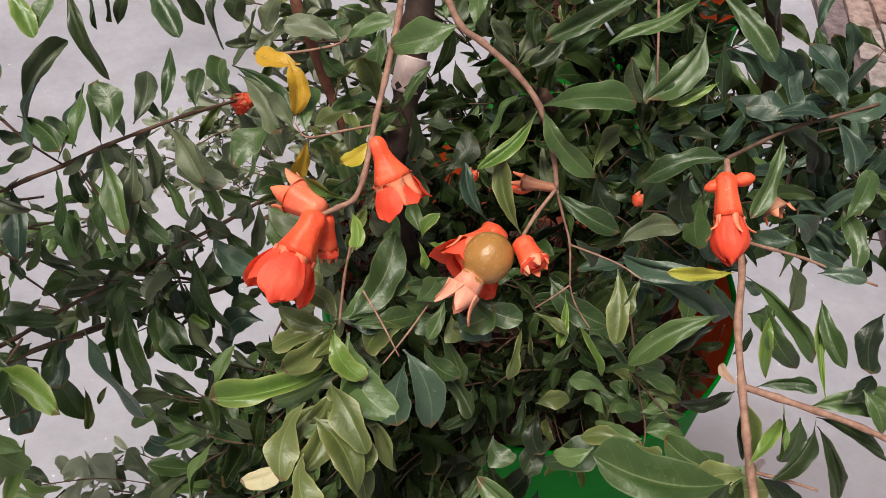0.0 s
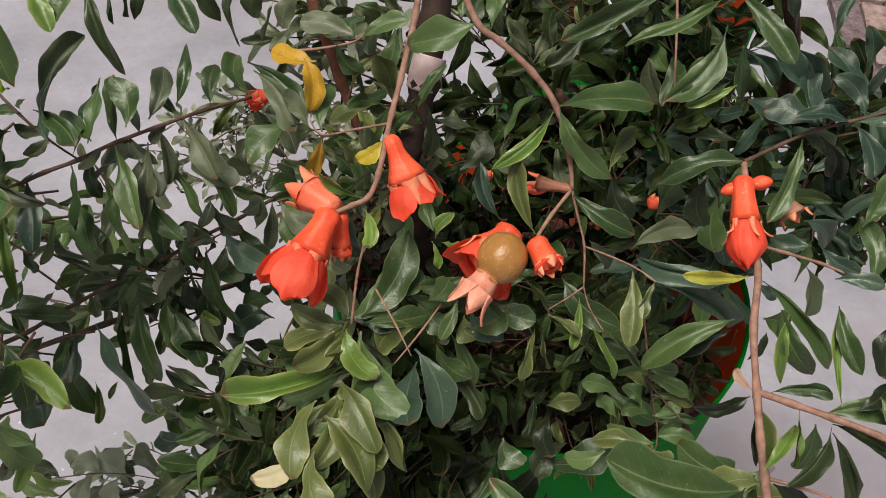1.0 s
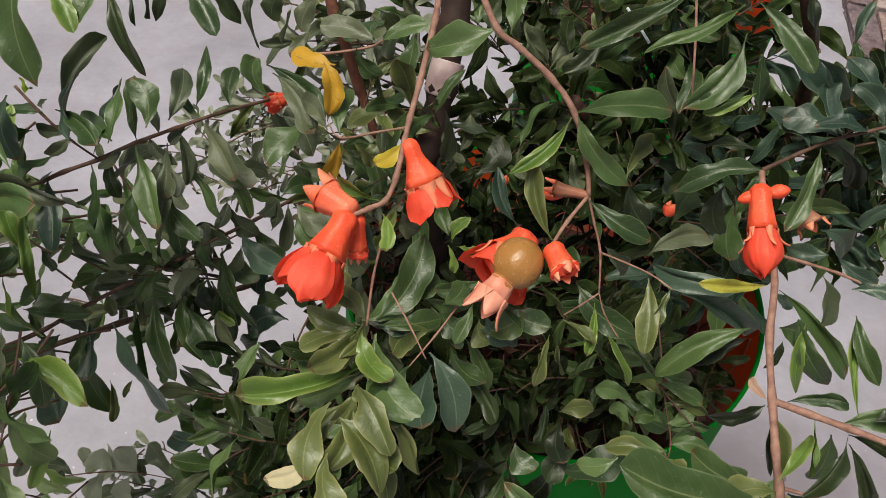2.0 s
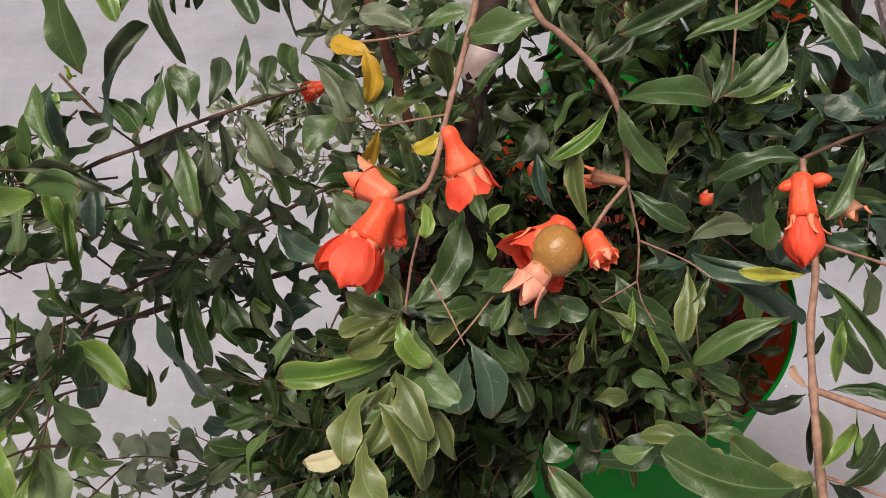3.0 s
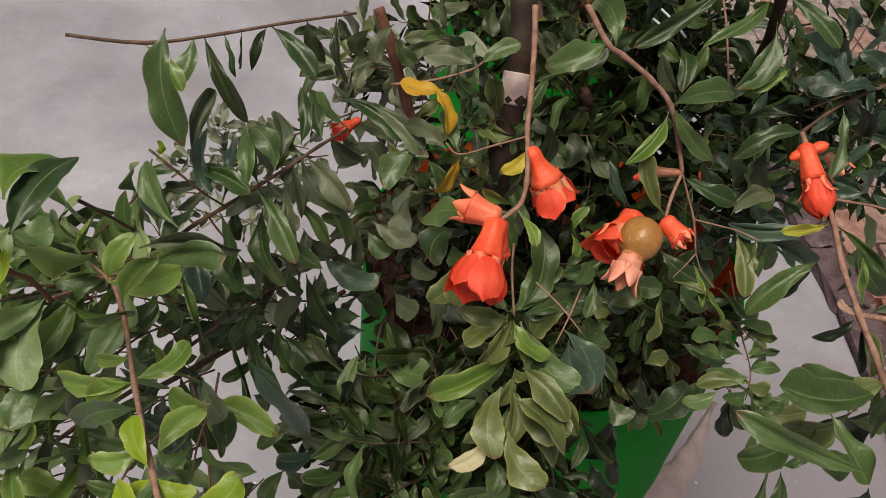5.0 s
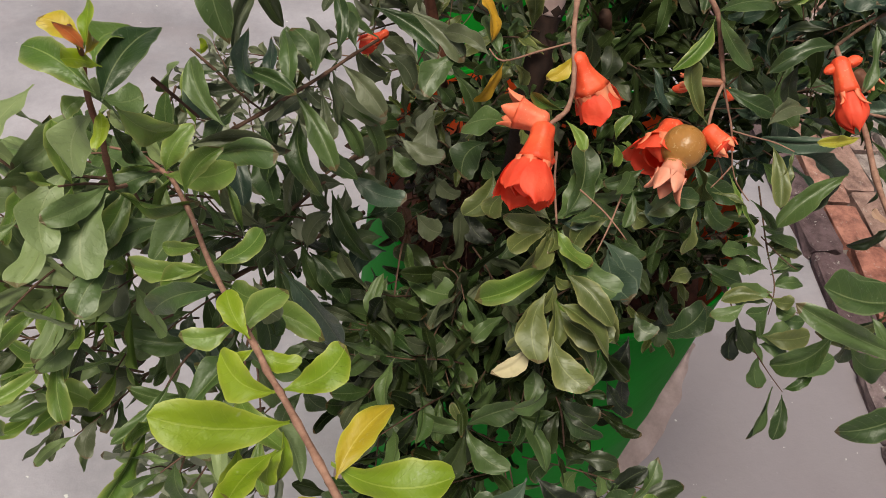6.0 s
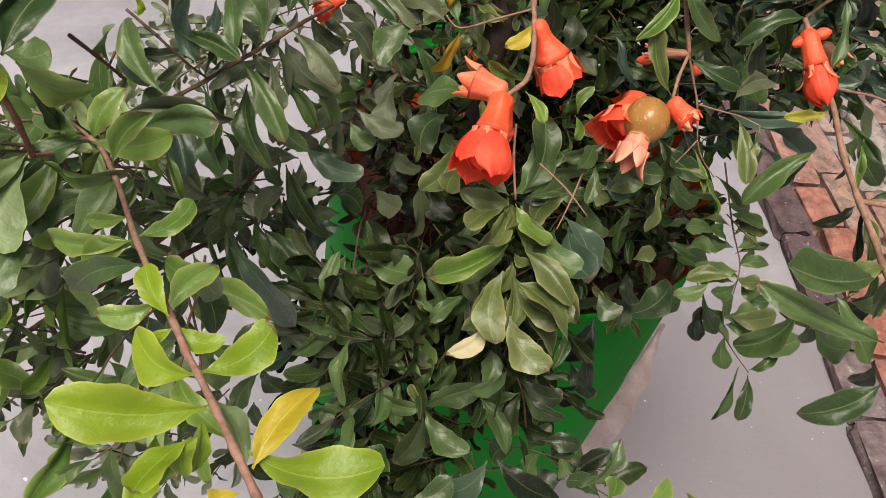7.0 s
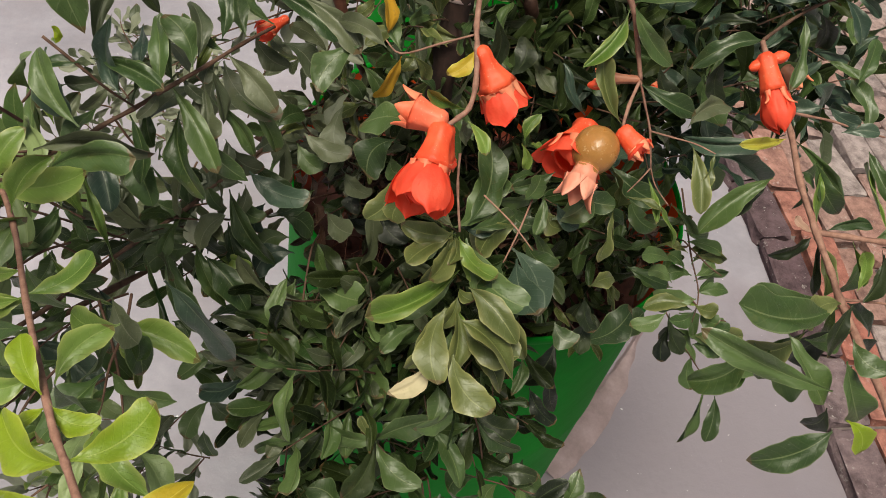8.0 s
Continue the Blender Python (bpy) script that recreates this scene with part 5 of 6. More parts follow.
leaf((-0.045, 0.253, 1.057), (-0.039, 0.244, 1.054), 0.0106, "olive", -31)
leaf((-0.046, 0.250, 1.052), (-0.057, 0.234, 1.042), 0.0126, "olive", -12)
leaf((-0.047, 0.249, 1.049), (-0.058, 0.213, 1.029), 0.0175, "olive", -20)
leaf((-0.050, 0.248, 1.045), (-0.068, 0.219, 1.033), 0.0126, "olive", -11)
leaf((-0.044, 0.240, 1.041), (-0.015, 0.211, 1.039), 0.0242, "olive", -14)
leaf((-0.033, 0.251, 1.047), (-0.009, 0.214, 1.029), 0.0189, "olive", 23)
leaf((-0.038, 0.230, 1.028), (-0.019, 0.204, 1.016), 0.0196, "olive", -17)
leaf((-0.047, 0.241, 1.032), (-0.050, 0.218, 1.017), 0.0147, "mature", 25)
leaf((-0.045, 0.243, 1.047), (-0.038, 0.236, 1.035), 0.0095, "bright", 27)
leaf((-0.063, 0.224, 1.030), (-0.089, 0.205, 1.023), 0.0137, "beige", -11)
leaf((-0.008, 0.277, 1.062), (0.014, 0.239, 1.044), 0.0211, "blue", -12)
leaf((0.004, 0.283, 1.060), (0.025, 0.268, 1.047), 0.0144, "mature", 30)
leaf((-0.043, 0.214, 0.984), (-0.068, 0.201, 0.982), 0.0185, "mature2", -19)
leaf((-0.053, 0.225, 0.994), (-0.061, 0.205, 0.988), 0.0165, "mature", 21)
leaf((-0.065, 0.294, 1.075), (-0.070, 0.311, 1.085), 0.0143, "olive", -6)
leaf((-0.032, 0.297, 1.079), (-0.015, 0.323, 1.087), 0.0229, "mature", -28)
leaf((-0.012, 0.303, 1.078), (0.003, 0.318, 1.079), 0.0119, "mature2", -2)
leaf((-0.005, 0.304, 1.073), (0.013, 0.292, 1.063), 0.0145, "mature", 13)
leaf((-0.165, 0.408, 0.949), (-0.162, 0.376, 0.928), 0.0243, "mature", -5)
leaf((-0.123, 0.393, 0.924), (-0.154, 0.382, 0.914), 0.0241, "blue", -7)
leaf((-0.126, 0.403, 0.931), (-0.151, 0.396, 0.924), 0.0206, "mature", 13)
leaf((-0.145, 0.385, 0.910), (-0.166, 0.385, 0.895), 0.0199, "mature", -2)
leaf((-0.132, 0.410, 0.949), (-0.111, 0.393, 0.946), 0.0194, "mature", -1)
leaf((-0.138, 0.413, 0.949), (-0.116, 0.428, 0.958), 0.0214, "mature", -25)
leaf((-0.097, 0.413, 0.949), (-0.077, 0.390, 0.947), 0.0223, "dull", 19)
leaf((-0.163, 0.416, 0.970), (-0.146, 0.395, 0.963), 0.0188, "mature", -14)
leaf((-0.169, 0.423, 1.013), (-0.147, 0.408, 0.998), 0.0164, "dull", 30)
leaf((-0.152, 0.432, 0.999), (-0.133, 0.434, 1.011), 0.0152, "dull", -20)
leaf((-0.138, 0.420, 0.995), (-0.141, 0.435, 1.016), 0.0168, "dull", -20)
leaf((-0.120, 0.429, 1.007), (-0.103, 0.414, 0.993), 0.0170, "mature", 4)
leaf((-0.170, 0.441, 1.027), (-0.145, 0.450, 1.030), 0.0148, "dull", -7)
leaf((-0.134, 0.440, 1.012), (-0.110, 0.451, 1.019), 0.0170, "mature", 9)
leaf((-0.085, 0.444, 1.031), (-0.092, 0.414, 1.006), 0.0186, "dull", 28)
leaf((-0.072, 0.412, 1.036), (-0.076, 0.393, 1.008), 0.0230, "dull", -21)
leaf((-0.063, 0.374, 1.061), (-0.083, 0.364, 1.037), 0.0253, "mature", 16)
leaf((-0.068, 0.359, 1.061), (-0.059, 0.351, 1.052), 0.0173, "mature", -19)
leaf((-0.067, 0.343, 1.062), (-0.086, 0.318, 1.047), 0.0219, "olive", -9)
leaf((-0.062, 0.323, 1.060), (-0.073, 0.320, 1.044), 0.0182, "olive", -30)
leaf((-0.084, 0.420, 0.985), (-0.066, 0.401, 0.982), 0.0191, "dull", -29)
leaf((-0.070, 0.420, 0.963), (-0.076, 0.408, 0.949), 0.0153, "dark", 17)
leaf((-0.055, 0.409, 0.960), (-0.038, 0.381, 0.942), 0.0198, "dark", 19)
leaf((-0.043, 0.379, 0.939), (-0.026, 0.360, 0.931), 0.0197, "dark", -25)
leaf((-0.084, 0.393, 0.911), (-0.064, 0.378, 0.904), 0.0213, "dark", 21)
leaf((-0.143, 0.427, 0.945), (-0.150, 0.408, 0.932), 0.0179, "blue", -30)
leaf((-0.101, 0.455, 0.929), (-0.116, 0.444, 0.909), 0.0172, "mature", -6)
leaf((-0.018, 0.263, 1.066), (-0.023, 0.229, 1.057), 0.0241, "mature", -23)
leaf((-0.006, 0.269, 1.061), (-0.003, 0.226, 1.056), 0.0224, "blue", 13)
leaf((-0.004, 0.289, 1.091), (0.006, 0.300, 1.100), 0.0150, "mature", 20)
leaf((0.015, 0.304, 1.083), (-0.014, 0.299, 1.076), 0.0155, "mature", -31)
leaf((0.016, 0.309, 1.061), (0.007, 0.291, 1.050), 0.0146, "mature", -2)
leaf((0.019, 0.289, 1.073), (0.044, 0.294, 1.085), 0.0198, "mature", -21)
leaf((0.018, 0.294, 1.076), (0.029, 0.286, 1.067), 0.0156, "olive", 6)
leaf((0.023, 0.310, 1.037), (0.054, 0.322, 1.031), 0.0194, "blue", -6)
leaf((0.089, 0.333, 1.024), (0.102, 0.325, 1.023), 0.0163, "mature", -21)
leaf((0.116, 0.354, 1.023), (0.139, 0.334, 1.002), 0.0196, "mature", -2)
leaf((0.076, 0.333, 1.073), (0.109, 0.301, 1.064), 0.0175, "mature", 22)
leaf((0.130, 0.334, 0.959), (0.165, 0.318, 0.961), 0.0161, "mature2", -32)
leaf((0.196, 0.345, 0.910), (0.174, 0.364, 0.912), 0.0167, "mature2", 16)
leaf((0.091, 0.297, 0.916), (0.142, 0.311, 0.931), 0.0253, "mature", 9)
leaf((0.105, 0.307, 0.929), (0.083, 0.290, 0.912), 0.0197, "dark", -19)
leaf((0.083, 0.306, 0.975), (0.109, 0.310, 0.975), 0.0144, "olive", 15)
leaf((0.088, 0.311, 0.954), (0.093, 0.286, 0.943), 0.0173, "dark", -20)
leaf((0.057, 0.291, 0.954), (0.070, 0.273, 0.952), 0.0185, "mature", 7)
branch(0.0006, 0.0004, (0.131, 0.296, 1.035), (0.150, 0.284, 1.022), (0.159, 0.276, 1.019), bark=TWIG_BROWN)
branch(0.0006, 0.0004, (0.141, 0.272, 1.000), (0.155, 0.262, 0.991), (0.169, 0.258, 0.988), bark=TWIG_BROWN)
leaf((0.131, 0.302, 1.040), (0.157, 0.301, 1.038), 0.0104, "mature", -11)
leaf((0.130, 0.307, 1.044), (0.106, 0.311, 1.050), 0.0118, "dark", 20)
leaf((0.132, 0.295, 1.036), (0.161, 0.287, 1.031), 0.0103, "mature2", -4)
leaf((0.139, 0.290, 1.023), (0.166, 0.283, 1.023), 0.0112, "olive", 20)
leaf((0.144, 0.281, 1.008), (0.170, 0.278, 1.016), 0.0105, "mature2", 22)
leaf((0.146, 0.274, 1.003), (0.170, 0.270, 1.008), 0.0121, "mature2", -1)
leaf((0.145, 0.271, 1.000), (0.116, 0.279, 1.002), 0.0154, "mature2", 3)
leaf((0.141, 0.268, 0.997), (0.108, 0.270, 0.997), 0.0137, "olive", 10)
leaf((0.148, 0.269, 0.989), (0.132, 0.260, 0.985), 0.0139, "mature2", -29)
leaf((0.152, 0.268, 0.990), (0.160, 0.254, 0.990), 0.0139, "mature2", 5)
leaf((0.153, 0.262, 0.986), (0.175, 0.254, 0.985), 0.0123, "mature2", -9)
leaf((0.269, 0.355, 0.809), (0.312, 0.348, 0.819), 0.0268, "olive", 9)
leaf((0.271, 0.354, 0.795), (0.303, 0.338, 0.790), 0.0249, "mature2", 10)
leaf((0.260, 0.357, 0.808), (0.236, 0.360, 0.795), 0.0202, "dark", -25)
leaf((0.239, 0.362, 0.818), (0.231, 0.345, 0.788), 0.0189, "dark", -15)
leaf((0.249, 0.371, 0.828), (0.279, 0.352, 0.812), 0.0211, "mature2", -23)
leaf((0.134, 0.284, 1.017), (0.122, 0.294, 1.025), 0.0104, "mature2", 27)
leaf((0.138, 0.295, 1.027), (0.153, 0.300, 1.033), 0.0104, "olive", -3)
leaf((0.147, 0.267, 0.997), (0.139, 0.280, 0.996), 0.0106, "bright", 29)
leaf((0.117, 0.272, 1.021), (0.104, 0.284, 1.019), 0.0118, "mature2", -32)
leaf((0.118, 0.283, 1.030), (0.093, 0.289, 1.034), 0.0117, "mature2", -12)
leaf((0.112, 0.257, 1.008), (0.088, 0.252, 1.004), 0.0132, "mature2", 10)
branch(0.0007, 0.0005, (0.031, 0.231, 0.817), (0.045, 0.204, 0.826), (0.063, 0.186, 0.831), (0.079, 0.168, 0.835), bark=TWIG_BROWN)
leaf((0.045, 0.202, 0.825), (0.069, 0.205, 0.859), 0.0151, "dark", -19)
leaf((0.056, 0.191, 0.832), (0.086, 0.202, 0.862), 0.0158, "mature", 24)
leaf((0.067, 0.188, 0.834), (0.101, 0.190, 0.852), 0.0194, "dark", -9)
leaf((0.063, 0.182, 0.828), (0.039, 0.198, 0.826), 0.0195, "mature", -19)
leaf((0.065, 0.177, 0.837), (0.071, 0.189, 0.853), 0.0174, "bright", -24)
leaf((0.093, 0.169, 0.840), (0.109, 0.176, 0.861), 0.0147, "bright", 9)
leaf((0.041, 0.202, 0.823), (0.019, 0.197, 0.816), 0.0197, "dark", 26)
leaf((0.125, 0.169, 0.851), (0.141, 0.163, 0.838), 0.0114, "olive", -22)
leaf((0.036, 0.214, 0.818), (0.059, 0.214, 0.834), 0.0136, "dark", 27)
leaf((0.088, 0.124, 1.137), (0.026, 0.150, 1.154), 0.0134, "mature", -17)
leaf((0.108, 0.120, 1.101), (0.069, 0.117, 1.083), 0.0213, "mature", 15)
leaf((0.116, 0.179, 1.098), (0.137, 0.143, 1.088), 0.0166, "mature", -32)
leaf((0.143, 0.179, 1.121), (0.133, 0.157, 1.100), 0.0117, "dark", 11)
leaf((0.153, 0.189, 1.119), (0.171, 0.214, 1.131), 0.0073, "bright", -23)
leaf((0.122, 0.126, 1.098), (0.134, 0.108, 1.087), 0.0140, "young", 5)
leaf((0.135, 0.161, 1.117), (0.144, 0.139, 1.118), 0.0141, "mature", 29)
leaf((0.131, 0.153, 1.109), (0.156, 0.126, 1.080), 0.0174, "mature", -7)
leaf((0.113, 0.133, 1.100), (0.107, 0.128, 1.081), 0.0113, "dark", 16)
leaf((-0.282, 0.388, 1.008), (-0.245, 0.364, 0.996), 0.0123, "dull", 31)
leaf((-0.257, 0.397, 1.016), (-0.234, 0.367, 0.983), 0.0174, "dull", -21)
leaf((-0.240, 0.381, 1.001), (-0.237, 0.406, 1.022), 0.0118, "dull", 5)
leaf((-0.214, 0.403, 1.022), (-0.192, 0.381, 1.003), 0.0167, "mature", -24)
leaf((-0.192, 0.399, 0.990), (-0.181, 0.412, 1.002), 0.0135, "grey", -26)
leaf((-0.223, 0.397, 0.988), (-0.202, 0.385, 0.986), 0.0128, "mature", -2)
leaf((-0.172, 0.396, 0.960), (-0.155, 0.359, 0.932), 0.0165, "mature", -23)
leaf((-0.300, 0.342, 0.964), (-0.254, 0.343, 0.976), 0.0105, "mature", -20)
leaf((-0.284, 0.363, 1.011), (-0.268, 0.354, 1.001), 0.0126, "mature", 23)
leaf((-0.254, 0.376, 0.968), (-0.271, 0.366, 0.943), 0.0143, "mature", 17)
leaf((-0.251, 0.369, 0.962), (-0.249, 0.359, 0.940), 0.0103, "olive", -1)
leaf((-0.174, 0.389, 0.981), (-0.183, 0.393, 0.999), 0.0127, "mature", 13)
leaf((-0.159, 0.409, 0.986), (-0.163, 0.388, 0.978), 0.0110, "dull", -22)
leaf((-0.171, 0.425, 1.016), (-0.173, 0.404, 1.012), 0.0114, "dull", -14)
leaf((-0.203, 0.410, 1.057), (-0.194, 0.392, 1.043), 0.0102, "grey", -30)
leaf((-0.179, 0.377, 0.941), (-0.160, 0.363, 0.945), 0.0112, "bright", 26)
leaf((-0.226, 0.377, 0.969), (-0.253, 0.369, 0.947), 0.0130, "mature", -22)
leaf((-0.281, 0.347, 0.996), (-0.289, 0.327, 0.991), 0.0119, "mature", -5)
leaf((-0.268, 0.356, 0.976), (-0.279, 0.343, 0.974), 0.0105, "dull", 24)
leaf((-0.210, 0.431, 1.021), (-0.197, 0.411, 1.018), 0.0114, "dull", -22)
leaf((-0.172, 0.538, 0.985), (-0.190, 0.520, 0.952), 0.0136, "dull", 28)
leaf((-0.184, 0.551, 0.969), (-0.189, 0.519, 0.939), 0.0154, "grey", -26)
leaf((-0.143, 0.502, 1.006), (-0.152, 0.482, 0.998), 0.0119, "mature", 32)
leaf((-0.129, 0.481, 1.014), (-0.109, 0.469, 1.004), 0.0137, "mature", -28)
leaf((-0.119, 0.466, 1.055), (-0.133, 0.475, 1.072), 0.0140, "dull", 21)
leaf((-0.147, 0.479, 1.067), (-0.124, 0.466, 1.046), 0.0161, "dull", 20)
leaf((-0.084, 0.457, 1.046), (-0.070, 0.449, 1.028), 0.0142, "mature", 23)
leaf((-0.076, 0.448, 1.065), (-0.057, 0.432, 1.036), 0.0144, "mature", 16)
leaf((-0.067, 0.450, 1.095), (-0.047, 0.452, 1.113), 0.0119, "mature", -11)
branch(0.0007, 0.0004, (-0.360, 0.357, 0.673), (-0.311, 0.365, 0.681), (-0.278, 0.367, 0.683), (-0.244, 0.366, 0.681), bark=TWIG_BROWN)
leaf((-0.244, 0.366, 0.681), (-0.286, 0.390, 0.692), 0.0189, "dull", -14)
leaf((-0.244, 0.367, 0.683), (-0.234, 0.380, 0.702), 0.0154, "dull", -8)
leaf((-0.245, 0.364, 0.679), (-0.271, 0.348, 0.667), 0.0188, "mature", -23)
leaf((-0.280, 0.367, 0.682), (-0.327, 0.389, 0.687), 0.0259, "grey", -5)
leaf((-0.283, 0.366, 0.682), (-0.299, 0.385, 0.704), 0.0205, "grey", -8)
leaf((-0.305, 0.364, 0.680), (-0.333, 0.369, 0.692), 0.0213, "grey", 28)
leaf((-0.311, 0.364, 0.680), (-0.323, 0.343, 0.664), 0.0213, "grey", -32)
leaf((-0.286, 0.364, 0.680), (-0.290, 0.347, 0.658), 0.0197, "grey", -17)
leaf((-0.330, 0.363, 0.679), (-0.341, 0.383, 0.689), 0.0129, "grey", 26)
leaf((-0.343, 0.359, 0.675), (-0.373, 0.358, 0.688), 0.0170, "dull", 16)
leaf((-0.338, 0.360, 0.676), (-0.353, 0.339, 0.671), 0.0187, "grey", 20)
leaf((-0.195, 0.341, 0.796), (-0.215, 0.326, 0.769), 0.0188, "mature", -7)
leaf((-0.191, 0.345, 0.800), (-0.174, 0.327, 0.778), 0.0210, "mature", 31)
leaf((-0.200, 0.323, 0.779), (-0.191, 0.314, 0.755), 0.0189, "mature", 26)
leaf((-0.208, 0.341, 0.852), (-0.183, 0.321, 0.844), 0.0140, "mature", -2)
branch(0.0007, 0.0005, (-0.016, 0.248, 0.816), (0.016, 0.230, 0.826), (0.043, 0.213, 0.834), (0.069, 0.196, 0.843), bark=TWIG_BROWN)
leaf((0.016, 0.230, 0.826), (0.033, 0.234, 0.848), 0.0176, "mature", 14)
leaf((0.032, 0.220, 0.830), (0.062, 0.227, 0.832), 0.0186, "mature", -29)
leaf((0.043, 0.213, 0.834), (0.061, 0.194, 0.841), 0.0181, "mature", 22)
leaf((0.025, 0.225, 0.825), (0.008, 0.211, 0.821), 0.0193, "mature", -16)
leaf((0.008, 0.233, 0.825), (-0.013, 0.230, 0.807), 0.0196, "mature", 15)
leaf((0.051, 0.210, 0.835), (0.076, 0.211, 0.850), 0.0165, "mature", -5)
leaf((0.037, 0.216, 0.835), (0.035, 0.199, 0.832), 0.0173, "mature2", -21)
branch(0.0067, 0.0067, (0.083, 0.756, 1.055), (0.094, 0.734, 1.007), (0.101, 0.727, 0.958), (0.102, 0.712, 0.903), bark=TWIG_BROWN)
leaf((0.016, 0.646, 1.088), (0.006, 0.616, 1.066), 0.0164, "dark", -19)
leaf((0.028, 0.647, 1.089), (0.031, 0.620, 1.059), 0.0150, "dark", 15)
leaf((0.044, 0.623, 1.067), (0.063, 0.589, 1.041), 0.0187, "dark", 29)
leaf((0.009, 0.599, 1.044), (0.028, 0.577, 1.021), 0.0150, "dark", 24)
leaf((0.091, 0.539, 1.125), (0.065, 0.524, 1.094), 0.0143, "dark", -2)
leaf((0.116, 0.538, 1.124), (0.087, 0.532, 1.102), 0.0130, "mature", -15)
branch(0.0007, 0.0004, (-0.009, 0.464, 0.767), (-0.010, 0.499, 0.782), (-0.002, 0.528, 0.794))
branch(0.0005, 0.0004, (-0.047, 0.520, 0.760), (-0.025, 0.518, 0.779), (-0.007, 0.517, 0.797))
branch(0.0005, 0.0004, (-0.047, 0.483, 0.757), (-0.025, 0.497, 0.775), (-0.010, 0.541, 0.789))
branch(0.0005, 0.0004, (-0.074, 0.491, 0.834), (-0.052, 0.496, 0.818), (-0.023, 0.493, 0.799))
branch(0.0006, 0.0004, (-0.040, 0.518, 0.840), (-0.054, 0.512, 0.805), (-0.059, 0.493, 0.774))
leaf((-0.064, 0.488, 0.861), (-0.040, 0.464, 0.857), 0.0180, "dark", -31)
leaf((-0.027, 0.460, 0.877), (-0.043, 0.477, 0.879), 0.0187, "dull", -15)
leaf((-0.058, 0.451, 0.833), (-0.079, 0.434, 0.821), 0.0180, "dark", -25)
leaf((-0.039, 0.412, 0.861), (-0.023, 0.390, 0.864), 0.0200, "dark", -5)
leaf((-0.096, 0.472, 0.891), (-0.071, 0.469, 0.899), 0.0181, "mature", 32)
leaf((-0.059, 0.408, 0.851), (-0.074, 0.402, 0.835), 0.0202, "mature", -2)
leaf((-0.123, 0.449, 1.177), (-0.131, 0.441, 1.160), 0.0140, "dark", -25)
leaf((-0.104, 0.469, 1.169), (-0.119, 0.456, 1.146), 0.0129, "dull", -2)
leaf((-0.125, 0.413, 1.142), (-0.089, 0.379, 1.125), 0.0153, "dull", 17)
leaf((-0.071, 0.370, 1.129), (-0.056, 0.384, 1.129), 0.0083, "mature", -30)
leaf((-0.067, 0.382, 1.112), (-0.054, 0.391, 1.119), 0.0091, "olive", 24)
leaf((-0.055, 0.380, 1.111), (-0.041, 0.371, 1.104), 0.0096, "mature", -17)
leaf((-0.050, 0.444, 1.171), (-0.055, 0.434, 1.148), 0.0135, "dark", 15)
leaf((-0.070, 0.465, 1.164), (-0.054, 0.455, 1.152), 0.0128, "dark", 3)
leaf((-0.045, 0.474, 1.146), (-0.049, 0.456, 1.121), 0.0128, "mature", 17)
leaf((-0.099, 0.490, 1.146), (-0.085, 0.486, 1.126), 0.0131, "mature", 6)
leaf((-0.116, 0.486, 1.129), (-0.129, 0.478, 1.110), 0.0109, "dull", -23)
leaf((-0.011, 0.497, 1.084), (-0.027, 0.517, 1.098), 0.0129, "dark", -25)
branch(0.0005, 0.0004, (-0.153, 0.481, 0.986), (-0.142, 0.499, 1.003), (-0.133, 0.507, 1.038), (-0.128, 0.510, 1.069), bark=TWIG_BROWN)
branch(0.0005, 0.0004, (-0.092, 0.454, 1.043), (-0.083, 0.473, 1.061), (-0.076, 0.483, 1.085), (-0.074, 0.492, 1.108), bark=TWIG_BROWN)
branch(0.0004, 0.0004, (-0.200, 0.606, 0.912), (-0.170, 0.596, 0.902), (-0.138, 0.603, 0.909), bark=TWIG_BROWN)
branch(0.0004, 0.0004, (-0.076, 0.482, 1.070), (-0.057, 0.496, 1.083), (-0.043, 0.512, 1.099), bark=TWIG_BROWN)
leaf((-0.243, 0.354, 1.138), (-0.264, 0.355, 1.132), 0.0104, "mature", 17)
leaf((-0.254, 0.359, 1.146), (-0.253, 0.357, 1.157), 0.0054, "young", 6)
leaf((-0.254, 0.359, 1.146), (-0.254, 0.369, 1.145), 0.0045, "bright", 15)
leaf((-0.243, 0.355, 1.140), (-0.249, 0.367, 1.139), 0.0045, "dull", -15)
leaf((-0.232, 0.355, 1.121), (-0.247, 0.345, 1.113), 0.0091, "dull", -24)
leaf((-0.226, 0.357, 1.116), (-0.241, 0.367, 1.126), 0.0077, "dull", -6)
leaf((-0.252, 0.352, 1.125), (-0.267, 0.344, 1.116), 0.0101, "mature", -27)
leaf((-0.222, 0.355, 1.108), (-0.207, 0.360, 1.127), 0.0077, "mature", -21)
leaf((-0.207, 0.365, 1.110), (-0.217, 0.349, 1.107), 0.0083, "dull", -14)
leaf((-0.194, 0.374, 1.112), (-0.178, 0.361, 1.103), 0.0090, "dull", 11)
leaf((-0.190, 0.380, 1.110), (-0.200, 0.388, 1.126), 0.0080, "grey", 3)
leaf((-0.175, 0.390, 1.113), (-0.183, 0.379, 1.103), 0.0086, "dull", -14)
leaf((-0.256, 0.330, 1.104), (-0.253, 0.318, 1.085), 0.0111, "bright", 1)
leaf((-0.258, 0.318, 1.106), (-0.243, 0.294, 1.092), 0.0122, "bright", -29)
leaf((-0.259, 0.306, 1.081), (-0.248, 0.292, 1.064), 0.0101, "mature", 17)
leaf((-0.049, 0.274, 1.081), (-0.078, 0.276, 1.090), 0.0164, "olive", -1)
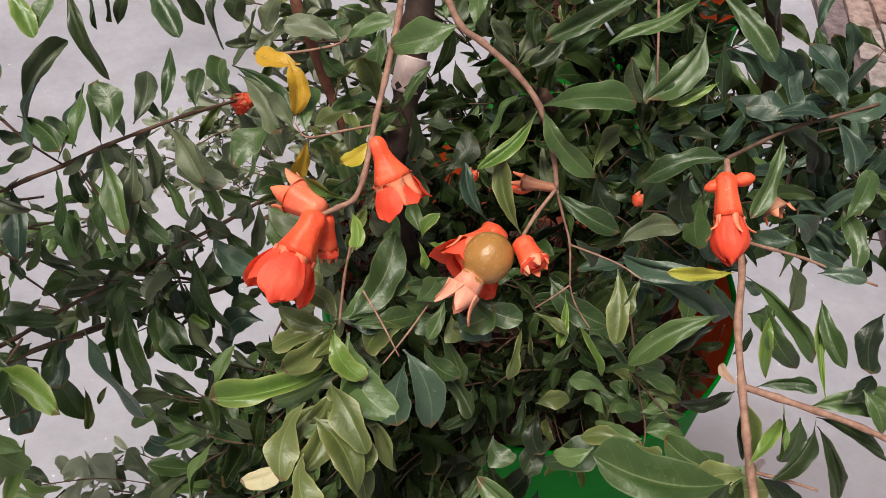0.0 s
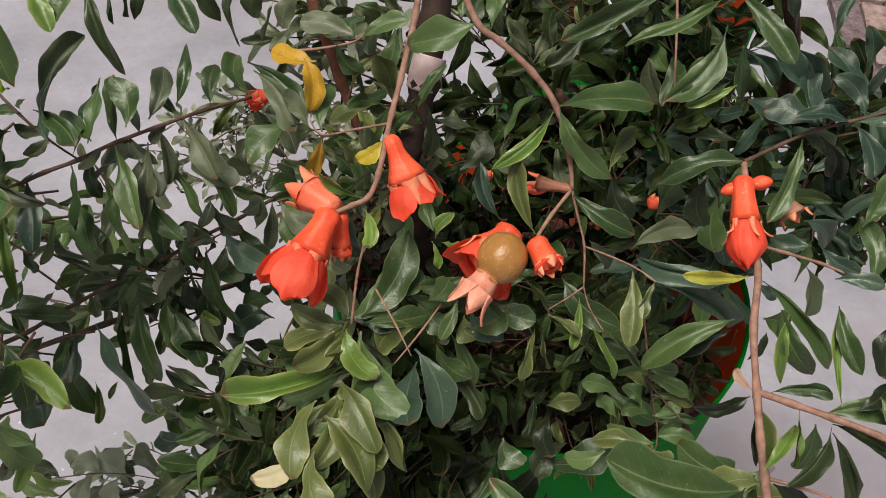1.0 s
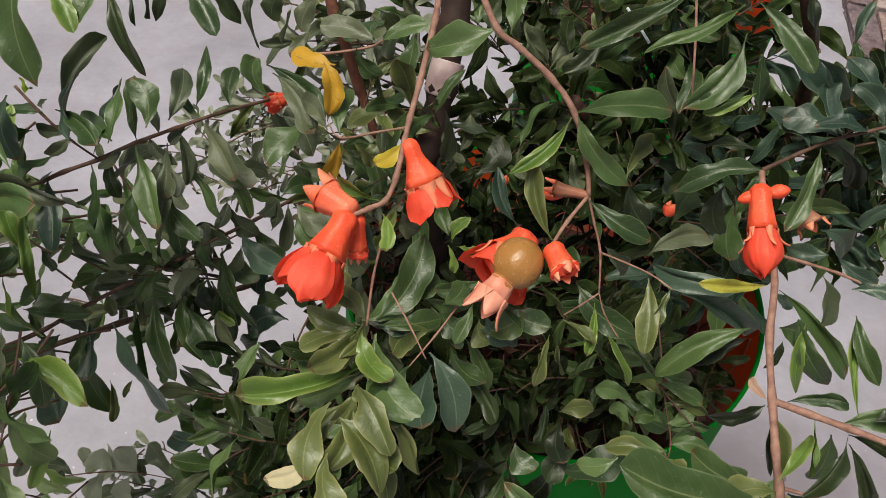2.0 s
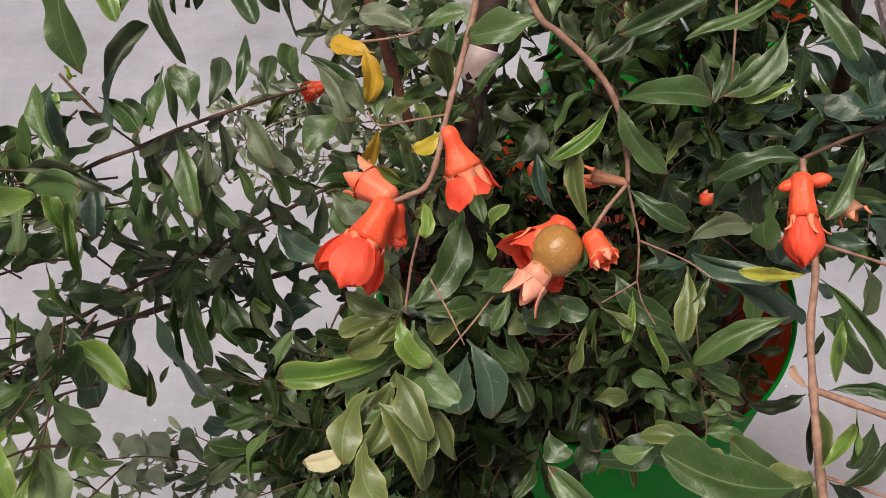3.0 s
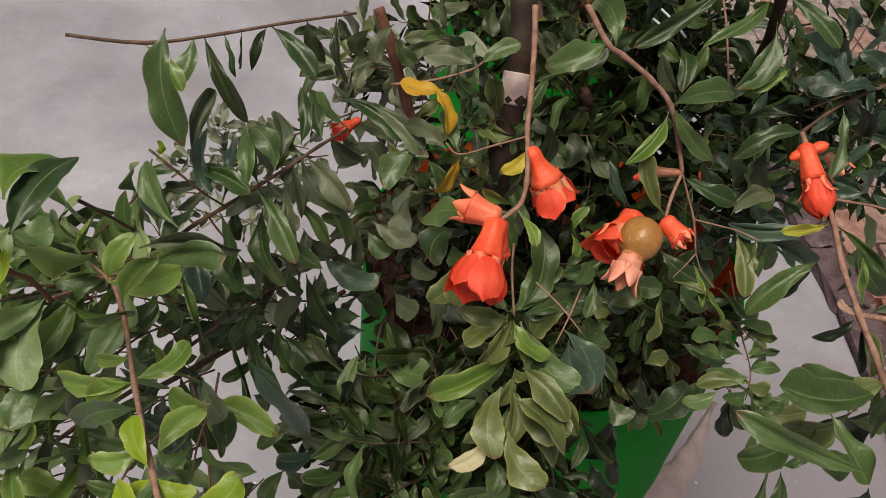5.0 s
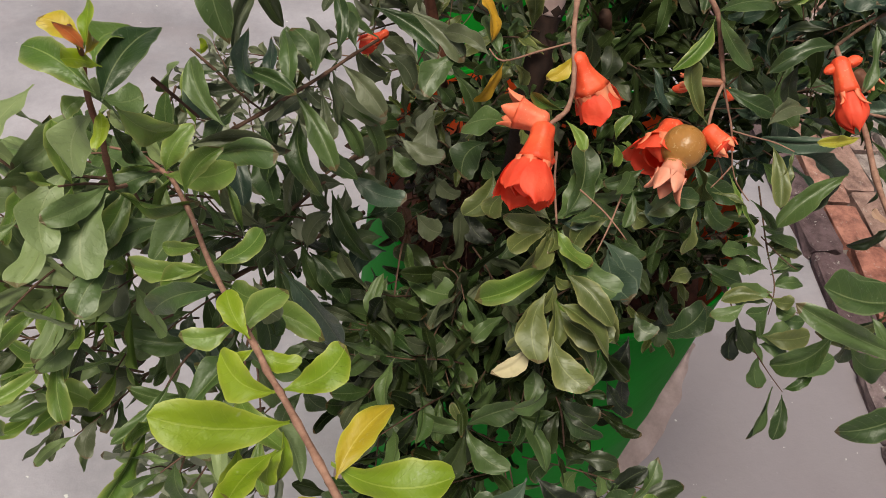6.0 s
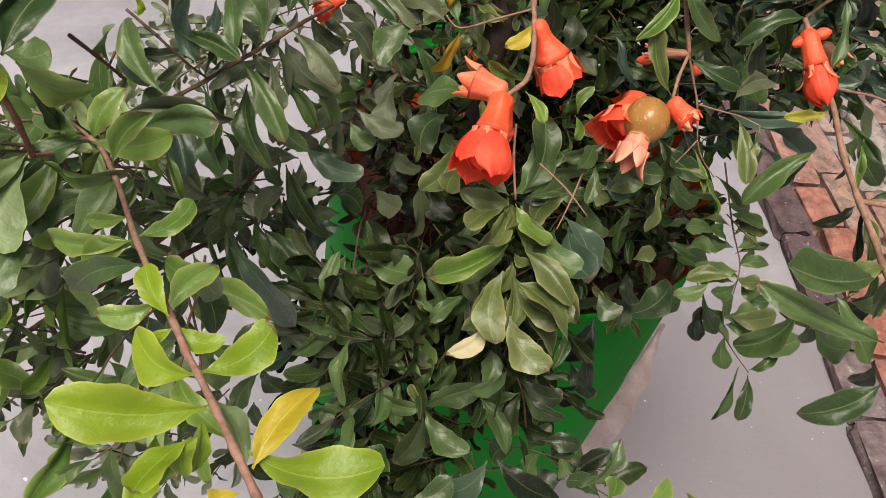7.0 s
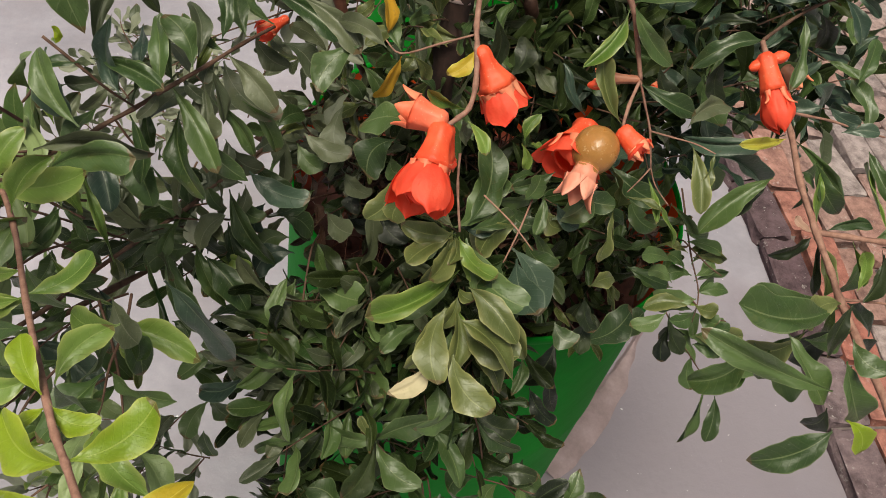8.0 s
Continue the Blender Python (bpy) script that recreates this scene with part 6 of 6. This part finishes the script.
leaf((-0.049, 0.272, 1.081), (-0.077, 0.260, 1.070), 0.0165, "olive", 24)
leaf((-0.048, 0.271, 1.081), (-0.068, 0.253, 1.060), 0.0159, "olive", -10)
leaf((-0.046, 0.271, 1.082), (-0.026, 0.247, 1.073), 0.0165, "bright", -26)
leaf((-0.047, 0.278, 1.082), (-0.024, 0.303, 1.097), 0.0189, "mature2", 13)
leaf((-0.051, 0.228, 1.061), (-0.022, 0.194, 1.055), 0.0237, "olive", -31)
leaf((-0.057, 0.237, 1.061), (-0.069, 0.200, 1.042), 0.0199, "olive", 31)
leaf((-0.067, 0.231, 1.051), (-0.073, 0.212, 1.027), 0.0164, "olive", -27)
leaf((-0.055, 0.215, 1.046), (-0.044, 0.177, 1.047), 0.0203, "olive", 20)
leaf((-0.044, 0.243, 1.071), (-0.027, 0.206, 1.065), 0.0186, "olive", 24)
leaf((-0.008, 0.278, 1.081), (-0.030, 0.270, 1.064), 0.0177, "olive", -4)
branch(0.0006, 0.0003, (-0.063, 0.499, 0.837), (-0.061, 0.502, 0.854), (-0.067, 0.510, 0.865), bark=TWIG_RED)
branch(0.0005, 0.0003, (-0.023, 0.455, 0.792), (-0.031, 0.465, 0.811), (-0.035, 0.477, 0.826), bark=TWIG_RED)
branch(0.0005, 0.0003, (-0.058, 0.474, 0.741), (-0.056, 0.486, 0.764), (-0.043, 0.499, 0.785), bark=TWIG_RED)
branch(0.0007, 0.0003, (-0.039, 0.447, 0.800), (-0.033, 0.457, 0.824), (-0.024, 0.470, 0.844), bark=TWIG_RED)
branch(0.0007, 0.0003, (-0.030, 0.538, 0.786), (-0.032, 0.541, 0.802), (-0.033, 0.548, 0.814), bark=TWIG_RED)
branch(0.0007, 0.0003, (-0.051, 0.476, 0.739), (-0.051, 0.489, 0.763), (-0.048, 0.504, 0.783), bark=TWIG_RED)
branch(0.0004, 0.0003, (-0.027, 0.509, 0.778), (-0.036, 0.517, 0.795), (-0.039, 0.527, 0.808), bark=TWIG_RED)
branch(0.0008, 0.0003, (-0.033, 0.493, 0.813), (-0.036, 0.501, 0.832), (-0.033, 0.511, 0.847), bark=TWIG_RED)
branch(0.0007, 0.0003, (-0.047, 0.504, 0.816), (-0.049, 0.509, 0.833), (-0.045, 0.517, 0.847), bark=TWIG_RED)
branch(0.0007, 0.0003, (-0.042, 0.452, 0.789), (-0.045, 0.456, 0.804), (-0.053, 0.463, 0.814), bark=TWIG_RED)
branch(0.0007, 0.0003, (-0.064, 0.480, 0.824), (-0.065, 0.487, 0.843), (-0.076, 0.499, 0.855), bark=TWIG_RED)
branch(0.0008, 0.0003, (-0.012, 0.461, 0.799), (-0.009, 0.463, 0.815), (-0.004, 0.468, 0.827), bark=TWIG_RED)
leaf((0.163, 0.199, 1.089), (0.166, 0.186, 1.071), 0.0080, "dark", 8)
leaf((0.170, 0.199, 1.092), (0.197, 0.188, 1.072), 0.0142, "dark", -14)
leaf((0.134, 0.181, 1.087), (0.179, 0.181, 1.087), 0.0148, "mature", 12)
leaf((0.138, 0.186, 1.085), (0.109, 0.184, 1.057), 0.0186, "olive", -16)
leaf((0.137, 0.186, 1.085), (0.151, 0.198, 1.082), 0.0072, "bright", 5)
leaf((0.173, 0.303, 1.119), (0.193, 0.304, 1.110), 0.0088, "blue", 10)
leaf((0.177, 0.279, 1.108), (0.171, 0.268, 1.094), 0.0080, "dark", -10)
leaf((0.175, 0.285, 1.112), (0.198, 0.285, 1.097), 0.0180, "mature", 12)
leaf((-0.291, 0.231, 1.163), (-0.302, 0.195, 1.149), 0.0224, "pale", 12)
leaf((-0.305, 0.237, 1.173), (-0.315, 0.201, 1.158), 0.0198, "pale", -10)
leaf((-0.291, 0.208, 1.140), (-0.307, 0.188, 1.129), 0.0160, "mature2", -14)
leaf((0.202, 0.276, 1.138), (0.208, 0.242, 1.133), 0.0095, "mature", 10)
leaf((0.225, 0.262, 1.148), (0.219, 0.235, 1.135), 0.0169, "dark", -10)
leaf((0.214, 0.230, 1.128), (0.222, 0.211, 1.120), 0.0111, "mature", 14)
leaf((0.118, 0.192, 1.068), (0.088, 0.190, 1.027), 0.0209, "mature", 14)
leaf((0.146, 0.190, 1.081), (0.130, 0.181, 1.040), 0.0190, "mature", -12)
leaf((0.163, 0.184, 1.087), (0.148, 0.182, 1.043), 0.0184, "dark", 10)
leaf((0.168, 0.177, 1.087), (0.187, 0.167, 1.070), 0.0158, "dark", -14)
leaf((0.123, 0.181, 1.064), (0.156, 0.171, 1.048), 0.0177, "mature", 8)
leaf((-0.142, 0.458, 1.116), (-0.094, 0.431, 1.096), 0.0165, "mature", 12)

# limbs that carry the shoots
branch(0.0045, 0.0020, (0.20, 0.50, 1.20), (0.10, 0.44, 1.27), (0.03, 0.40, 1.27), (-0.007, 0.372, 1.241))

# ---- flowers and fruit ----
flower((-0.058, 0.304, 1.139), (-0.077, 0.264, 1.112), 0.0335, 3, 0.50, 6, flare=0.45, close=0.0, lobe=0.30, lobe_width=0.70, mouth=0.66, neck=0.42, label="open red flower with soft rounded petals")
flower((-0.056, 0.304, 1.137), (-0.077, 0.318, 1.138), 0.028, 4, 0.80, 0, calyx=CALYX_PALE, lobes=5, flare=0.6, lobe=0.42, lobe_width=1.15, mouth=0.70, neck=0.50, label="spent pale orange calyx without petals")
flower((-0.034, 0.341, 1.162), (-0.014, 0.322, 1.130), 0.028, 5, 0.60, 6, flare=0.40, close=-0.15, lobe=0.32, lobe_width=0.85, mouth=0.80, neck=0.34, label="hanging red flower, its petals just showing")
flower((0.163, 0.355, 1.150), (0.167, 0.308, 1.124), 0.0212, 6, 0.50, 5, lobes=5, flare=1.3, close=0.70, lobe=0.24, lobe_width=0.50, mouth=0.76, neck=0.56, label="hanging red flower on the thick stem")
flower((0.039, 0.322, 1.122), (0.021, 0.295, 1.108), 0.036, 7, 0.50, 6, flare=0.9, close=-0.15, lobe=0.30, lobe_width=0.6, mouth=0.80, neck=0.46, label="red flower behind the fruit")
flower((-0.054, 0.306, 1.136), (-0.053, 0.299, 1.109), 0.0120, 21, 0.80, 4, close=0.8, flare=-0.2, lobe=0.30, lobe_width=0.9, mouth=0.86, neck=0.6, label="narrow red bud behind the open flower")
bud((0.165, 0.352, 1.146), (0.152, 0.348, 1.142), 0.0075, CALYX, 0)
bud((0.167, 0.352, 1.146), (0.179, 0.351, 1.152), 0.0085, CALYX, 0)
flower((0.049, 0.304, 1.133), (0.0585, 0.286, 1.130), 0.0165, 15, 0.78, 4, close=0.9, flare=-0.35, lobe=0.30, lobe_width=0.9, mouth=0.86, neck=0.70, label="red bud just opening beside the fruit")
flower((0.067, 0.331, 1.147), (0.046, 0.343, 1.139), 0.013, 16, 0.80, 0, calyx=BUD, lobes=5, flare=0.5, lobe=0.3, mouth=0.7, neck=0.4, label="dried brown calyx beside the stem")
fruit((0.033, 0.295, 1.126), (0.017, 0.273, 1.112), 0.0138, "young olive-brown pomegranate with a pale orange crown")
flower((-0.125, 0.470, 1.087), (-0.147, 0.463, 1.077), 0.0145, 8, 0.55, 5, close=0.45, flare=0.9, lobe=0.34, lobe_width=0.8, label="small red flower at the end of a shoot")
flower((0.194, 0.366, 1.131), (0.205, 0.350, 1.123), 0.020, 12, 0.7, 0, calyx=BUD, lobes=4, flare=0.5, lobe=0.25, lobe_width=0.7, label="dried brown flower among the leaves")
bud((0.138, 0.409, 1.069), (0.143, 0.415, 1.075), 0.010, CALYX)
bud((0.024, 0.434, 1.052), (0.028, 0.442, 1.059), 0.011, CALYX)
bud((0.056, 0.346, 1.131), (0.044, 0.348, 1.129), 0.0065, CALYX, 0)
# pale tape wound round a stem
bm = bmesh.new()
tube_into(bm, [Vector(p) - plant.location for p in ((-0.019, 0.435, 1.152), (-0.020, 0.432, 1.147), (-0.021, 0.430, 1.141), (-0.022, 0.427, 1.133))], 0.0106, 0.0104, 14, knots=False)
part("tape", smooth(bm), TAPE, plant, "pale plastic tape wound round the stem")

# pale string caught among the twigs
string = new("string")
string.location = (0.088, 0.458, 1.185)
for n, pts in enumerate((((0.086, 0.461, 1.188), (0.092, 0.450, 1.185), (0.101, 0.442, 1.177)), ((0.084, 0.465, 1.178), (0.085, 0.453, 1.180), (0.090, 0.449, 1.176)))):
    bm = bmesh.new()
    tube_into(bm, [Vector(p) - string.location for p in pts], 0.0009, 0.0009, 6, knots=False)
    part("strand", smooth(bm), THREAD, string)
tagged(string, "pale plastic string tied among the twigs", "string")

# ---- foliage that fills the shrub ----
fill = Foliage(plant, 11)
# mostly dark-look leaves, so the shade of the inner shrub is in their colour
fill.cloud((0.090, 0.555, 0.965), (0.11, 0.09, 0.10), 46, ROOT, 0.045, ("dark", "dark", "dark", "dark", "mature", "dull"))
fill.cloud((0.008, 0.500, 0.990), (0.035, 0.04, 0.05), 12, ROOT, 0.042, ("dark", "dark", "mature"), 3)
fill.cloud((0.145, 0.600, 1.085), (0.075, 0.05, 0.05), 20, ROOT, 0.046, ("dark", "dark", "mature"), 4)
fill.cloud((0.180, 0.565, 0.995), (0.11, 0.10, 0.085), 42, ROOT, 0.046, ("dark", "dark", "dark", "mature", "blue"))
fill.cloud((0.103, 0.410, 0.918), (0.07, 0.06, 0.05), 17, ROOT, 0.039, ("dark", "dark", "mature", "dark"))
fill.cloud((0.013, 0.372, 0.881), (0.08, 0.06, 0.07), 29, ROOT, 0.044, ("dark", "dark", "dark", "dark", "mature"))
fill.cloud((-0.085, 0.332, 0.898), (0.055, 0.05, 0.07), 24, ROOT, 0.045, ("mature", "mature2", "dull", "dark"))
fill.cloud((-0.076, 0.488, 0.992), (0.04, 0.05, 0.06), 9, ROOT, 0.034, ("grey", "dull", "olive", "dull"))
fill.cloud((-0.225, 0.730, 0.823), (0.11, 0.10, 0.08), 6, ROOT, 0.034, ("grey", "dull"))
fill.cloud((-0.240, 0.685, 0.849), (0.075, 0.08, 0.06), 20, ROOT, 0.026, ("grey", "grey", "dull"), 4)
fill.cloud((-0.296, 0.379, 0.611), (0.10, 0.05, 0.04), 10, ROOT, 0.034, ("grey", "grey", "dull"))
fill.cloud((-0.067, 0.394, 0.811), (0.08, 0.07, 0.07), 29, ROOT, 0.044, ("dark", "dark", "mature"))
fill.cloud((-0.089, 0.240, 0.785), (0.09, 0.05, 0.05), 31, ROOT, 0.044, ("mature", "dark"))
fill.cloud((-0.312, 0.275, 1.073), (0.05, 0.05, 0.10), 14, ROOT, 0.044, ("pale", "bright", "pale"), 3)
fill.cloud((-0.367, 0.314, 0.967), (0.06, 0.06, 0.09), 11, ROOT, 0.044, ("pale", "dull", "bright"), 3)
fill.cloud((0.180, 0.420, 1.030), (0.04, 0.05, 0.05), 8, ROOT, 0.044, ("dark", "blue", "mature"), 3)
fill.cloud((-0.258, 0.225, 1.010), (0.05, 0.04, 0.05), 6, ROOT, 0.044, ("mature2", "pale", "bright"), 3)
fill.cloud((0.359, 0.577, 1.027), (0.07, 0.05, 0.045), 10, ROOT, 0.047, ("dark", "dark", "blue", "mature"), 3)
fill.cloud((-0.318, 0.489, 0.883), (0.08, 0.05, 0.07), 8, ROOT, 0.044, ("mature", "mature2", "dull"), 3)
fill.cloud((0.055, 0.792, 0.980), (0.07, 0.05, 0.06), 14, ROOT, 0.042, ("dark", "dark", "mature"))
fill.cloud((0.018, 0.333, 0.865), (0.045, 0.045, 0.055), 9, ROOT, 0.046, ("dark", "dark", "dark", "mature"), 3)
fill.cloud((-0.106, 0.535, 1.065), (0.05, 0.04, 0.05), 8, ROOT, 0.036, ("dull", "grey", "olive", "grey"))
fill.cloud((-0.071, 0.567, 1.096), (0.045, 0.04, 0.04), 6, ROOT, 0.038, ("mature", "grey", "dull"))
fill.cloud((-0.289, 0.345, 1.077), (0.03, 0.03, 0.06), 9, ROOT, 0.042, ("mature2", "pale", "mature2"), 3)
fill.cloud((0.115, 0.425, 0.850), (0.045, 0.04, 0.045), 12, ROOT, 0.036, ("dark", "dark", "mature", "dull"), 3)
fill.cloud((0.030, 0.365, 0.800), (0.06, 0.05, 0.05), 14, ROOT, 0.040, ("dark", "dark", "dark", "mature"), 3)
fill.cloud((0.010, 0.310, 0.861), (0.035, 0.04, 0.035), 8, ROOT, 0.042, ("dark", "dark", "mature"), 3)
fill.cloud((-0.194, 0.394, 0.950), (0.04, 0.04, 0.05), 8, ROOT, 0.042, ("mature", "dull", "dull"), 3)
fill.cloud((-0.060, 0.545, 0.850), (0.045, 0.06, 0.06), 17, ROOT, 0.030, ("rust", "rust", "dull", "dark"), 3)
fill.cloud((-0.010, 0.600, 0.860), (0.05, 0.06, 0.06), 15, ROOT, 0.030, ("rust", "dark", "rust", "olive"), 3)
fill.cloud((-0.085, 0.500, 0.930), (0.04, 0.05, 0.05), 9, ROOT, 0.030, ("dull", "rust", "mature"), 3)
fill.cloud((0.195, 0.445, 0.840), (0.025, 0.03, 0.03), 5, ROOT, 0.034, ("dark", "rust", "dark", "mature"), 3)
fill.cloud((0.165, 0.440, 0.880), (0.04, 0.04, 0.04), 8, ROOT, 0.036, ("dark", "rust", "olive", "dark"), 3)
fill.cloud((0.337, 0.541, 1.015), (0.045, 0.04, 0.035), 8, ROOT, 0.046, ("blue", "dark", "mature"), 3)
fill.cloud((0.364, 0.501, 0.992), (0.03, 0.03, 0.03), 4, ROOT, 0.044, ("blue", "dark"), 3)
fill.cloud((-0.029, 0.412, 1.100), (0.03, 0.03, 0.035), 6, ROOT, 0.036, ("olive", "mature", "dull"), 3)
fill.cloud((-0.351, 0.296, 0.860), (0.05, 0.05, 0.05), 3, ROOT, 0.038, ("pale", "dull", "mature2"), 3)
fill.cloud((-0.308, 0.265, 0.820), (0.05, 0.05, 0.04), 2, ROOT, 0.036, ("pale", "dull", "grey"), 3)
fill.cloud((0.100, 0.670, 1.000), (0.03, 0.03, 0.03), 5, ROOT, 0.042, ("dark", "olive", "mature"), 3)
fill.cloud((0.100, 0.400, 0.870), (0.06, 0.04, 0.05), 10, ROOT, 0.032, ("rust", "olive", "dark"), 3)
fill.cloud((0.323, 0.589, 1.004), (0.055, 0.04, 0.03), 9, ROOT, 0.044, ("blue", "dark", "mature"), 3)
fill.cloud((0.285, 0.500, 1.110), (0.035, 0.04, 0.025), 5, ROOT, 0.044, ("blue", "dark"), 3)
fill.cloud((0.235, 0.435, 0.850), (0.02, 0.025, 0.03), 5, ROOT, 0.034, ("dark", "rust", "mature"), 3)
fill.cloud((0.275, 0.486, 1.040), (0.04, 0.03, 0.03), 9, ROOT, 0.044, ("blue", "dark", "mature"), 3)
fill.cloud((-0.301, 0.333, 0.950), (0.045, 0.04, 0.04), 2, ROOT, 0.046, ("mature", "dull", "mature2"), 3)
fill.finish()

# thin dry red stalks that stand up from the soil
rng = random.Random(41)
bm = bmesh.new()
for _ in range(110):
    a, r = rng.uniform(0, 6.28), 0.17 * math.sqrt(rng.random())
    p = Vector((POT_A[0] + r * math.cos(a), POT_A[1] + r * math.sin(a), SOIL_AT + 0.004))
    way = Vector((rng.uniform(-0.35, 0.35), rng.uniform(-0.45, 0.25), 1.0)) * rng.uniform(0.05, 0.20)
    bend = Vector((rng.uniform(-0.02, 0.02), rng.uniform(-0.02, 0.02), 0))
    tube_into(bm, [q - plant.location for q in (p, p + way * 0.35 + bend * 0.6, p + way * 0.7 + bend, p + way)], 0.0013, 0.0006, 5)
tagged(part("dry_growth", smooth(bm), TWIG_RED, plant), kind="stuff")

# mud dried on the cement along the foot of the pot
bm = bmesh.new()
inner, outer, lower = [], [], []
for k in range(96):
    a = 2 * math.pi * k / 96
    reach = 0.020 + 0.014 * noise.noise(Vector((math.cos(a) * 3, math.sin(a) * 3, 2)))
    for ring, r, z in ((inner, 0.211, 0.014), (outer, 0.211 + reach * 0.6, 0.008), (lower, 0.211 + reach, -0.006)):
        ring.append(bm.verts.new((r * math.cos(a), r * math.sin(a), z)))
join_rings(bm, [inner, outer, lower])
mud = part("dried_mud", smooth(bm), DIRT, None)
mud.location = (*POT_A, 0.003)
tagged(mud, "brown dried mud on the cement at the foot of the pot", "mud", kind="stuff")

# a thin pinkish skin of old mortar that runs out from the foot of the pot
bm = bmesh.new()
start, finish = Vector((0.40, 0.56)), Vector((0.72, 0.86))
along = (finish - start).normalized()
across = Vector((along.y, -along.x))
rows = []
for i in range(41):
    f = i / 40
    p = start.lerp(finish, f)
    left = 0.055 * math.sin(math.pi * min(1.0, f * 1.6 + 0.1)) + 0.012 * noise.noise(Vector((f * 9, 0, 3)))
    right = (0.050 - 0.020 * f) * math.sin(math.pi * min(1.0, f * 0.9 + 0.12)) + 0.016 * noise.noise(Vector((f * 7, 5, 3)))
    edge = [p - across * (left + 0.012), p - across * left, p, p + across * right, p + across * (right + 0.012)]
    rows.append([bm.verts.new((q.x - start.x, q.y - start.y, z)) for q, z in zip(edge, (-0.008, 0.006, 0.011, 0.006, -0.008))])
for a, b in zip(rows, rows[1:]):
    for k in range(4):
        bm.faces.new((a[k], b[k], b[k + 1], a[k + 1]))
bmesh.ops.recalc_face_normals(bm, faces=bm.faces)
patch = part("mortar_patch", smooth(bm), DIRT, None)
patch.location = (start.x, start.y, 0.003)
tagged(patch, "thin pinkish-brown mortar patch on the cement beside the pot", "mortar patch", kind="structure")

# ---- the shrub in the rear pot ----
plant = thing("pomegranate_shrub", (POT_B[0], POT_B[1], SOIL_AT), "leafy dark green shrub in the rear pot", "shrub", "pomegranate shrubs")
branch(0.008, 0.005, (0.25, 1.19, 0.685), (0.24, 1.20, 0.84), (0.20, 1.24, 1.02), name="trunk")
branch(0.007, 0.004, (0.29, 1.18, 0.685), (0.31, 1.17, 0.84), (0.34, 1.20, 1.00), name="trunk")
back = Foliage(plant, 23)
# dark look again: shade inside the rear shrub carried by leaf colour
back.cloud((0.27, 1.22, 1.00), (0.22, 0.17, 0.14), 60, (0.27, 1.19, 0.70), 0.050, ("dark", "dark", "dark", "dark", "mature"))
back.finish()

# ---- brick edging beside the yard ----
def block_mesh(seed, name, material, bevel, wear):
    rng = random.Random(seed)
    bm = bmesh.new()
    bmesh.ops.create_cube(bm, size=1.0)
    bmesh.ops.bevel(bm, geom=list(bm.edges), offset=bevel, segments=1, affect="EDGES")
    bmesh.ops.subdivide_edges(bm, edges=[e for e in bm.edges if e.calc_length() > 0.5], cuts=2, use_grid_fill=True)
    shift = Vector((seed * 3.1, 0, 0))
    for v in bm.verts:
        v.co += Vector((rng.uniform(-wear, wear), rng.uniform(-wear, wear) * 0.5, rng.uniform(-wear, wear))) + wear * 1.4 * noise.noise_vector(v.co * 3.5 + shift)
    me = bpy.data.meshes.new(name)
    bm.to_mesh(me)
    bm.free()
    me.materials.append(material)
    return me


edging = thing("brick_edging", (edge_x(1.0), 1.0, 0), "worn brick paving with a dark kerb course beside the yard", "paving")
edging["kind"] = "structure"
KERBS = [block_mesh(40 + i, "kerb_stone", KERB, 0.05, 0.035) for i in range(4)]
ORANGES = [block_mesh(80 + i, "brick", BRICK_ORANGE, 0.05, 0.022) for i in range(3)]
BRICKS = [block_mesh(60 + i, "brick", BRICK, 0.05, 0.020) for i in range(5)]
bm = bmesh.new()
lane = []
for i in range(43):
    y = -0.65 + 0.1 * i
    lane.append([bm.verts.new((edge_x(y) + 0.012 + 0.155 * k + 0.006 * noise.noise(Vector((k, y * 9, 0))) - edging.location.x, y - 1.0, 0.014 + 0.006 * noise.noise(Vector((k * 3, y * 14, 1))))) for k in range(8)])
for a, b in zip(lane, lane[1:]):
    for k in range(7):
        bm.faces.new((a[k], a[k + 1], b[k + 1], b[k]))
part("mortar_bed", smooth(bm), MORTAR, edging)
rng = random.Random(9)
y = -0.6
while y < 3.6:
    long = rng.uniform(0.14, 0.42)
    slope = math.atan2(edge_x(y + 0.2) - edge_x(y), 0.2)
    ob = new("kerb_stone", rng.choice(KERBS))
    ob.parent = edging
    ob.matrix_basis = Matrix.Translation((edge_x(y + long / 2) + 0.048 - edging.location.x, y + long / 2 - 1.0, 0.010)) @ Matrix.Rotation(-slope + rng.uniform(-0.03, 0.03), 4, "Z") @ Matrix.Diagonal((0.094, long - 0.005, 0.05 + rng.uniform(-0.006, 0.006), 1))
    y += long
for row in range(11):
    y = -0.6 + rng.uniform(0, 0.1)
    while y < 3.6:
        long = rng.choice((0.24, 0.23, 0.21, 0.15))
        slope = math.atan2(edge_x(y + 0.2) - edge_x(y), 0.2)
        ob = new("brick", rng.choice(ORANGES if row == 0 and y < 1.5 else BRICKS))
        ob.parent = edging
        ob.matrix_basis = Matrix.Translation((edge_x(y + long / 2) + 0.146 + row * 0.097 - edging.location.x, y + long / 2 - 1.0, 0.012 + rng.uniform(-0.006, 0.008))) @ Matrix.Rotation(-slope + rng.uniform(-0.05, 0.05), 4, "Z") @ Matrix.Rotation(rng.uniform(-0.04, 0.04), 4, "X") @ Matrix.Diagonal((0.088, long - 0.012, 0.06, 1))
        y += long
